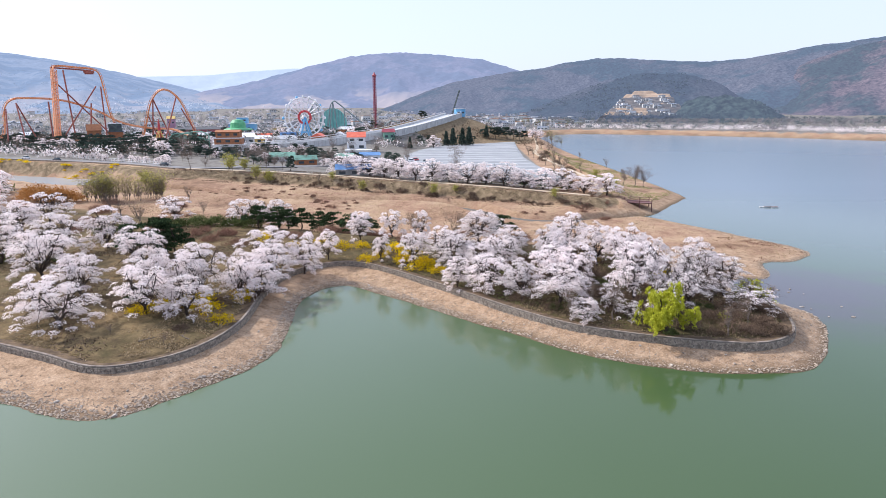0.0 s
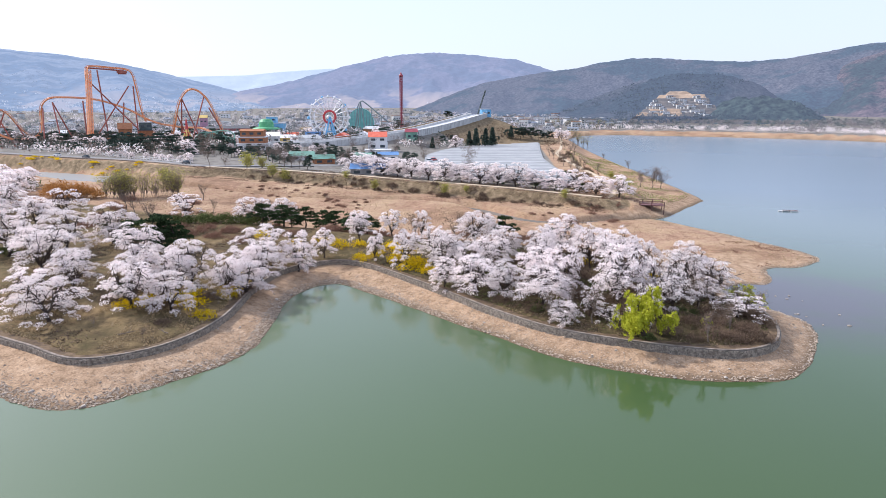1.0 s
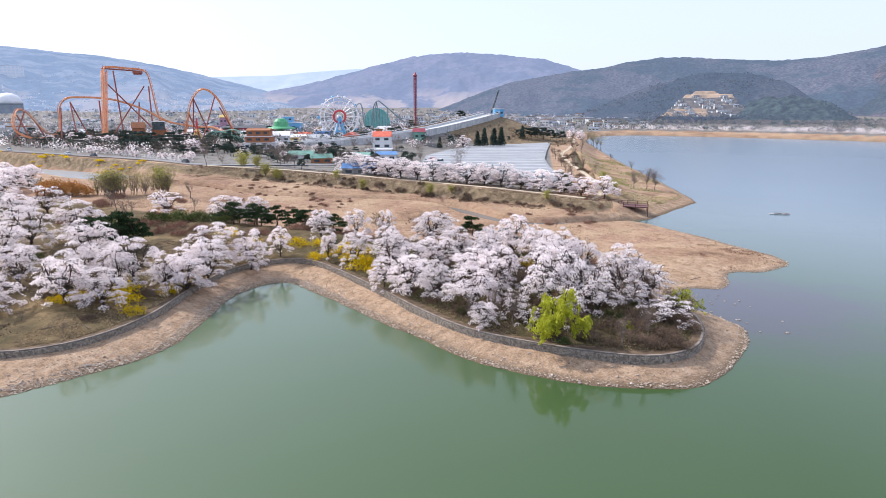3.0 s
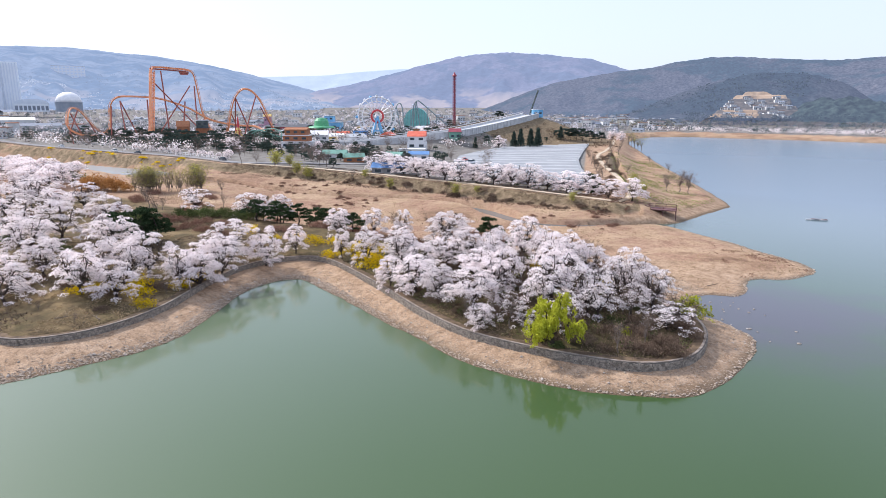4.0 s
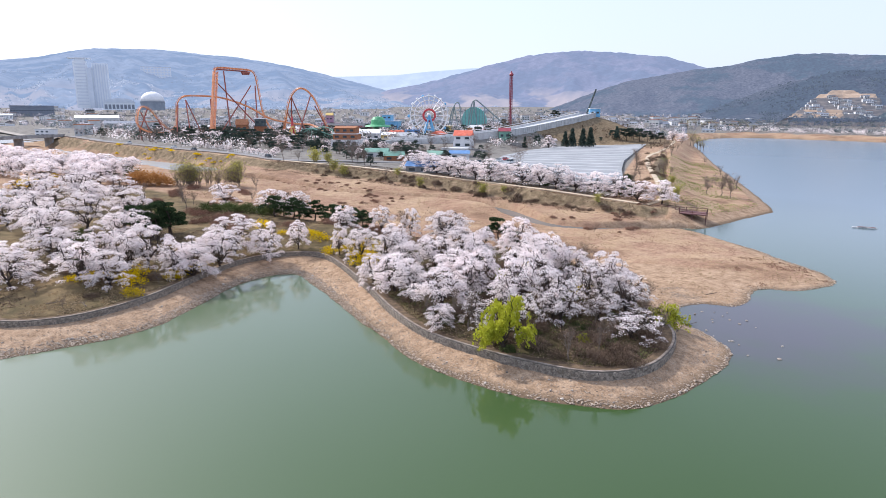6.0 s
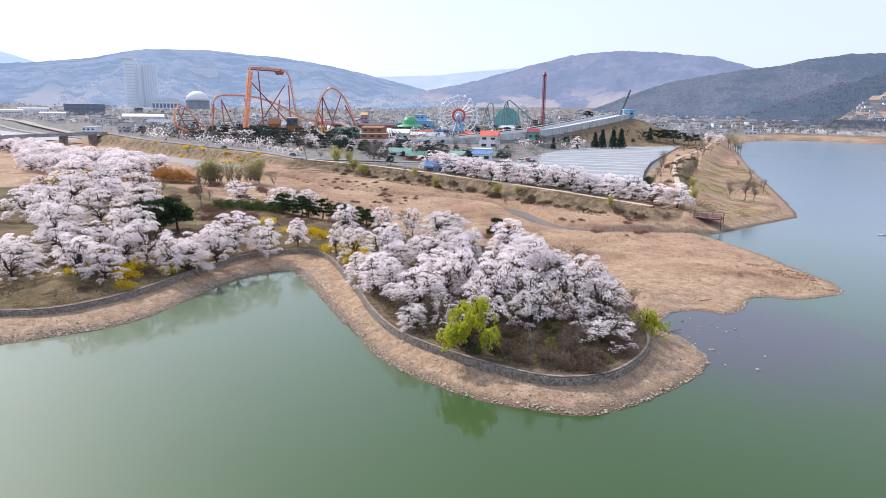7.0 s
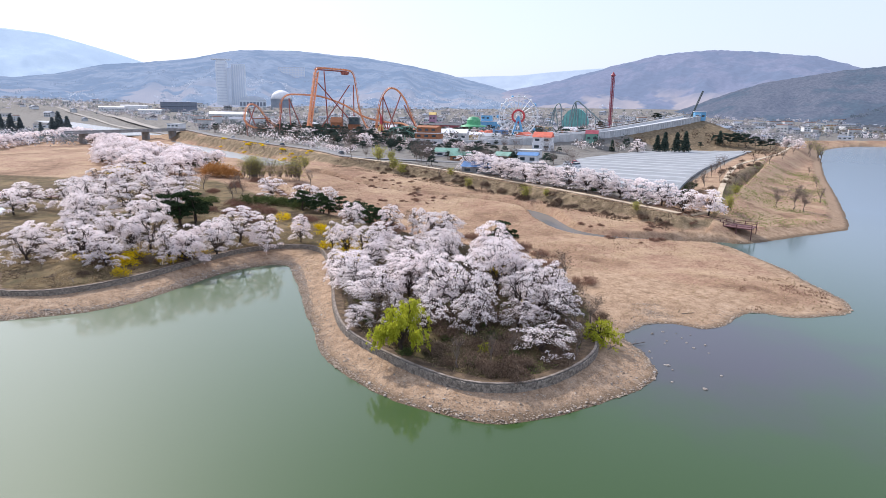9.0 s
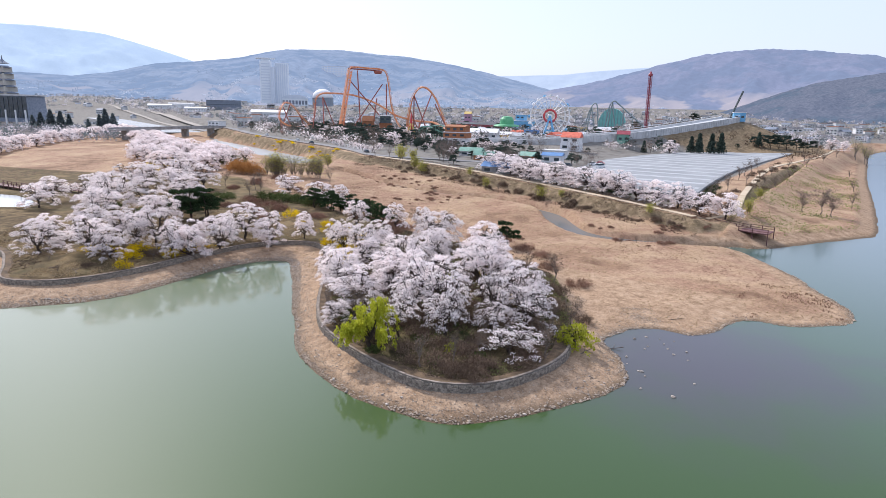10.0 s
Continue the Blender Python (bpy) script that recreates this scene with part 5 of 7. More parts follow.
lean_ = list(zip(qx_[ok_], qy_[ok_]))
plant("bare_tree", bare_meshes(93, 6.5, 1.7, 160, M_TWIG, M_GREYBARK), "slim leafless tree with a pale grey trunk", "tree", "slim bare trees on the point", [(x, y, rq.uniform(0.5, 1.0), rq.uniform(0.5, 0.85)) for x, y in lean_[:14]], seed=93)
plant("evergreen_shrub", bush_meshes(94, 0.9, 0.9, 420, M_HEDGE, 0.13), "small olive evergreen bush under the trees", "shrub", "low evergreens on the point", [(x, y, rq.uniform(0.6, 1.3)) for x, y in lean_[26:66]], seed=94)
scatter("undergrowth", "low brown twigs and brush under the trees", 90000, (-95, 66, 46, 168), lambda x, y, g, dr, d, r: (g > 0.5) & (soft_noise(x, y, 6) > 0.1), M_TWIG, 0.13, 4.0, 81, upright=False)
scatter("dry_grass", "straw-coloured dry grass tufts on the bank", 120000, (-100, 66, -20, 140), lambda x, y, g, dr, d, r: (g > 0.35) & (soft_noise(x, y, 3) < -0.1), M_STRAW, 0.12, 3.4, 82, upright=False)
scatter("bank_grass", "dry grass and weeds on the embankment", 50000, (-135, 200, 40, 270), lambda x, y, g, dr, d, r: (away(x, y, BANK[:, :2])[0] < 12) & (soft_noise(x, y, 6) > -0.1), M_TWIG, 0.2, 3.0, 90, upright=False)
scatter("flat_grass", "short dry grass tufts on the mud flats", 60000, (-130, 112, 80, 245), lambda x, y, g, dr, d, r: (g < 0.2) & (d > 3) & (soft_noise(x, y, 12) > -0.1), M_STRAW, 0.14, 3.0, 83, upright=False)
scatter("spit_grass", "thin green and dry grass on the sandy spit", 40000, (40, 218, 80, 440), lambda x, y, g, dr, d, r: (d > 5) & (soft_noise(x, y, 11) + 0.35 * r.normal(size=x.shape) > 0.28), M_SPITGRASS, 0.24, 1.8, 85, upright=False)
scatter("shore_weed", "brown weeds at the end of the sand bar", 5000, (58, 140, 76, 166), lambda x, y, g, dr, d, r: (d > 1.5) & (soft_noise(x, y, 7) > 0.1), M_REDTWIG, 0.12, 4.0, 86)
scatter("flat_brush", "reddish brown dry weeds on the flats", 60000, (-140, 150, 60, 250), lambda x, y, g, dr, d, r: (g < 0.2) & (d > 3) & (soft_noise(x + 90, y, 16) + 0.2 * r.normal(size=x.shape) > 0.2), M_REDTWIG, 0.11, 3.4, 84, upright=False)

# ---- promenade, road, lot ----


def ribbon(name, line, half, material, label, category, lift=0.12, thick=0.3, zs=None):
    """A paved strip that follows the ground along a line."""
    p = curve(line, 2.5)
    d = np.gradient(p[:, :2], axis=0)
    d /= np.linalg.norm(d, axis=1)[:, None]
    side = np.c_[-d[:, 1], d[:, 0]]
    a, b = p[:, :2] + side * half, p[:, :2] - side * half
    z = (ground_z(p[:, 0], p[:, 1], False)[0] if zs is None else np.interp(np.arange(len(p)), np.linspace(0, len(p) - 1, len(zs)), zs)) + lift
    n = len(p)
    v = np.concatenate([np.c_[a, z], np.c_[b, z], np.c_[a, z - thick], np.c_[b, z - thick]])
    f = [q for i in range(n - 1) for q in ((i, n + i, n + i + 1, i + 1), (2 * n + i, i, i + 1, 2 * n + i + 1), (n + i, 3 * n + i, 3 * n + i + 1, n + i + 1))]
    m = Mesh()
    m.add(v, f)
    return tagged(part(name, m, material), label, category, kind="structure")


PROM = [(-132, 266.5), (-105, 261), (-84, 259), (-32, 242.5), (4, 226.5), (35, 214.5)]
ribbon("path_promenade", PROM, 1.3, M_PATH, "pale sandy promenade along the embankment", "path", 0.3)
ribbon("path_spit", [(35, 214.5), (42, 232), (40, 262), (37, 300), (34, 345), (33, 400), (39, 450), (48, 560), (50, 640)], 1.0, M_PATH, "sandy footpath beside the lot", "path", 0.3)
ribbon("road", [(-700, 510), (-423, 393), (-338, 354), (-256, 320), (-178, 293), (-138, 271), (-110, 278), (-60, 300)], 3.4, M_ASPHALT, "grey asphalt road on the embankment", "road", 0.3)
ribbon("kerb", [(-700, 503), (-420, 386.6), (-336, 348.5), (-254, 314.4), (-177, 287.4), (-137, 265.4)], 0.5, M_COPING, "pale concrete kerb along the road edge", "kerb", 0.55, 0.6)

lot = Mesh()
LOT = [(30, 232), (27, 262), (24, 300), (22, 350), (24, 430), (28, 540), (-2, 532), (-20, 492), (-34, 468), (-43, 420), (-47, 365), (-38, 300), (-26, 258), (0, 243)]
v = [(x, y, 9.25) for x, y in LOT]
lot.add(v + [(x, y, 8.4) for x, y in LOT], [tuple(range(len(LOT)))] + [(i, i + len(LOT), (i + 1) % len(LOT) + len(LOT), (i + 1) % len(LOT)) for i in range(len(LOT))])
lot_ob = tagged(part("parking_lot", lot, M_LOT), "wide pale grey lot with whitish strips", "parking lot", kind="structure")
lotp = np.array(LOT, float)
for k in range(17):
    y0 = 252 + 17.0 * k
    xs = np.linspace(-80, 34, 220)
    line_y = y0 + 0.06 * (xs + 20)
    ok = inside(xs, line_y, lotp) & inside(xs, line_y + 3.5, lotp)
    if ok.sum() > 4:
        a, b = xs[ok][0] + 1, xs[ok][-1] - 1
        s = Mesh()
        s.box(((a + b) / 2, y0 + 2.4 + 0.06 * ((a + b) / 2 + 20), 9.27), (b - a, 4.6, 0.06), 0.06)
        part("strip", s, M_STRIPE, lot_ob)

# roadside fence
fence = thing("roadside_fence", "pale metal fence along the park road", "fence")
fp = curve([(-330, 382), (-295, 366), (-220, 322), (-146, 279)], 3.0)
fz = ground_z(fp[:, 0], fp[:, 1], False)[0]
post = Mesh()
post.box((0, 0, 0.9), (0.14, 0.14, 1.8))
pd = post.mesh("post", M_WHITE)
for (x, y), z in zip(fp, fz):
    o = part("post", pd, None, fence)
    o.location = (x, y, z)
for h in (0.7, 1.6):
    r = Mesh()
    r.tube(np.c_[fp, fz + h], 0.07, 4)
    part("rail", r, M_WHITE, fence)

weir = Mesh()
weir.box((-147, 260, 5.3), (1.6, 36, 1.6), 0.0)
tagged(part("weir", weir, M_GREY), "low grey concrete weir across the river bed", "weir", kind="structure")

# ---- viewing deck, boardwalk, raft ----


def deck(name, label, line, half, top, foot, group=""):
    t = thing(name, label, "deck", group)
    p = curve(line, 1.6)
    d = np.gradient(p, axis=0)
    d /= np.linalg.norm(d, axis=1)[:, None]
    side = np.c_[-d[:, 1], d[:, 0]]
    fl = Mesh()
    a, b = p + side * half, p - side * half
    n = len(p)
    fl.add(np.concatenate([np.c_[a, np.full(n, top)], np.c_[b, np.full(n, top)], np.c_[a, np.full(n, top - 0.25)], np.c_[b, np.full(n, top - 0.25)]]),
           [q for i in range(n - 1) for q in ((i, n + i, n + i + 1, i + 1), (2 * n + i, 2 * n + i + 1, 3 * n + i + 1, 3 * n + i), (i, i + 1, 2 * n + i + 1, 2 * n + i), (n + i, 3 * n + i, 3 * n + i + 1, n + i + 1))] + [(0, 2 * n, 3 * n, n), (n - 1, 2 * n - 1, 4 * n - 1, 3 * n - 1)])
    part("platform", fl, M_DECK, t)
    for edge in (a, b):
        z = ground_z(edge[:, 0], edge[:, 1])[0]
        for i in range(0, n, 2):
            pm = Mesh()
            low = z[i] - 0.3
            pm.box((edge[i][0], edge[i][1], (low + top + 1.1) / 2), (0.22, 0.22, top + 1.1 - low))
            part("post", pm, M_DECK, t)
        for h in (0.45, 1.1):
            rm = Mesh()
            rm.tube(np.c_[edge, np.full(n, top + h)], 0.07, 4)
            part("rail", rm, M_DECK, t)
    return t


deck("viewing_deck", "reddish brown wooden viewing deck on posts over the shore", [(40.5, 220.5), (44.5, 218.5), (48.4, 216.1)], 1.3, 3.6, 1.0)
deck("viewing_platform", "reddish brown wooden platform on posts with railings", [(48.5, 215.6), (50.8, 214.8), (53.1, 214.2), (55.4, 213.9)], 3.2, 3.6, 1.2)
deck("boardwalk", "dark brown wooden boardwalk with railings over the wetland", [(-215, 108), (-185, 116), (-170, 117), (-158, 119), (-150, 125), (-140, 128)], 1.3, 5.4, 3.8)
raft = thing("floating_raft", "small weathered wooden raft floating on the lake", "raft", x=100.5, y=225, rz=-8)
for i in range(5):
    m = Mesh()
    m.box((-2.6 + 1.3 * i, 0.35 * (i % 3) - 0.3, 0.12 + 0.08 * (i % 2)), (1.1, 1.0 + 0.3 * (i % 2), 0.3), 0.15 * (i % 3))
    part("float", m, M_PALE, raft)
m = Mesh()
m.box((0.6, 0.1, 0.42), (4.6, 0.5, 0.1))
part("plank", m, M_DECK, raft)

# ---- stone wall ----
wall_z = ground_z(WALL[:, 0], WALL[:, 1])[0]
retaining = thing("retaining_wall", "grey-brown rubble stone retaining wall with thin coping", "wall", kind="structure")
tang = np.gradient(WALL, axis=0)
tang /= np.linalg.norm(tang, axis=1)[:, None]
out = np.c_[tang[:, 1], -tang[:, 0]]
core = Mesh()
n = len(WALL)
ia, ib = WALL - out * 0.42, WALL + out * 0.12
core.add(np.concatenate([np.c_[ia, np.full(n, 2.5)], np.c_[ib, np.full(n, 2.66)], np.c_[ib, np.full(n, 0.7)], np.c_[ia, np.full(n, 0.7)]]),
         [q for i in range(n - 1) for q in ((i, n + i, n + i + 1, i + 1), (n + i, 2 * n + i, 2 * n + i + 1, n + i + 1))] + [(0, 3 * n, 2 * n, n), (n - 1, 2 * n - 1, 3 * n - 1, 4 * n - 1)])
fill = Mesh()
fa, fb = WALL - out * 2.2, WALL - out * 0.34
fill.add(np.concatenate([np.c_[fa, np.full(n, 2.56)], np.c_[fb, np.full(n, 2.69)], np.c_[fa, np.full(n, 0.7)], np.c_[fb, np.full(n, 0.7)]]), [q for i in range(n - 1) for q in ((i, n + i, n + i + 1, i + 1), (2 * n + i, i, i + 1, 2 * n + i + 1))])
part("backfill", fill, M_SOIL, retaining, "brown soil behind the wall")
part("core", core, mat("mortar", (0.12, 0.108, 0.095), (0.19, 0.172, 0.15), 0.6, 0.95, 0.02, "World"), retaining)
rg = np.random.default_rng(9)
stones = Mesh()
for c in range(7):
    u = rg.uniform(0, 0.5)
    while u < n - 2:
        i = int(u)
        f = u - i
        p, t, o = WALL[i] * (1 - f) + WALL[i + 1] * f, tang[i], out[i]
        wd = rg.uniform(0.18, 0.50)
        ang = math.atan2(t[1], t[0])
        stones.box((p[0] + o[0] * 0.14, p[1] + o[1] * 0.14, 1.15 + 0.22 * c + rg.normal() * 0.035), (wd - 0.03, 0.12 + rg.uniform(0, 0.08), 0.17 + rg.uniform(0, 0.07)), ang + rg.normal() * 0.02)
        u += wd / 0.5
tagged(part("stones", stones, mat("rubble_stone", (0.17, 0.145, 0.12), (0.36, 0.315, 0.265), 0.4, 0.9, 0.03, "World", fine=0.45), retaining), "", "", kind="stuff")
for i in range(0, n - 4, 4):
    a, b = WALL[i], WALL[min(i + 4, n - 1)]
    if a[0] < -100:
        continue
    m = Mesh()
    c, ln = (a + b) / 2, np.linalg.norm(b - a)
    m.box((c[0] - out[i + 2][0] * 0.12, c[1] - out[i + 2][1] * 0.12, 2.70), (ln - 0.01, 0.34, 0.09), math.atan2(b[1] - a[1], b[0] - a[0]))
    part("coping_slab", m, M_COPING, retaining)

# ---- stones on the beach ----
g = (1 + 5 ** 0.5) / 2
ICO = np.array([(-1, g, 0), (1, g, 0), (-1, -g, 0), (1, -g, 0), (0, -1, g), (0, 1, g), (0, -1, -g), (0, 1, -g), (g, 0, -1), (g, 0, 1), (-g, 0, -1), (-g, 0, 1)]) / 1.9
ICO_F = [(0, 11, 5), (0, 5, 1), (0, 1, 7), (0, 7, 10), (0, 10, 11), (1, 5, 9), (5, 11, 4), (11, 10, 2), (10, 7, 6), (7, 1, 8), (3, 9, 4), (3, 4, 2), (3, 2, 6), (3, 6, 8), (3, 8, 9), (4, 9, 5), (2, 4, 11), (6, 2, 10), (8, 6, 7), (9, 8, 1)]
OCTA = np.array([(1, 0.3, 0), (-0.3, 1, 0), (-1, -0.3, 0), (0.3, -1, 0), (0, 0, 1), (0, 0, -1.0)])
OCTA_F = [(0, 1, 4), (1, 2, 4), (2, 3, 4), (3, 0, 4), (1, 0, 5), (2, 1, 5), (3, 2, 5), (0, 3, 5)]
sh = curve(SHORE_A, 1.2)
sh2 = curve(SHORE_B[:17], 1.5)
k = 90000
spot_i = rg.integers(0, len(sh), k)
pts = sh[spot_i] + rg.normal(size=(k, 2)) * 2.6
far_k = 9000
pts = np.vstack([pts, sh2[rg.integers(0, len(sh2), far_k)] + rg.normal(size=(far_k, 2)) * 1.3, rg.normal(size=(500, 2)) * np.array([2.2, 1.1]) + np.array([47.0, 128.5]), rg.normal(size=(250, 2)) * np.array([2.0, 0.9]) + np.array([44.0, 132.0])])
z, gr, dr, bu, d = ground_z(pts[:, 0], pts[:, 1])
west_shore = ease(10, -30, pts[:, 0])
band = 0.7 + 1.7 * west_shore + 0.7 * soft_noise(pts[:, 0], pts[:, 1], 5)
edge_band = rg.random(len(pts)) < np.where(d < 0.1, 0.0, np.where(d < band, 0.55, 0.30 + 0.12 * (soft_noise(pts[:, 0], pts[:, 1], 7) > 0.15)))
patch_band = np.arange(len(pts)) >= k + far_k
ok = (edge_band | patch_band) & (d > -0.6) & (gr < 0.3) & (d < 9)
pts, z, d, band = pts[ok], z[ok], d[ok], band[ok]
q = len(pts)
s_ = rg.uniform(0.05, 0.14, q) * np.where(d < band, 1.25, 0.8)
large = rg.random(q) < 0.035
s_ = np.where(large, s_ * 1.9, s_)
big_i = np.flatnonzero(large & (pts[:, 1] < 130))[:260]
big = [(pts[i, 0], pts[i, 1], z[i], s_[i]) for i in big_i]
rest = np.setdiff1d(np.arange(q), big_i)
q = len(rest)
shape = OCTA[None] * (s_[rest][:, None] * np.c_[rg.uniform(0.9, 1.6, q), rg.uniform(0.8, 1.3, q), rg.uniform(0.5, 0.9, q)])[:, None] * rg.uniform(0.8, 1.2, (q, 6, 1))
turn = rg.uniform(0, 6.28, q)[:, None]
shape = np.stack([shape[..., 0] * np.cos(turn) - shape[..., 1] * np.sin(turn), shape[..., 0] * np.sin(turn) + shape[..., 1] * np.cos(turn), shape[..., 2]], -1)
shape += np.c_[pts[rest], z[rest] + 0.2 * s_[rest]][:, None]
rocks = Mesh()
rocks.add(shape.reshape(-1, 3), (np.array(OCTA_F)[None] + 6 * np.arange(q)[:, None, None]).reshape(-1, 3).tolist())
M_GRAVEL = mat("shore_gravel", (0.22, 0.165, 0.12), (0.50, 0.41, 0.32), 0.35, 0.9, 0.0, "World", fine=0.45)
tagged(part("shore_gravel", rocks, M_GRAVEL), "grey and tan rubble stones along the waterline", "stones", kind="stuff")
datas = []
for i in range(5):
    m = Mesh()
    m.add(ICO * (rg.uniform(0.9, 1.4), rg.uniform(0.8, 1.1), rg.uniform(0.6, 0.9)) * rg.uniform(0.8, 1.2, (12, 1)), ICO_F)
    datas.append(m.mesh("stone", M_STONE))
for i, (x, y, h, s) in enumerate(big):
    o = part("stone", datas[i % 5], None, ground)
    o.matrix_basis = pose(x, y, h + 0.2 * s, 0, 0, rg.uniform(0, 360)) @ Matrix.Scale(s, 4)
for i in range(22):
    x, y = 48.5 + 12 * rg.random(), 100 + 24 * rg.random()
    if not inside(np.array([x]), np.array([y]), LAKE)[0]:
        continue
    o = part("stone", datas[i % 5], None, ground)
    o.matrix_basis = pose(x, y, 0.02, 0, 0, rg.uniform(0, 360)) @ Matrix.Scale(rg.uniform(0.12, 0.3), 4)
drift = [(47.5, 112.5, 40, 3.2), (43.5, 97.5, 110, 2.6), (45.8, 105.5, 70, 2.2), (-50.5, 78, 20, 2.4), (-46, 80, 150, 1.6), (52, 131, 15, 2.0)]
for x, y, rz, ln in drift:
    m = Mesh()
    m.tube([(-ln / 2, 0, 0.12), (0, 0.2, 0.25), (ln / 2, 0, 0.5)], 0.09, 5, 0.04)
    m.tube([(0, 0.2, 0.25), (0.5, 0.7, 0.8)], 0.05, 4, 0.02)
    m.tube([(ln * 0.25, 0.1, 0.35), (ln * 0.4, -0.5, 0.8)], 0.04, 4, 0.015)
    b_ = tagged(part("fallen_branch", m, M_GREYBARK), "pale grey dead branch lying on the bank", "branch", "fallen branches")
    b_.matrix_basis = pose(x, y, gz(x, y), 0, 0, rz)

# ---- amusement park ----


def legs(parent, material, pairs, r=0.45, name="support"):
    for a, b in pairs:
        m = Mesh()
        m.tube([a, b], r, 6)
        part(name, m, material, parent)


def truss(m, a, b, w, bays, r=0.16):
    """A square lattice mast from a to b."""
    a, b = np.asarray(a, float), np.asarray(b, float)
    d = (b - a) / np.linalg.norm(b - a)
    s = np.cross(d, (0.3, 1, 0.1))
    s /= np.linalg.norm(s)
    q = np.cross(d, s)
    corner = [(s + q) * w / 2, (s - q) * w / 2, (-s - q) * w / 2, (-s + q) * w / 2]
    for c in corner:
        m.tube([a + c, b + c], r * 1.4, 4)
    for i in range(bays):
        p0, p1 = a + (b - a) * i / bays, a + (b - a) * (i + 1) / bays
        for j in range(4):
            m.tube([p0 + corner[j], p1 + corner[(j + 1) % 4]], r, 3)
            m.tube([p1 + corner[j], p1 + corner[(j + 1) % 4]], r, 3)


coaster = thing("dive_coaster", "tall orange steel roller coaster with rust-red supports", "roller coaster")
TRACK = [(-262, 372, 15), (-271, 385, 16), (-277, 396, 32), (-284, 408, 52), (-289, 417, 64.5), (-288, 423, 66.3), (-283, 434, 66.0), (-278.5, 444, 65.6), (-276.6, 449, 63), (-276, 452, 52), (-275, 455, 34), (-271, 458, 21)]
TRACK += [(-262, 455, 16), (-250, 444, 15.5), (-240, 432, 18), (-231, 422, 28), (-224, 418, 42), (-217, 417, 49.3), (-210.5, 418, 49), (-205, 421, 42), (-202, 427, 29), (-204, 436, 20), (-214, 446, 19), (-228, 452, 23), (-242, 448, 24),
         (-258, 440, 28), (-272, 432, 37), (-288, 422, 43.5), (-304, 412, 45), (-314, 408, 44), (-320, 408, 38), (-322, 409, 27), (-322, 404, 19), (-325, 388, 17), (-330, 378, 22), (-334, 382, 31), (-338, 391, 36.5), (-341, 402, 34), (-343, 413, 25), (-346, 426, 18), (-352, 440, 15)]
tk = curve(TRACK, 1.6)
spine = Mesh()
spine.tube(tk, 0.5, 6)
part("track_spine", spine, M_ORANGE, coaster)
tg = np.gradient(tk, axis=0)
tg /= np.linalg.norm(tg, axis=1)[:, None]
sd = np.cross(tg, (0, 0, 1.0)) + np.array([1e-4, 0, 0])
sd /= np.linalg.norm(sd, axis=1)[:, None]
upv = np.cross(sd, tg)
for s in (-1, 1):
    m = Mesh()
    m.tube(tk + sd * s * 0.9 + upv * 0.7, 0.2, 4)
    part("rail", m, M_ORANGE, coaster)
ties = Mesh()
for i in range(0, len(tk), 2):
    ties.tube([tk[i] + sd[i] * 0.9 + upv[i] * 0.7, tk[i], tk[i] - sd[i] * 0.9 + upv[i] * 0.7], 0.13, 3)
tagged(part("cross_bracing", ties, M_ORANGE, coaster), kind="stuff")
lift = Mesh()
truss(lift, (-271, 386, 12), (-289, 418, 63.5), 2.6, 22, 0.17)
part("lift_truss", lift, M_ORANGE, coaster)
walkw = Mesh()
walkw.tube([(-290.5, 417, 65.2), (-284.5, 431, 65.0), (-279, 444, 64.6)], 0.5, 4)
for q in np.linspace(0, 1, 12):
    walkw.tube([(-290 + 11 * q, 418 + 25 * q, 64.5), (-290 + 11 * q, 418 + 25 * q, 67.5)], 0.12, 3)
part("catwalk", walkw, M_RUST, coaster)
car = Mesh()
car.box((-279.5, 442, 63.8), (3, 6.5, 1.6), math.radians(-66))
car.box((-279.5, 442, 62.6), (2.0, 5.5, 1.0), math.radians(-66))
part("train", car, M_RUST, coaster, "dark red coaster train hanging at the top of the drop")
legs(coaster, M_RUST, [((-286.5, 424, 64), (-283, 424, 12)), ((-288, 416, 56), (-263, 446, 12)), ((-278, 446, 54), (-300, 428, 12)), ((-277, 450, 54), (-276, 449, 12)), ((-262, 437, 29), (-262, 437, 12)), ((-295, 417, 43), (-295, 417, 12)), ((-280, 441, 42), (-281, 436, 12))], 0.5)
legs(coaster, M_RUST, [((-222, 417, 44), (-216, 430, 12)), ((-222, 417, 44), (-232, 430, 12)), ((-205, 421, 38), (-196, 432, 12)), ((-228, 420, 33), (-226, 432, 12)), ((-207, 419, 45), (-212, 405, 12)), ((-312, 409, 42), (-300, 398, 12)), ((-312, 409, 42), (-306, 420, 12)),
                       ((-319, 408, 38), (-311, 395, 12)), ((-336, 387, 33), (-330, 392, 12)), ((-339, 397, 35), (-347, 392, 12)), ((-342, 410, 27), (-337, 414, 12)), ((-331, 379, 24), (-326, 376, 12)), ((-240, 448, 23), (-240, 448, 12)), ((-214, 446, 18), (-214, 446, 12))], 0.45)


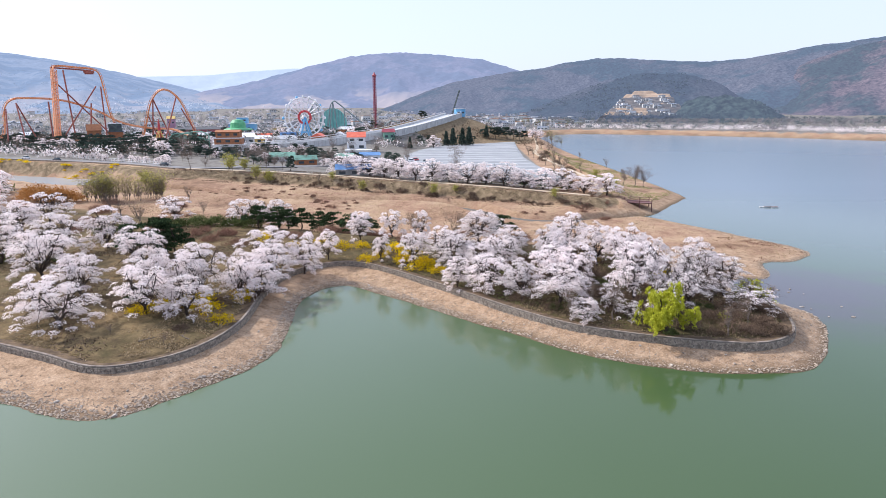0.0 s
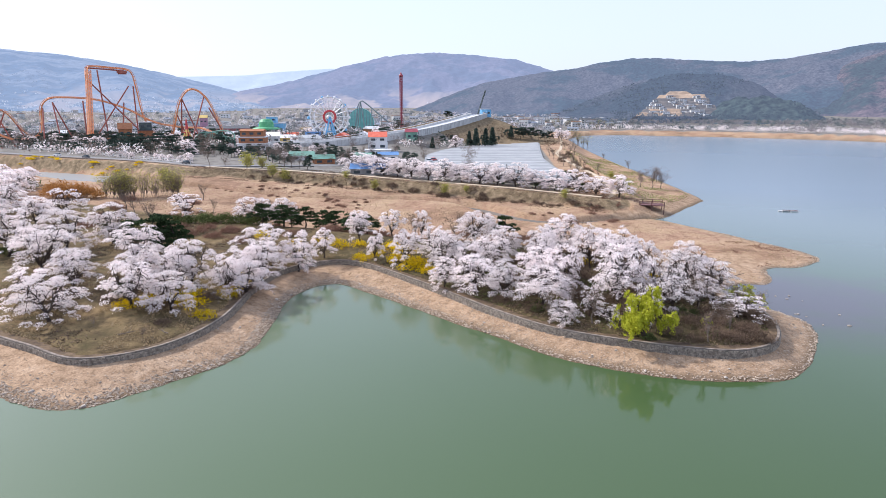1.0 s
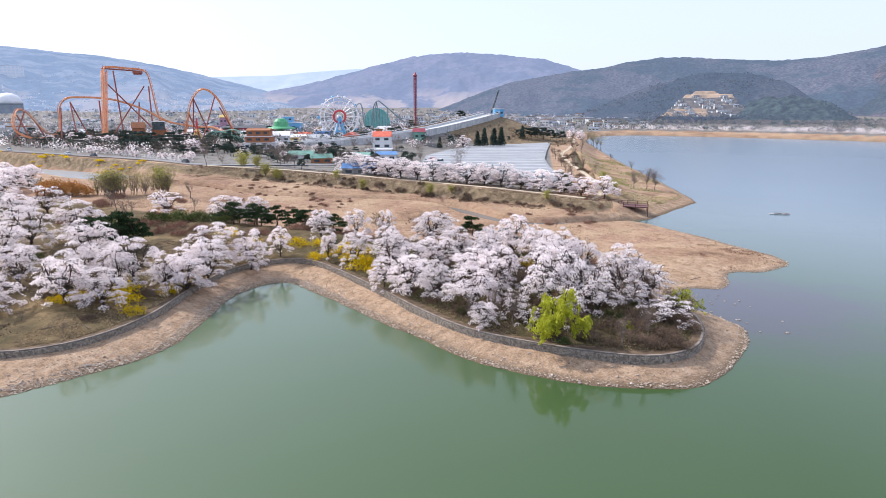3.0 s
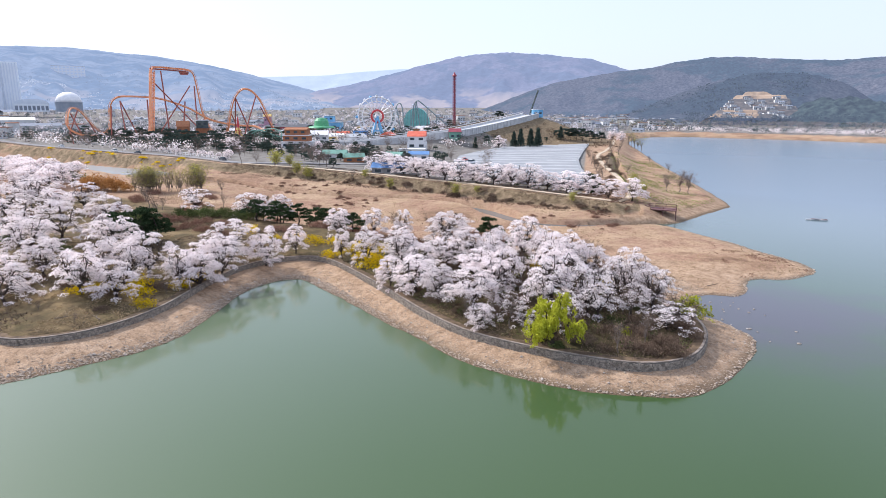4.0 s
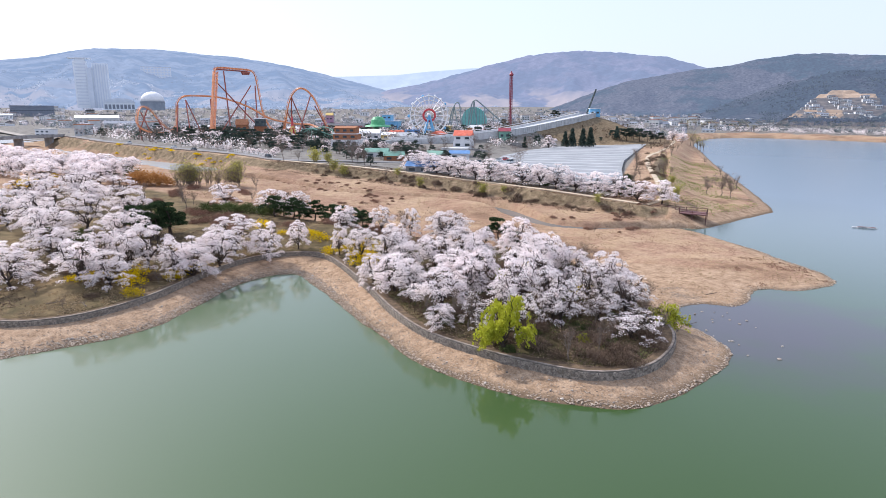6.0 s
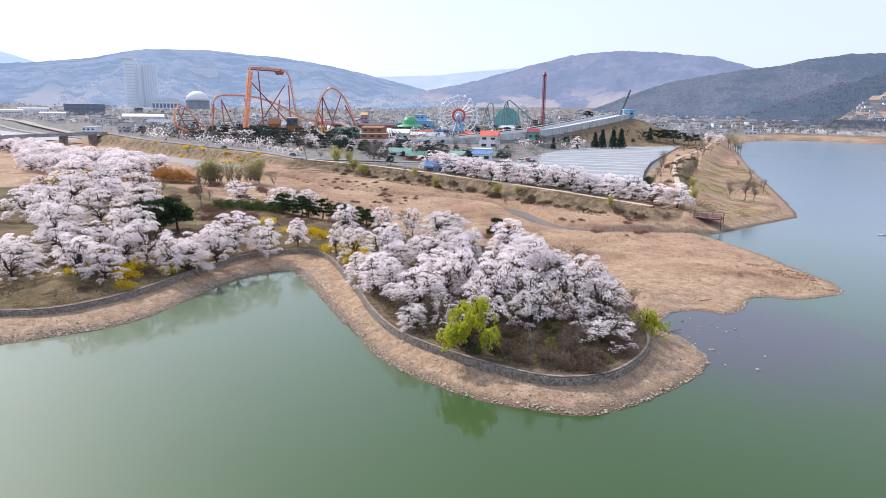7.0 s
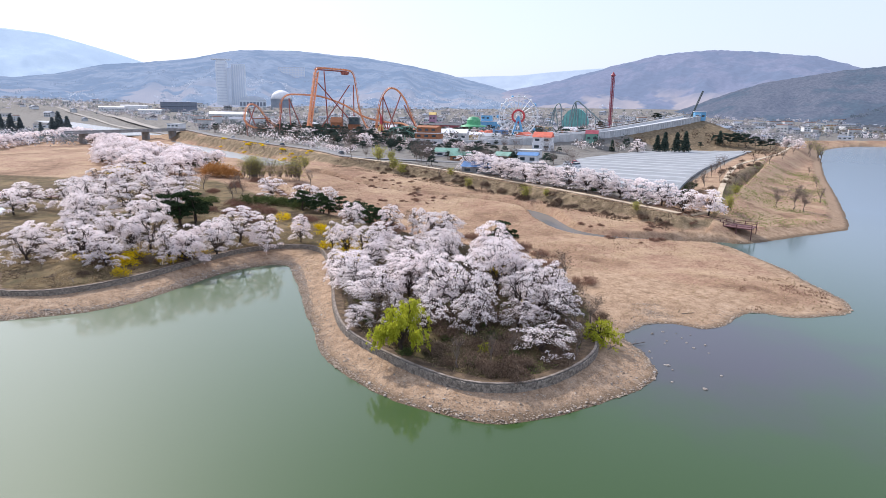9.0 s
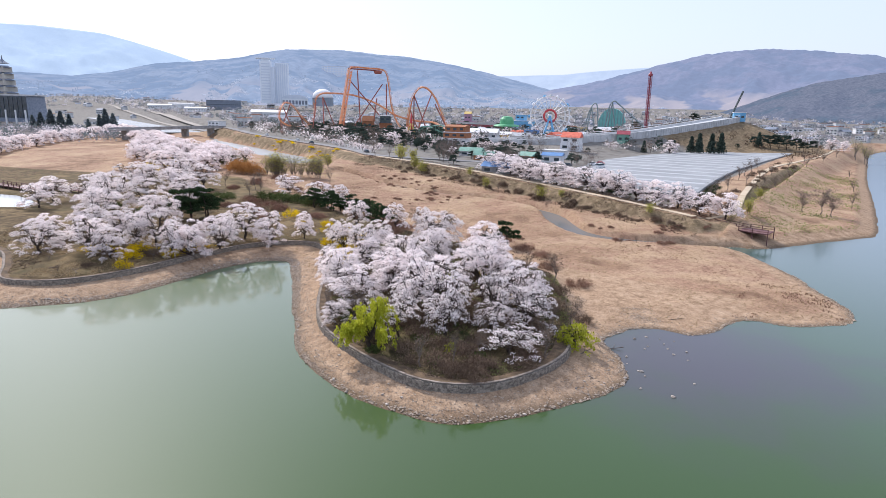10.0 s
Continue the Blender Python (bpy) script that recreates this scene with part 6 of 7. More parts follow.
def tier_house(name, label, x, y, rz, tiers, group=""):
    """Tiers of (width, depth, height, wall material, roof material or None, roof rise), one over the other, with windows."""
    t = thing(name, label, "building", group, x, y, 0, rz)
    z = float(ground_z([x], [y], False)[0][0]) - 0.5
    for wd, dp, h, wm, rm, rise in tiers:
        b = Mesh()
        b.box((0, 0, z + h / 2), (wd, dp, h))
        wall = part("wall", b, wm, t)
        k = max(2, int(wd / 4.5))
        for s in (-1, 1):
            for i in range(k):
                wn_ = Mesh()
                wn_.box((-wd / 2 + wd * (i + 0.5) / k, s * (dp / 2 + 0.02), z + h * 0.55), (wd / k * 0.5, 0.12, min(1.6, h * 0.4)))
                part("window", wn_, M_GLASS, wall)
        z += h
        if rm:
            r = Mesh()
            if rise > 0:
                r.gable((0, 0, z - 0.02), (wd + 1.0, dp + 1.2), 0, rise)
            else:
                r.box((0, 0, z + 0.25), (wd + 0.8, dp + 0.8, 0.5))
            part("roof", r, rm, t)
            z += 0.5 if rise <= 0 else rise * 0.15
    return t


tier_house("castle_house", "brown brick castle-like station house with gables", -258, 405, 30, [(22, 13, 6, M_BRICK, M_BRICK, 0), (8, 9, 6, M_BRICK, M_BRICK, 4)])
tier_house("clock_house", "dark towered ride station beside the coaster", -251, 418, 30, [(9, 8, 11, M_BRICK, M_DARK, 0), (8, 7, 5, M_STEEL, M_WHITE, 0)])
tier_house("tiered_house", "tiered brown brick house with white roof edges", -157, 380, 12, [(18, 13, 4.0, M_WHITE, M_WHITE, 0), (16, 11, 3.5, M_BRICK, M_WHITE, 0), (14, 10, 3.5, M_BRICK, M_BRICK, 1.2)])
tier_house("red_roof_house", "white house with a bright orange-red roof", -80, 392, 10, [(12, 10, 5, M_WHITE, None, 0), (11, 10, 3.5, M_WHITE, M_REDROOF, 3.2)])
tier_house("green_booth", "green and maroon ride booth beside the slope", -68, 452, 18, [(8, 6, 6.5, M_JADE, M_MAROON, 2.5)])
tier_house("blue_roof_shed", "low shed with a bright blue roof", -56, 262, 8, [(16, 8, 3.0, M_GREY, M_TARP, 2.0)])
tier_house("green_roof_house", "small house with a jade green roof", -88, 300, 25, [(10, 6.5, 2.8, M_BRICK, M_JADE, 2.0)], "green-roofed houses")
tier_house("green_roof_house", "long low house with a jade green roof", -103, 312, 15, [(12, 7, 2.8, M_WHITE, M_JADE, 2.0)], "green-roofed houses")
tier_house("green_roof_house", "small house with a green roof beside the trees", -72, 318, -10, [(9, 6.5, 2.8, M_BRICK, M_JADE, 2.0)], "green-roofed houses")
tier_house("white_hall", "white flat-roofed hall with a blue front", -147, 470, 22, [(34, 12, 5, M_WHITE, M_WHITE, 0), (12, 3, 3, M_TARP, None, 0)])
tier_house("white_hall", "white low workshop with pale roof", -70, 345, 10, [(14, 9, 4, M_WHITE, M_PALE, 0)])
tier_house("white_hall", "white house with a pale blue roof", -60, 322, 15, [(10, 8, 4, M_WHITE, M_TARP, 1.5)])
tier_house("ticket_hall", "white-roofed low entrance hall", -180, 450, 20, [(26, 14, 6, M_PALE, M_WHITE, 3)])
tier_house("purple_castle", "pink towered fun house, greyed for haze", -345, 690, 20, [(20, 14, 8, M_PINK, M_PINK, 0), (8, 8, 9, M_PINK, M_YELLOW, 3)])
tier_house("blue_hall", "light blue show hall", -245, 640, 10, [(26, 16, 12, M_BLUE, M_WHITE, 0), (10, 10, 6, M_BLUE, M_WHITE, 0)])
tier_house("dark_hall", "dark red-brown exhibition hall", -270, 600, 15, [(50, 22, 8, M_MAROON, M_DARK, 2)])
tier_house("tan_hall", "tan flat-roofed storage hall", -200, 660, 5, [(40, 18, 7, M_YELLOW, M_PATH, 0)])
for i, (x, y, rm) in enumerate([(-195, 430, M_WHITE), (-140, 440, M_PALE), (-120, 455, M_REDROOF), (-172, 470, M_WHITE), (-205, 480, M_DARK), (-110, 480, M_WHITE), (-185, 520, M_REDROOF), (-230, 520, M_WHITE), (-160, 560, M_PALE), (-255, 545, M_JADE), (-120, 560, M_WHITE), (-290, 520, M_WHITE), (-320, 480, M_PALE), (-370, 470, M_DARK), (-390, 520, M_WHITE), (-340, 560, M_DARK)]):
    tier_house("park_pavilion", "small park pavilion with a pitched roof", x, y, 15 + 40 * (i % 3), [(11 + i % 4 * 3, 8, 4 + i % 3, (M_WHITE, M_PALE, M_BRICK, M_YELLOW)[i % 4], rm, 2.4)], "park pavilions")

# ferris wheel
wheel = thing("ferris_wheel", "white ferris wheel with a red hub ring and blue legs", "ferris wheel", x=-136.5, y=479, z=31, rz=30)
RW = 15.0
for k, (r, q) in enumerate(((RW, 0.36), (RW * 0.78, 0.28))):
    for yy in (-1.3, 1.3):
        m = Mesh()
        a = np.linspace(0, 2 * math.pi, 49)
        m.tube(np.c_[r * np.cos(a), np.full(49, yy), r * np.sin(a)], q, 4)
        part("rim", m, M_WHITE, wheel)
ring = Mesh()
a = np.linspace(0, 2 * math.pi, 33)
ring.tube(np.c_[4.6 * np.cos(a), 0 * a - 1.5, 4.6 * np.sin(a)], 0.9, 6)
part("hub_ring", ring, M_RED, wheel, "red toothed hub ring")
hub = Mesh()
hub.tube([(0, -2.2, 0), (0, 2.2, 0)], 1.6, 12)
part("hub", hub, M_WHITE, wheel)
for i in range(20):
    w = 2 * math.pi * i / 20
    m = Mesh()
    for yy in (-1.3, 1.3):
        m.tube([(3.5 * math.cos(w), yy, 3.5 * math.sin(w)), (RW * math.cos(w), yy, RW * math.sin(w))], 0.28, 3)
    part("spoke", m, M_WHITE, wheel)
    gnd = Mesh()
    gnd.lathe((RW * 1.06 * math.cos(w), 0, RW * 1.06 * math.sin(w) - 1.6), [(0.5, 0), (1.1, 0.3), (1.15, 1.3), (0.7, 2.0), (0.15, 2.3)], 8)
    part("gondola", gnd, (M_WHITE, M_PALE, M_BLUE, M_WHITE)[i % 4], wheel)
legs(wheel, M_BLUE, [((0, -2.4, 0), (-5.5, -4, -19)), ((0, -2.4, 0), (5.5, -4, -19)), ((0, 2.4, 0), (-5.5, 4, -19)), ((0, 2.4, 0), (5.5, 4, -19))], 0.75, "leg")
m = Mesh()
m.box((0, -3, -11), (7, 1, 1.2))
m.box((0, -3, -18), (14, 10, 2))
part("base", m, M_BLUE, wheel)

# drop tower
tower = thing("drop_tower", "tall slim red and maroon lattice drop tower", "drop tower", x=-104, y=620)
m = Mesh()
truss(m, (0, 0, 10), (0, 0, 69), 2.2, 24, 0.16)
part("mast", m, M_TOWER, tower)
m = Mesh()
m.box((0, 0, 40), (1.1, 1.1, 60))
part("shaft", m, M_MAROON, tower)
m = Mesh()
m.lathe((0, 0, 68.5), [(2.0, 0), (2.2, 1.0), (1.2, 2.2), (0.3, 4.0)], 10)
part("cap", m, M_MAROON, tower)

# teal ride with grey inverted track
teal = thing("inverted_coaster", "grey looping coaster in front of a teal round screen", "roller coaster", x=-162, y=690)
m = Mesh()
a = np.linspace(0, math.pi, 17)
pts_ = [(15 * math.cos(q), 0, 22 + 17 * math.sin(q)) for q in a] + [(-15, 0, 8), (15, 0, 8)]
pts_ = [p for p in pts_]
k = len(pts_)
m.add([(x, -1, z) for x, _, z in pts_] + [(x, 1, z) for x, _, z in pts_], [tuple(range(k)), tuple(range(k, 2 * k))[::-1]] + [(i, i + k, (i + 1) % k + k, (i + 1) % k) for i in range(k)])
part("screen", m, M_TEAL, teal)
for i in range(9):
    m = Mesh()
    x = -13 + 3.25 * i
    m.box((x, -1.2, 8 + (14 + math.sqrt(max(0, 225 - x * x)) * 1.1) / 2), (0.4, 0.3, 14 + math.sqrt(max(0, 225 - x * x)) * 1.1))
    part("rib", m, M_LIGHTSTEEL, teal)
tr2 = curve([(-34, -6, 12), (-28, -6, 20), (-24, -5, 36), (-19, -5, 44), (-15, -6, 40), (-13, -7, 24), (-10, -9, 14), (-4, -10, 20), (-1, -9, 40), (3, -8, 46.5), (8, -8, 44), (20, -6, 34), (34, -3, 22), (44, 0, 14), (52, -4, 14), (60, -8, 22), (67, -9, 25), (76, -8, 21), (86, -4, 13), (98, 0, 17), (108, 4, 22), (120, 8, 18)], 2.0)
m = Mesh()
m.tube(tr2, 0.7, 5)
part("track", m, M_LIGHTSTEEL, teal)
legs(teal, M_LIGHTSTEEL, [((-22, -5, 40), (-27, -4, 8)), ((-22, -5, 40), (-16, -4, 8)), ((2, -8, 46), (-4, -6, 8)), ((2, -8, 46), (7, -6, 8)), ((14, -7, 38), (14, -7, 8)), ((24, -5, 30), (24, -5, 8)), ((64, -9, 24), (62, -9, 8)), ((106, 4, 21), (106, 4, 8))], 0.6)

# green hat ride, star ride, tented stalls
hat = thing("green_hat_ride", "bright green hat-shaped ride roof", "ride", x=-222, y=566, z=12)
m = Mesh()
m.lathe((0, 0, 0), [(5, 0), (5, 7), (13, 7.4), (12, 8.6), (7, 9.6), (6.5, 14), (4.5, 16.5), (1, 17)], 18)
part("roof", m, M_GREEN, hat)
star = thing("star_ride", "red flower-shaped tower ride with yellow legs", "ride", x=-210, y=398, z=12)
m = Mesh()
m.lathe((0, 0, 0), [(1.5, 0), (1.0, 12), (0.6, 17), (0.2, 19)], 8)
part("mast", m, M_RED, star)
m = Mesh()
for i in range(6):
    w = i * math.pi / 3
    m.tube([(0, 0, 9), (2.6 * math.cos(w), 2.6 * math.sin(w), 10)], 0.7, 5, 0.2)
part("flower", m, M_RED, star)
legs(star, M_YELLOW, [((0, 0, 13), (5 * math.cos(w), 5 * math.sin(w), 0)) for w in np.arange(5) * 1.2566], 0.5, "leg")
frame_r = thing("green_frame_ride", "green steel frame of a small family coaster", "ride", x=-190, y=396, z=12)
tr3 = curve([(-14, 0, 4), (-12, 3, 9), (-4, 6, 10), (5, 5, 11), (12, 2, 9), (14, -3, 6), (8, -6, 8), (0, -5, 10), (-8, -4, 7), (-14, 0, 4)], 1.2)
m = Mesh()
m.tube(tr3, 0.4, 5)
part("track", m, M_JADE, frame_r)
for i in range(0, len(tr3), 3):
    m = Mesh()
    x, y, z = tr3[i]
    m.tube([(x, y, z), (x, y, -0.5)], 0.22, 4)
    m.tube([(x, y, z * 0.5), tr3[(i + 3) % len(tr3)] * np.array([1, 1, 0.9])], 0.16, 3)
    part("support", m, M_JADE, frame_r)

# long sledge slope up the mound
slope = thing("sledge_slope", "long pale concrete sledge slope with ribbed side walls", "slide")
SL = curve(SLEDGE, 2.5)
d = np.gradient(SL[:, :2], axis=0)
d /= np.linalg.norm(d, axis=1)[:, None]
side = np.c_[-d[:, 1], d[:, 0]]
n = len(SL)
for nm, lo, hi, up, dn, mt in (("bed", -7, 7, 0.0, -5, M_PALE), ("side_wall", -8.2, -7, 1.6, -5, M_PALE), ("side_wall", 7, 8.2, 1.6, -5, M_PALE)):
    a, b = SL[:, :2] + side * lo, SL[:, :2] + side * hi
    m = Mesh()
    m.add(np.concatenate([np.c_[a, SL[:, 2] + up], np.c_[b, SL[:, 2] + up], np.c_[a, np.maximum(SL[:, 2] + dn, 8)], np.c_[b, np.maximum(SL[:, 2] + dn, 8)]]),
          [q for i in range(n - 1) for q in ((i, i + 1, n + i + 1, n + i), (i, 2 * n + i, 2 * n + i + 1, i + 1), (n + i, n + i + 1, 3 * n + i + 1, 3 * n + i))] + [(0, n, 3 * n, 2 * n), (n - 1, 3 * n - 1, 4 * n - 1, 2 * n - 1)])
    part(nm, m, mt, slope)
for i in range(0, n, 1):
    m = Mesh()
    p = SL[i, :2] - side[i] * 8.35
    m.box((p[0], p[1], SL[i, 2] - 0.6), (0.35, 0.35, 4.2))
    part("rib", m, M_PALE, slope)
for s in (-8.2, 8.2):
    m = Mesh()
    m.tube(np.c_[SL[:, :2] + side * s, SL[:, 2] + 2.8], 0.14, 4)
    part("handrail", m, M_WHITE, slope)
tier_house("slope_house", "dark-fronted low station at the slope foot", -168, 398, 25, [(12, 15, 5, M_WHITE, M_WHITE, 0)])
tier_house("blue_stand", "striped blue and white stand on the mound top", -20, 590, 20, [(9, 6, 7, M_BLUE, M_WHITE, 0)])
crane = thing("crane_boom", "dark crane boom leaning above the mound", "crane", x=-28, y=594)
m = Mesh()
truss(m, (0, 0, 30), (7.5, 4, 54), 0.9, 12, 0.12)
m.box((0, 0, 29.5), (5, 3, 3))
part("boom", m, M_STEEL, crane)

# ---- bridge, hotel, pagoda hall ----
bridge = thing("road_bridge", "grey concrete road bridge over the river", "bridge")
m = Mesh()
dx, dy = -16.0, 102.0
ang = math.atan2(dy, dx)
m.box((-411, 331, 13.4), (math.hypot(dx, dy) + 6, 10, 0.9), ang)
part("deck", m, M_GREY, bridge)
for q in (-0.42, -0.14, 0.14, 0.42):
    m = Mesh()
    m.box((-411 + dx * q, 331 + dy * q, 9.3), (1.8, 7, 7.4), ang)
    part("pier", m, M_GREY, bridge)
for s in (-4.8, 4.8):
    m = Mesh()
    m.box((-411 - math.sin(ang) * s, 331 + math.cos(ang) * s, 14.5), (math.hypot(dx, dy) + 6, 0.3, 1.2), ang)
    part("parapet", m, M_GREY, bridge)


def block(name, label, x, y, z, rz, wd, dp, h, wm, cols, floors, group="", roof=None, glass=None):
    t = thing(name, label, "building", group, x, y, z, rz)
    b = Mesh()
    b.box((0, 0, h / 2), (wd, dp, h))
    wall = part("wall", b, wm, t)
    for f in range(floors):
        for c in range(cols):
            wm_ = Mesh()
            wm_.box((-wd / 2 + wd * (c + 0.5) / cols, -dp / 2 - 0.03, h * (f + 0.55) / floors), (wd / cols * 0.6, 0.3, h / floors * 0.5))
            part("window", wm_, glass or M_GLASS, wall)
    r = Mesh()
    r.box((0, 0, h + 0.6), (wd + 1, dp + 1, 1.2))
    part("roof", r, roof or M_PALE, t)
    return t


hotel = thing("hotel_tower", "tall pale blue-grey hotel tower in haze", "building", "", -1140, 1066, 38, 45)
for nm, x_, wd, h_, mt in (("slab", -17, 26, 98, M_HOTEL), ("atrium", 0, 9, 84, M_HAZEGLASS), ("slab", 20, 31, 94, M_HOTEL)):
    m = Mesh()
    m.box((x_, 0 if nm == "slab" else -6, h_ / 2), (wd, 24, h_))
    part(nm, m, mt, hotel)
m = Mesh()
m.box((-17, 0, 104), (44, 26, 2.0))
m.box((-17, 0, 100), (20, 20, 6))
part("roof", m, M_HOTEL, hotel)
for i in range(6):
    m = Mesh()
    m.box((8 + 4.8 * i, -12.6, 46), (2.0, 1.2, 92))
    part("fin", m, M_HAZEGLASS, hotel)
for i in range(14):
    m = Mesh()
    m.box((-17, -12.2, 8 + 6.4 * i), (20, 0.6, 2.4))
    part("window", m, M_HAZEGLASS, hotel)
dome = thing("domed_hall", "round dark drum with a large white dome", "building", "", -1003, 1082, 34, 42)
m = Mesh()
m.lathe((8, 0, 0), [(24, 0), (24, 17), (25, 17.2), (25, 18.5)], 28)
part("wall", m, mat("blue_grey_drum_wall", (0.24, 0.28, 0.33), (0.30, 0.34, 0.39), 8, 0.8, fine=0.08), dome)
m = Mesh()
m.lathe((8, 0, 18.4), [(23, 0), (23.2, 4), (21, 10), (16, 15.5), (8, 19.5), (0.5, 20.6)], 28)
part("dome", m, M_WHITE, dome, "large smooth white dome", True)
arch = thing("arched_hall", "long pale hall with a curved green-grey roof", "building", "", -1062, 1062, 34, 45)
m = Mesh()
m.box((0, 0, 8), (58, 30, 16))
part("wall", m, M_HOTEL, arch)
m = Mesh()
k_ = 13
ends_ = [(29.5 * math.cos(q), 15.5 + 9.0 * math.sin(q)) for q in np.linspace(math.pi, 0, k_)]
m.add([(x_, -16, z_) for x_, z_ in ends_] + [(x_, 16, z_) for x_, z_ in ends_], [tuple(range(k_)), tuple(range(2 * k_ - 1, k_ - 1, -1))] + [(i, i + k_, i + 1 + k_, i + 1) for i in range(k_ - 1)] + [(k_ - 1, 2 * k_ - 1, k_, 0)])
part("roof", m, M_HAZEGLASS, arch)
for i in range(8):
    m = Mesh()
    m.box((-25.5 + 7.3 * i, -15.1, 7), (5, 0.4, 9))
    part("window", m, M_SLATE, arch)
# storeys and eaves in colours paled for haze
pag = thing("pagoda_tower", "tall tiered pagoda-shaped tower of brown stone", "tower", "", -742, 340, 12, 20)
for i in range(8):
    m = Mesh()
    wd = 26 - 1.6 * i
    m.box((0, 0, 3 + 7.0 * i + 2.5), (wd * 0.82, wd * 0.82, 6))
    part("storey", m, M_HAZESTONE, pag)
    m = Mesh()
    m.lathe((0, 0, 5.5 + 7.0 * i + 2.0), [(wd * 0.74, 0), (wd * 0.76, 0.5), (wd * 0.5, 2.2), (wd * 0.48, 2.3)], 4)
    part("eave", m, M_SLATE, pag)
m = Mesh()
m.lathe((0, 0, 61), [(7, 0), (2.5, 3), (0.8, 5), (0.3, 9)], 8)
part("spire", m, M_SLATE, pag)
gl = thing("glass_hall", "dark glass-fronted hall with slanted walls and white columns", "building", "", -672, 312, 6, 32)
m = Mesh()
m.box((0, 0, 19), (66, 30, 26), 0, 0.96)
part("wall", m, M_SLATE, gl)
m = Mesh()
m.box((0, 0, 32.6), (67, 31, 1.4))
part("roof", m, M_PALE, gl)
for i in range(7):
    m = Mesh()
    m.box((-31 + 10.3 * i, -15.8, 9), (1.4, 1.4, 18))
    part("column", m, M_WHITE, gl)
for i in range(14):
    m = Mesh()
    m.box((-30.5 + 4.7 * i, -15.25, 20.5), (4.0, 0.5, 21))
    part("window", m, M_GLASS, gl)

tier_house("market_hall", "long grey hall with a broad white roof", -765, 734, 48, [(58, 26, 10, M_PALE, M_WHITE, 4)], "halls on the plain")
tier_house("market_hall", "pale hall with a light blue roof", -580, 603, 45, [(40, 18, 7, M_PALE, M_SLATE, 3)], "halls on the plain")
tier_house("market_hall", "large dark grey exhibition hall", -1131, 916, 50, [(72, 30, 20, M_SLATE, M_DARK, 0)], "halls on the plain")
tier_house("market_hall", "low white hall beside the levee", -1175, 790, 55, [(46, 18, 9, M_WHITE, M_WHITE, 2)], "halls on the plain")
tier_house("market_hall", "low white hall with a pale roof", -1190, 850, 50, [(52, 18, 11, M_WHITE, M_PALE, 2)], "halls on the plain")
tier_house("market_hall", "small white hall near the river", -1045, 786, 50, [(40, 16, 8, M_WHITE, M_WHITE, 2)], "halls on the plain")
ribbon("path_levee", [(-1500, 905), (-1050, 700), (-760, 560), (-536, 456)], 7.0, M_LEVEE, "pale sandy levee road beside the river", "path", 0.6)
ribbon("path_towpath", [(-1400, 800), (-1000, 640), (-700, 506), (-520, 424)], 4.0, M_LEVEE, "narrow pale track along the river bed", "path", 0.6)
slope_ = SLOPES["backdrop_town_hill"].reshape(-1, 3)
hx, hy = 30 + 2700 * math.sin(radians(-43.2)), 5 + 2700 * math.cos(radians(-43.2))
hz = float(slope_[np.argmin(np.hypot(slope_[:, 0] - hx, slope_[:, 1] - hy)), 2])
block("hillside_hotel", "long white hotel on the hazy slope", hx, hy, hz - 8, 40, 105, 26, 40, M_WHITE, 9, 4, glass=M_HAZEGLASS)


def vehicle(name, label, x, y, z, rz, paint, long, wide_, high, cab):
    """A parked car or van: body, glazed cabin, four wheels."""
    t = thing(name, label, "vehicle", "parked vehicles", x, y, z, rz)
    b = Mesh()
    b.box((0, 0, 0.35 + 0.25 * high), (long, wide_, 0.5 * high), 0, 0.97)
    part("body", b, paint, t)
    c = Mesh()
    c.box((-0.06 * long, 0, 0.35 + 0.74 * high), (long * cab, wide_ * 0.92, 0.5 * high), 0, 0.86)
    part("cabin", c, M_GLASS, t)
    r = Mesh()
    r.box((-0.06 * long, 0, 0.35 + 1.0 * high), (long * cab * 0.84, wide_ * 0.80, 0.08))
    part("roof", r, paint, t)
    for sx_, sy_ in ((-1, -1), (-1, 1), (1, -1), (1, 1)):
        w_ = Mesh()
        w_.tube([(sx_ * long * 0.32, sy_ * wide_ * 0.5, 0.33), (sx_ * long * 0.32, sy_ * wide_ * 0.38, 0.33)], 0.33, 10)
        part("wheel", w_, M_DARK, t)
    return t


vehicle("van", "white panel van parked on the pale lot", -29.2, 307.9, 9.25, 75, M_WHITE, 5.2, 2.0, 1.9, 0.8)
for x, y, rz, pt in ((-21.4, 274.2, 20, M_DARK), (-44.0, 304, 60, M_DARK), (-38, 320, 70, M_WHITE), (-36.5, 327, 70, M_RED), (-216.1, 303.5, 156, M_DARK), (-240, 314, 156, M_WHITE), (-147.5, 277.5, 150, M_DARK), (-300, 338.5, 155, M_WHITE)):
    z = 9.25 if x > -50 else gz(x, y) + 0.3
    vehicle("car", "white parked car on grey asphalt" if pt is M_WHITE else ("red parked car on the pale lot" if pt is M_RED else "dark parked car on pale asphalt"), x, y, z, rz, pt, 4.4, 1.8, 1.25, 0.55)

# ---- town ----
rt = np.random.default_rng(21)
VILLA = [(M_WHITE, M_DARK), (M_PALE, M_DARK), (M_WHITE, M_PALE), (M_PALE, M_BRICK), (M_WHITE, M_SLATE), (M_PALE, M_SLATE)]


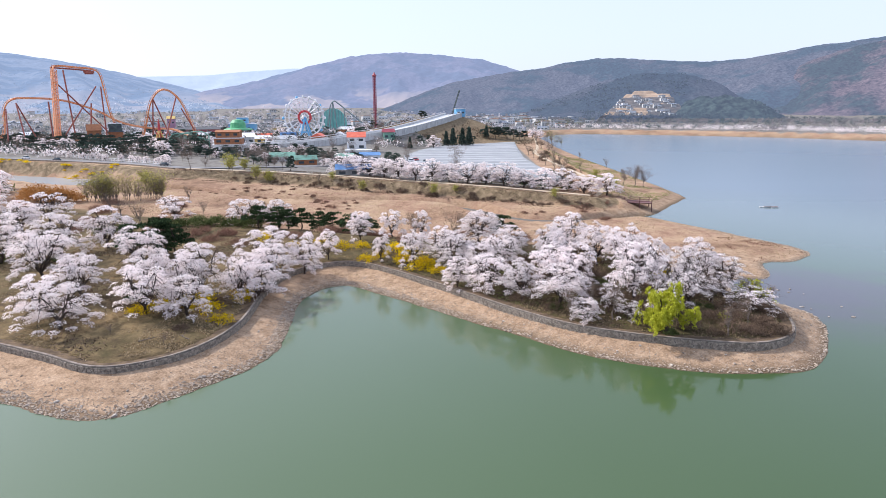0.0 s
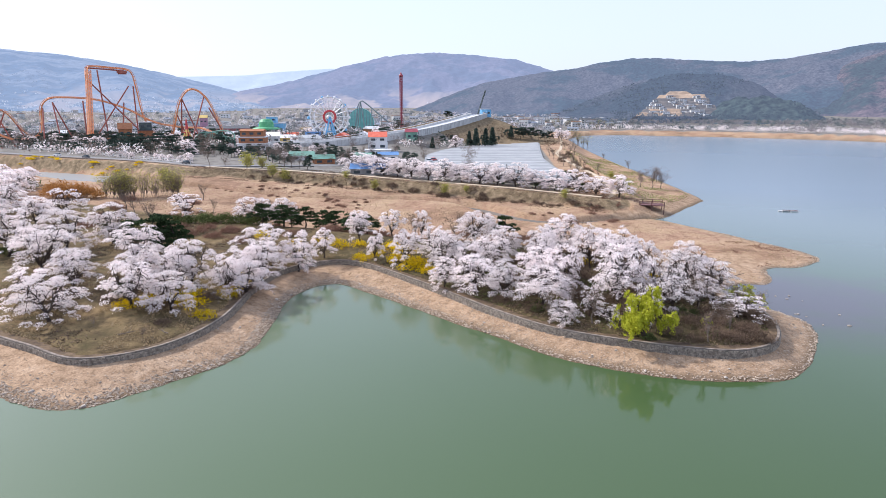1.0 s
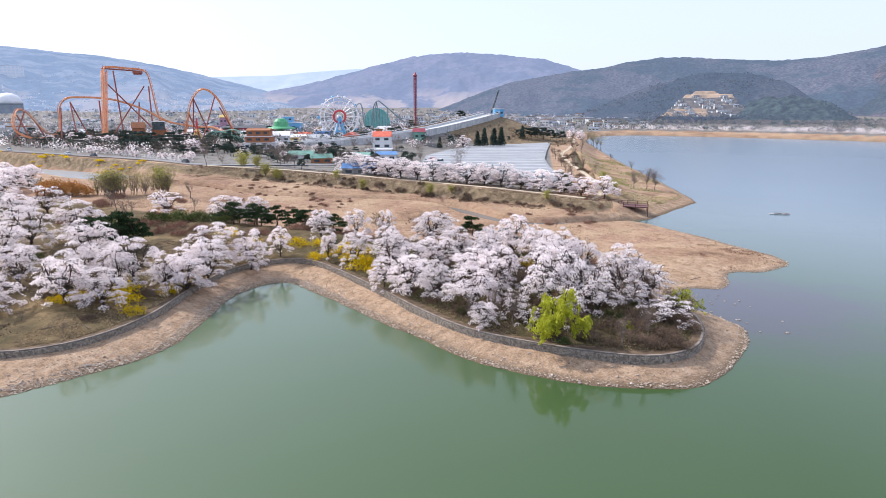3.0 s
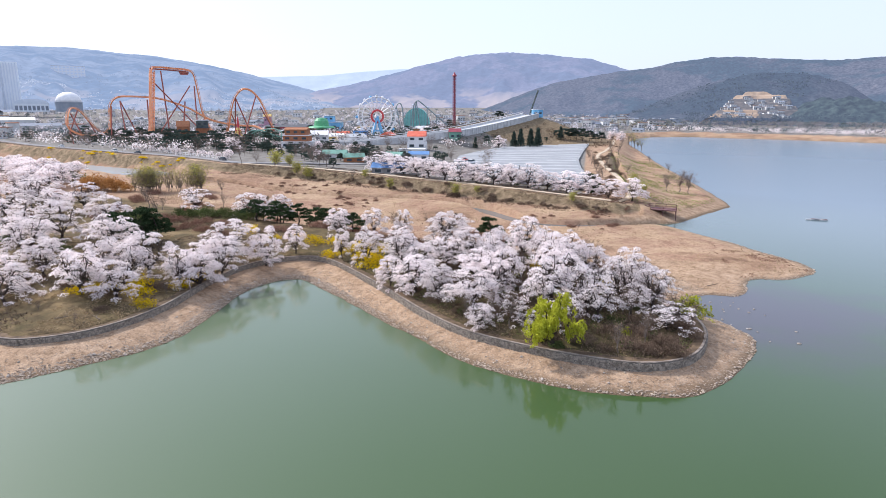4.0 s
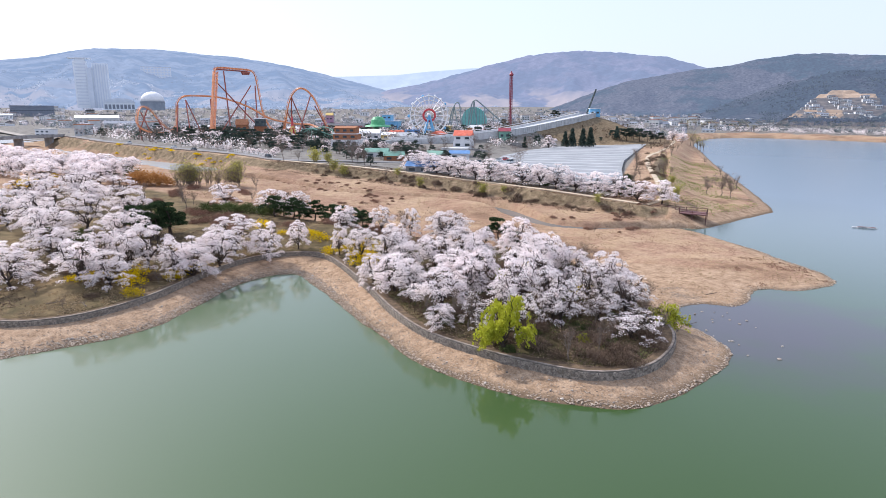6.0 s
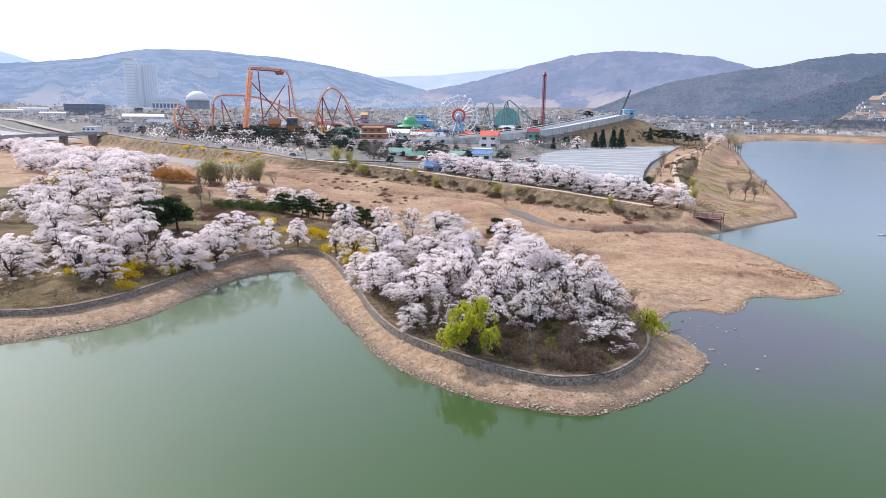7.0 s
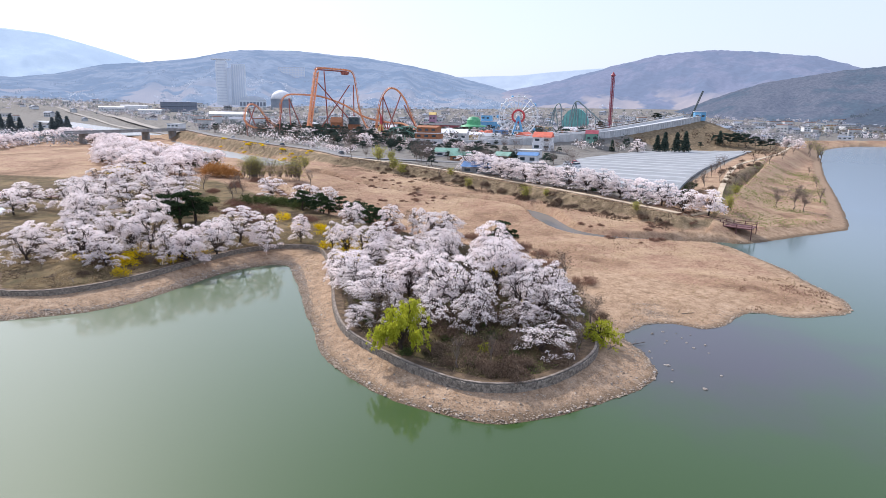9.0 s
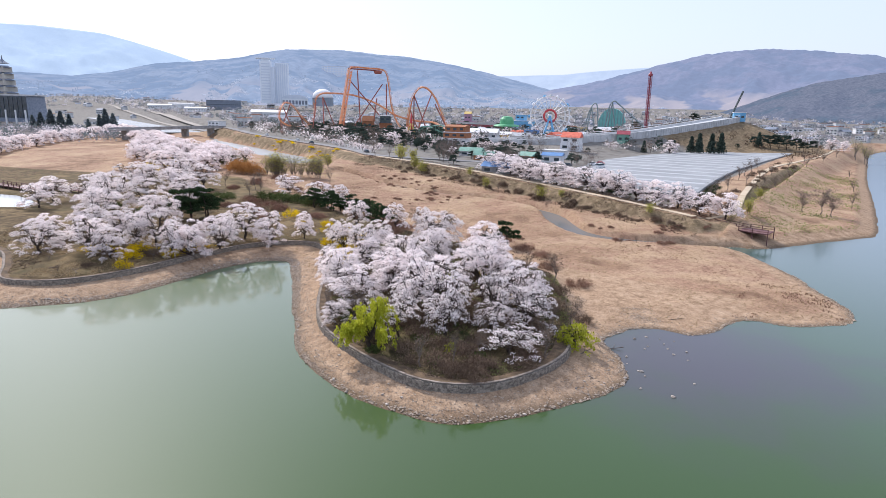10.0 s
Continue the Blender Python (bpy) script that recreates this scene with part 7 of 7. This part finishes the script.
def villa(wm, rm, wd, dp, h, rise):
    t = thing("town_house", "small pale town house with a pitched roof", "house", "town houses")
    b = Mesh()
    b.box((0, 0, h / 2 - 1), (wd, dp, h + 2))
    wall = part("wall", b, wm, t)
    for f in range(max(1, int(h / 3.2))):
        for c in range(3):
            q = Mesh()
            q.box((-wd / 2 + wd * (c + 0.5) / 3, -dp / 2 - 0.05, 1.8 + 3.2 * f), (wd * 0.17, 0.2, 1.5))
            part("window", q, M_GLASS, wall)
    r = Mesh()
    if rise:
        r.gable((0, 0, h - 0.02), (wd + 1.2, dp + 1.4), 0, rise)
    else:
        r.box((0, 0, h + 0.3), (wd + 0.6, dp + 0.6, 0.6))
    part("roof", r, rm, t)
    return t


protos = [villa(*VILLA[i % 6], rt.uniform(11, 19), rt.uniform(8, 12), (4.0, 6.6, 7, 9.5, 3.6, 6.5)[i], (2.6, 2.4, 0, 0, 2.2, 2.6)[i]) for i in range(6)]
spots = []
while len(spots) < 290:
    a_, r_ = math.radians(rt.uniform(-72, 9)), rt.uniform(640, 1900) if rt.random() < 0.75 else rt.uniform(1000, 1350)
    if len(spots) > 245:
        a_, r_ = math.radians(rt.uniform(-4, 9)), rt.uniform(1050, 1300)
    spots.append((30 + r_ * math.sin(a_), 5 + r_ * math.cos(a_)))
sx, sy = np.array(spots).T
sz, _, _, sbuilt, sdist = ground_z(sx, sy, False)
used = set()
for i, (x, y) in enumerate(spots):
    if sdist[i] < 30 or sbuilt[i] < 0.9 or (abs(x + 30) < 90 and abs(y - 590) < 90):
        continue
    p = protos[i % 6]
    m_ = pose(x, y, sz[i], 0, 0, rt.uniform(-40, 40)) @ Matrix.Scale(rt.uniform(0.6, 1.15), 4)
    if i % 6 not in used:
        used.add(i % 6)
        p.matrix_basis = m_
    else:
        copy_thing(p, Matrix.Identity(4)).matrix_basis = m_

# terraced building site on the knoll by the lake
# tan earth plus a faint blue emission painted in as haze
M_TERRACE = mat("pale_tan_earth", (0.31, 0.22, 0.15), (0.42, 0.31, 0.22), 14, 0.95, fine=0.15, coords="World", haze_glow=(0.34, 0.42, 0.6, 0.10))
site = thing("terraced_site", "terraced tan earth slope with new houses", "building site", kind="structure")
# cut slope, also veiled by painted haze emission
M_CUT = mat("grey_brown_cut_slope", (0.07, 0.065, 0.06), (0.15, 0.125, 0.105), 9, 0.95, fine=0.3, coords="World", haze_glow=(0.30, 0.37, 0.55, 0.18))


def site_z(u, v):
    """Height of the stepped building land: u across, v up the slope, in metres."""
    t = np.clip((v + 5 * soft_noise(u, v, 26)) / 128, 0, 1)
    stair = (np.floor(t * 7) + ease(0.55, 1.0, t * 7 % 1)) / 7
    edge_ = ease(1.0, 0.72, np.hypot(u / (96 - 46 * t), np.maximum(v - 96, 0) / 46) + 0.12 * soft_noise(u, v, 18))
    return 26 + 46 * stair * edge_ - 26 * (1 - edge_) + 0.5 * soft_noise(u, v, 5)


U, V = np.meshgrid(np.linspace(-100, 92, 86), np.linspace(-12, 145, 80))
Z = site_z(U, V)
co, si = math.cos(-0.25), math.sin(-0.25)
land = Mesh()
land.add(np.c_[(296 + U * co - V * si).ravel(), (1146 + U * si + V * co).ravel(), Z.ravel()], [(r * 86 + c, r * 86 + c + 1, (r + 1) * 86 + c + 1, (r + 1) * 86 + c) for r in range(79) for c in range(85)])
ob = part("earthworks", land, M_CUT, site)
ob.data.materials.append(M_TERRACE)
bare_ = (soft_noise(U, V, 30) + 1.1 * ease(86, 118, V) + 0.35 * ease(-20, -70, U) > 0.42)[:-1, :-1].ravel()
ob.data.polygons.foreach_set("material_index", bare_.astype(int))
for i in range(60):
    u, v = -70 + 130 * ((i * 0.618) % 1.0), 4 + 92 * ((i * 0.7549) % 1.0)
    u *= 1 - v / 300
    z = float(site_z(np.array([u]), np.array([v]))[0])
    copy_thing(protos[(i * 5) % 6], Matrix.Identity(4)).matrix_basis = pose(296 + u * co - v * si, 1146 + u * si + v * co, z - 0.6, 0, 0, -14 + 30 * ((i * 0.37) % 1.0)) @ Matrix.Scale(0.42 + 0.22 * ((i * 0.29) % 1.0), 4)

# ---- trees of park, town and far shore ----
pk = []
while len(pk) < 460:
    x, y = rt.uniform(-420, -40), rt.uniform(285, 640)
    if len(pk) > 190:
        q_ = rt.random()
        x, y = -345 + 265 * q_ + rt.normal() * 6, 395 - 110 * q_ + rt.uniform(2, 75)
    pk.append((x, y))
px_, py_ = np.array(pk).T
db_, sb_ = away(px_, py_, BANK[:, :2])
ds_, _ = away(px_, py_, SL[:, :2])
keep = (sb_ > 0) & (db_ > 17) & (ds_ > 14) & ~inside(px_, py_, lotp) & (np.hypot(px_ + 137, py_ - 475) > 16) & (np.hypot(px_ + 80, py_ - 388) > 14) & (np.hypot(px_ + 157, py_ - 375) > 16)
pk = [p for p, q in zip(pk, keep) if q]
rt.shuffle(pk)
third = int(len(pk) * 0.44)
low_ = lambda x, y: 0.55 if -178 < x < -40 and y < 428 else 1.0
plant("pine_tree", pine_meshes(90, 8.5, 3.4, 1300, 0.62, M_PARKPINE), "dark green park pine", "tree", "park pines", [(x, y, low_(x, y) * rt.uniform(0.8, 1.3)) for x, y in pk[:third]], seed=90)
plant("bare_tree", bare_meshes(91, 9.0, 4.0, 420, M_TWIG), "leafless grey-brown park tree", "tree", "bare park trees", [(x, y, low_(x, y) * rt.uniform(0.7, 1.2)) for x, y in pk[third:int(len(pk) * 0.84)]], seed=91)
cheap = [cherry_meshes(92 + i, 2800, 0.36) for i in range(2)]
spread([(x, y, k, k) for x, y, k in [(x, y, low_(x, y) * rt.uniform(0.8, 1.2)) for x, y in pk[int(len(pk) * 0.84):]]], "cherry_tree", cheap, "blossoming cherry tree among park buildings", "park cherry trees", 92)
belt = [(-330 + 270 * q + rt.normal() * 5, 372 - 92 * q + rt.uniform(6, 40)) for q in rt.random(110)]
bx_, by_ = np.array(belt).T
ok_ = (away(bx_, by_, np.array([(-423, 393), (-338, 354), (-256, 320), (-178, 293), (-138, 271), (-110, 278), (-60, 300)], float))[0] > 6.5) & (away(bx_, by_, BANK[:, :2])[1] > 0) & ~inside(bx_, by_, lotp)
belt = [p for p, q in zip(belt, ok_) if q]
plant("pine_tree", pine_meshes(89, 7.0, 3.2, 1200, 0.55, M_PARKPINE), "dark pine in the tree belt along the road", "tree", "roadside pines", [(x, y, (0.6 + 0.4 * low_(x, y)) * rt.uniform(0.6, 1.0)) for x, y in belt[::2]], seed=88)
plant("bare_tree", bare_meshes(88, 8.0, 3.6, 520, M_PARKTWIG), "leafless grey tree in the tree belt along the road", "tree", "roadside bare trees", [(x, y, (0.6 + 0.4 * low_(x, y)) * rt.uniform(0.7, 1.1)) for x, y in belt[1::2]], seed=87)
yard = [(-124 + 80 * ((i * 0.618) % 1), 268 + 62 * ((i * 0.7549) % 1)) for i in range(34)]
yard = [q for q in yard if q[1] > 262 + 0.12 * (q[0] + 120) and math.hypot(q[0] + 56, q[1] - 262) > 10 and min(math.hypot(q[0] - a, q[1] - b) for a, b in ((-88, 300), (-103, 312), (-72, 318), (-70, 345), (-60, 322))) > 7]
plant("bare_tree", bare_meshes(98, 7.5, 3.4, 700, M_PARKTWIG), "leafless grey tree between the sheds", "tree", "bare trees between the sheds", [(x, y, 0.7 + 0.4 * ((i * 0.37) % 1)) for i, (x, y) in enumerate(yard[::2])], seed=101)
plant("pine_tree", pine_meshes(99, 6.0, 2.8, 900, 0.4, M_PARKPINE), "low dark pine between the sheds", "tree", "pines between the sheds", [(x, y, 0.6 + 0.4 * ((i * 0.53) % 1)) for i, (x, y) in enumerate(yard[1::2])], seed=102)
line = curve([(-300, 362), (-230, 318), (-150, 272)], 7.5)
plant("young_cherry", cheap[0], "young white cherry tree beside the park fence", "tree", "young roadside cherries", [(x + rt.normal(), y + 12 + rt.normal() * 2, 0.36, 0.5) for x, y in line], seed=94)
conifer = conifer_meshes(95, 13, 4.4, 1500, 0.85, M_PARKPINE)
plant("conifer", conifer, "tall dark conifer on the mound slope", "tree", "conifers round the mound",
      [(-27, 470, 0.85), (-22, 470, 1.0), (-15, 474, 1.0), (-10, 478, 1.05), (4, 540, 0.8), (-52, 448, 0.6)], seed=95)
plant("pine_tree", pine_meshes(96, 10, 4.2, 1500, 0.75, M_PARKPINE), "broad dark pine at the foot of the mound", "tree", "pines round the mound", [(1, 540, 0.8), (6, 543, 1.0), (12, 541, 1.1), (17, 546, 0.9), (22, 545, 1.2), (28, 550, 1.0), (33, 548, 0.8), (-46, 462, 0.7), (-40, 474, 0.6), (-18, 502, 0.6), (-6, 518, 0.5), (38, 556, 0.9), (15, 552, 1.0)], seed=98)
# needles in the colour paled for haze
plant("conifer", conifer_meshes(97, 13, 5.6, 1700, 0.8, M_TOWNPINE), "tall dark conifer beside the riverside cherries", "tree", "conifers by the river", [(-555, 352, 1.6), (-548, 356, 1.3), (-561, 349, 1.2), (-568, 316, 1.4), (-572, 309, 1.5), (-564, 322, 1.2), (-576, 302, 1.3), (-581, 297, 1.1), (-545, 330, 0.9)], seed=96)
plant("cherry_tree", cheap[1], "lone white blossoming cherry on the brown mound", "tree", "mound cherries", [(-35, 450, 1.15), (48, 590, 1.2), (56, 600, 1.1)], seed=97)
shore_row = curve([(120, 1030), (190, 1010), (290, 938), (350, 890), (405, 838), (455, 765), (570, 685), (760, 620)], 6.5)
fr = Mesh()
for (x, y), k in zip(shore_row, rt.uniform(0.9, 1.4, len(shore_row))):
    c_ = np.array([x + rt.normal() * 2, y + 16 + rt.normal() * 3, 5.5 + 4.0 * k])
    fr.cards(c_ + rt.normal(size=(150, 3)) * np.array([3.2, 3.2, 1.5]) * k, 0.95, 0.7, 1.2, rt)
tagged(part("far_shore_cherries", fr, M_BLOSSOM), "dense row of white cherry trees on the far shore", "trees", kind="stuff")
plant("bare_tree", bare_meshes(91, 9.0, 4.0, 200, M_OLIVE), "budding tree on the far shore meadow", "tree", "far shore trees", [(rt.uniform(62, 170), rt.uniform(1010, 1100), rt.uniform(1.0, 1.6)) for _ in range(30)] + [(rt.uniform(60, 75), rt.uniform(560, 640), rt.uniform(1.2, 1.7)) for _ in range(8)], seed=99)


def clumps(name, label, n, az, dist, material, size, seed, up=5.0, anywhere=False, leaves=26):
    """Countless far trees, as clumps of leaves."""
    r = np.random.default_rng(seed)
    a_, r_ = np.radians(r.uniform(*az, n)), r.uniform(dist[0] ** 0.6, dist[1] ** 0.6, n) ** (1 / 0.6)
    x, y = 30 + r_ * np.sin(a_), 5 + r_ * np.cos(a_)
    z, _, _, built_, d_ = ground_z(x, y, False)
    ok_ = ((built_ > 0.9) | anywhere) & (d_ > 25) & (np.hypot(x + 742, y - 340) > 60) & (away(x, y, np.array([(-480, 380), (-1300, 690)]))[0] > 75) & (anywhere | ~((np.abs(x + 22) < 80) & (np.abs(y - 592) < 70))) & ~inside(x, y, lotp) & (away(x, y, SL[:, :2])[0] > 17) & ~((x > -175) & (x < -40) & (y < 425))
    x, y, z, r_ = x[ok_], y[ok_], z[ok_], r_[ok_]
    k_ = leaves
    base_ = np.repeat(np.c_[x, y, z], k_, axis=0)
    off = r.normal(size=base_.shape) * np.array([1.9, 1.9, 1.3]) + np.array([0, 0, up])
    m_ = Mesh()
    m_.cards(base_ + off * min(1.0, size / 2.0 + 0.2), size * 0.6, 0.9, 1.2, r)
    return tagged(part(name, m_, material), label, "trees", kind="stuff")


# town, valley and far shore trees mostly wear the haze-paled leaf colours
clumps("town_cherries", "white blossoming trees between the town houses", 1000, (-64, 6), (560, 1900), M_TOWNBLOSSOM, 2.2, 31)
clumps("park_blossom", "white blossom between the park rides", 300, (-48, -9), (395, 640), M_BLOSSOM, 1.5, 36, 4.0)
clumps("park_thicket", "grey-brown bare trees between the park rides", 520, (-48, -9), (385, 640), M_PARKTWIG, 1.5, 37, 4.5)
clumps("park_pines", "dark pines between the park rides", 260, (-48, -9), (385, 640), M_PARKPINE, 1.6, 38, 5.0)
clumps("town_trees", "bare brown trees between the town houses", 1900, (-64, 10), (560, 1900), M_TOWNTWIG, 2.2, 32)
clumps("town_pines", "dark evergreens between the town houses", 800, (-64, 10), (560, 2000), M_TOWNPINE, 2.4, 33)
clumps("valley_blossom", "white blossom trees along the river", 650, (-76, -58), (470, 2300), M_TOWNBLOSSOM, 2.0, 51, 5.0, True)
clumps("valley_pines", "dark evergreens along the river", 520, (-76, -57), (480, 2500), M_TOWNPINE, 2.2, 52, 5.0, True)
clumps("valley_brush", "bare trees along the river, greyed for haze", 1300, (-78, -56), (460, 2500), M_TOWNTWIG, 2.0, 53, 4.5, True)
clumps("mound_brush", "brown brush on the mound", 260, (-13, 3), (475, 610), M_TWIG, 1.2, 54, 1.5, True)
clumps("far_shore_brush", "brown trees behind the far shore, greyed for haze", 600, (6, 36), (900, 1150), M_TOWNTWIG, 2.4, 34)
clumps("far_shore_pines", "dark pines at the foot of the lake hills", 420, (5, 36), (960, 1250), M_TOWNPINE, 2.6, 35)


def slope_clumps(name, label, ridge_name, n, rows, material, size, seed, category="trees", cols=(0.0, 1.0), lift=2.0):
    """Countless far trees or houses on a hillside."""
    r = np.random.default_rng(seed)
    g_ = SLOPES[ridge_name]
    k_ = g_.shape[1]
    i_, j_ = r.integers(rows[0], rows[1], n), (k_ * (cols[0] + (cols[1] - cols[0]) * r.random(n))).astype(int).clip(0, k_ - 2)
    f_ = r.random((n, 1))
    p_ = g_[i_, j_] * (1 - f_) + g_[i_ + 1, j_ + 1] * f_
    keep_ = soft_noise(p_[:, 0], p_[:, 1], 160, 3) > -0.1
    p_ = np.repeat(p_[keep_], 7, axis=0)
    p_ = p_ + r.normal(size=p_.shape) * np.array([size * 1.6, size * 1.6, size * 0.4]) + np.array([0, 0, lift])
    m_ = Mesh()
    m_.cards(p_, size, 0.8, 1.2, r)
    return tagged(part(name, m_, material), label, category, kind="stuff")


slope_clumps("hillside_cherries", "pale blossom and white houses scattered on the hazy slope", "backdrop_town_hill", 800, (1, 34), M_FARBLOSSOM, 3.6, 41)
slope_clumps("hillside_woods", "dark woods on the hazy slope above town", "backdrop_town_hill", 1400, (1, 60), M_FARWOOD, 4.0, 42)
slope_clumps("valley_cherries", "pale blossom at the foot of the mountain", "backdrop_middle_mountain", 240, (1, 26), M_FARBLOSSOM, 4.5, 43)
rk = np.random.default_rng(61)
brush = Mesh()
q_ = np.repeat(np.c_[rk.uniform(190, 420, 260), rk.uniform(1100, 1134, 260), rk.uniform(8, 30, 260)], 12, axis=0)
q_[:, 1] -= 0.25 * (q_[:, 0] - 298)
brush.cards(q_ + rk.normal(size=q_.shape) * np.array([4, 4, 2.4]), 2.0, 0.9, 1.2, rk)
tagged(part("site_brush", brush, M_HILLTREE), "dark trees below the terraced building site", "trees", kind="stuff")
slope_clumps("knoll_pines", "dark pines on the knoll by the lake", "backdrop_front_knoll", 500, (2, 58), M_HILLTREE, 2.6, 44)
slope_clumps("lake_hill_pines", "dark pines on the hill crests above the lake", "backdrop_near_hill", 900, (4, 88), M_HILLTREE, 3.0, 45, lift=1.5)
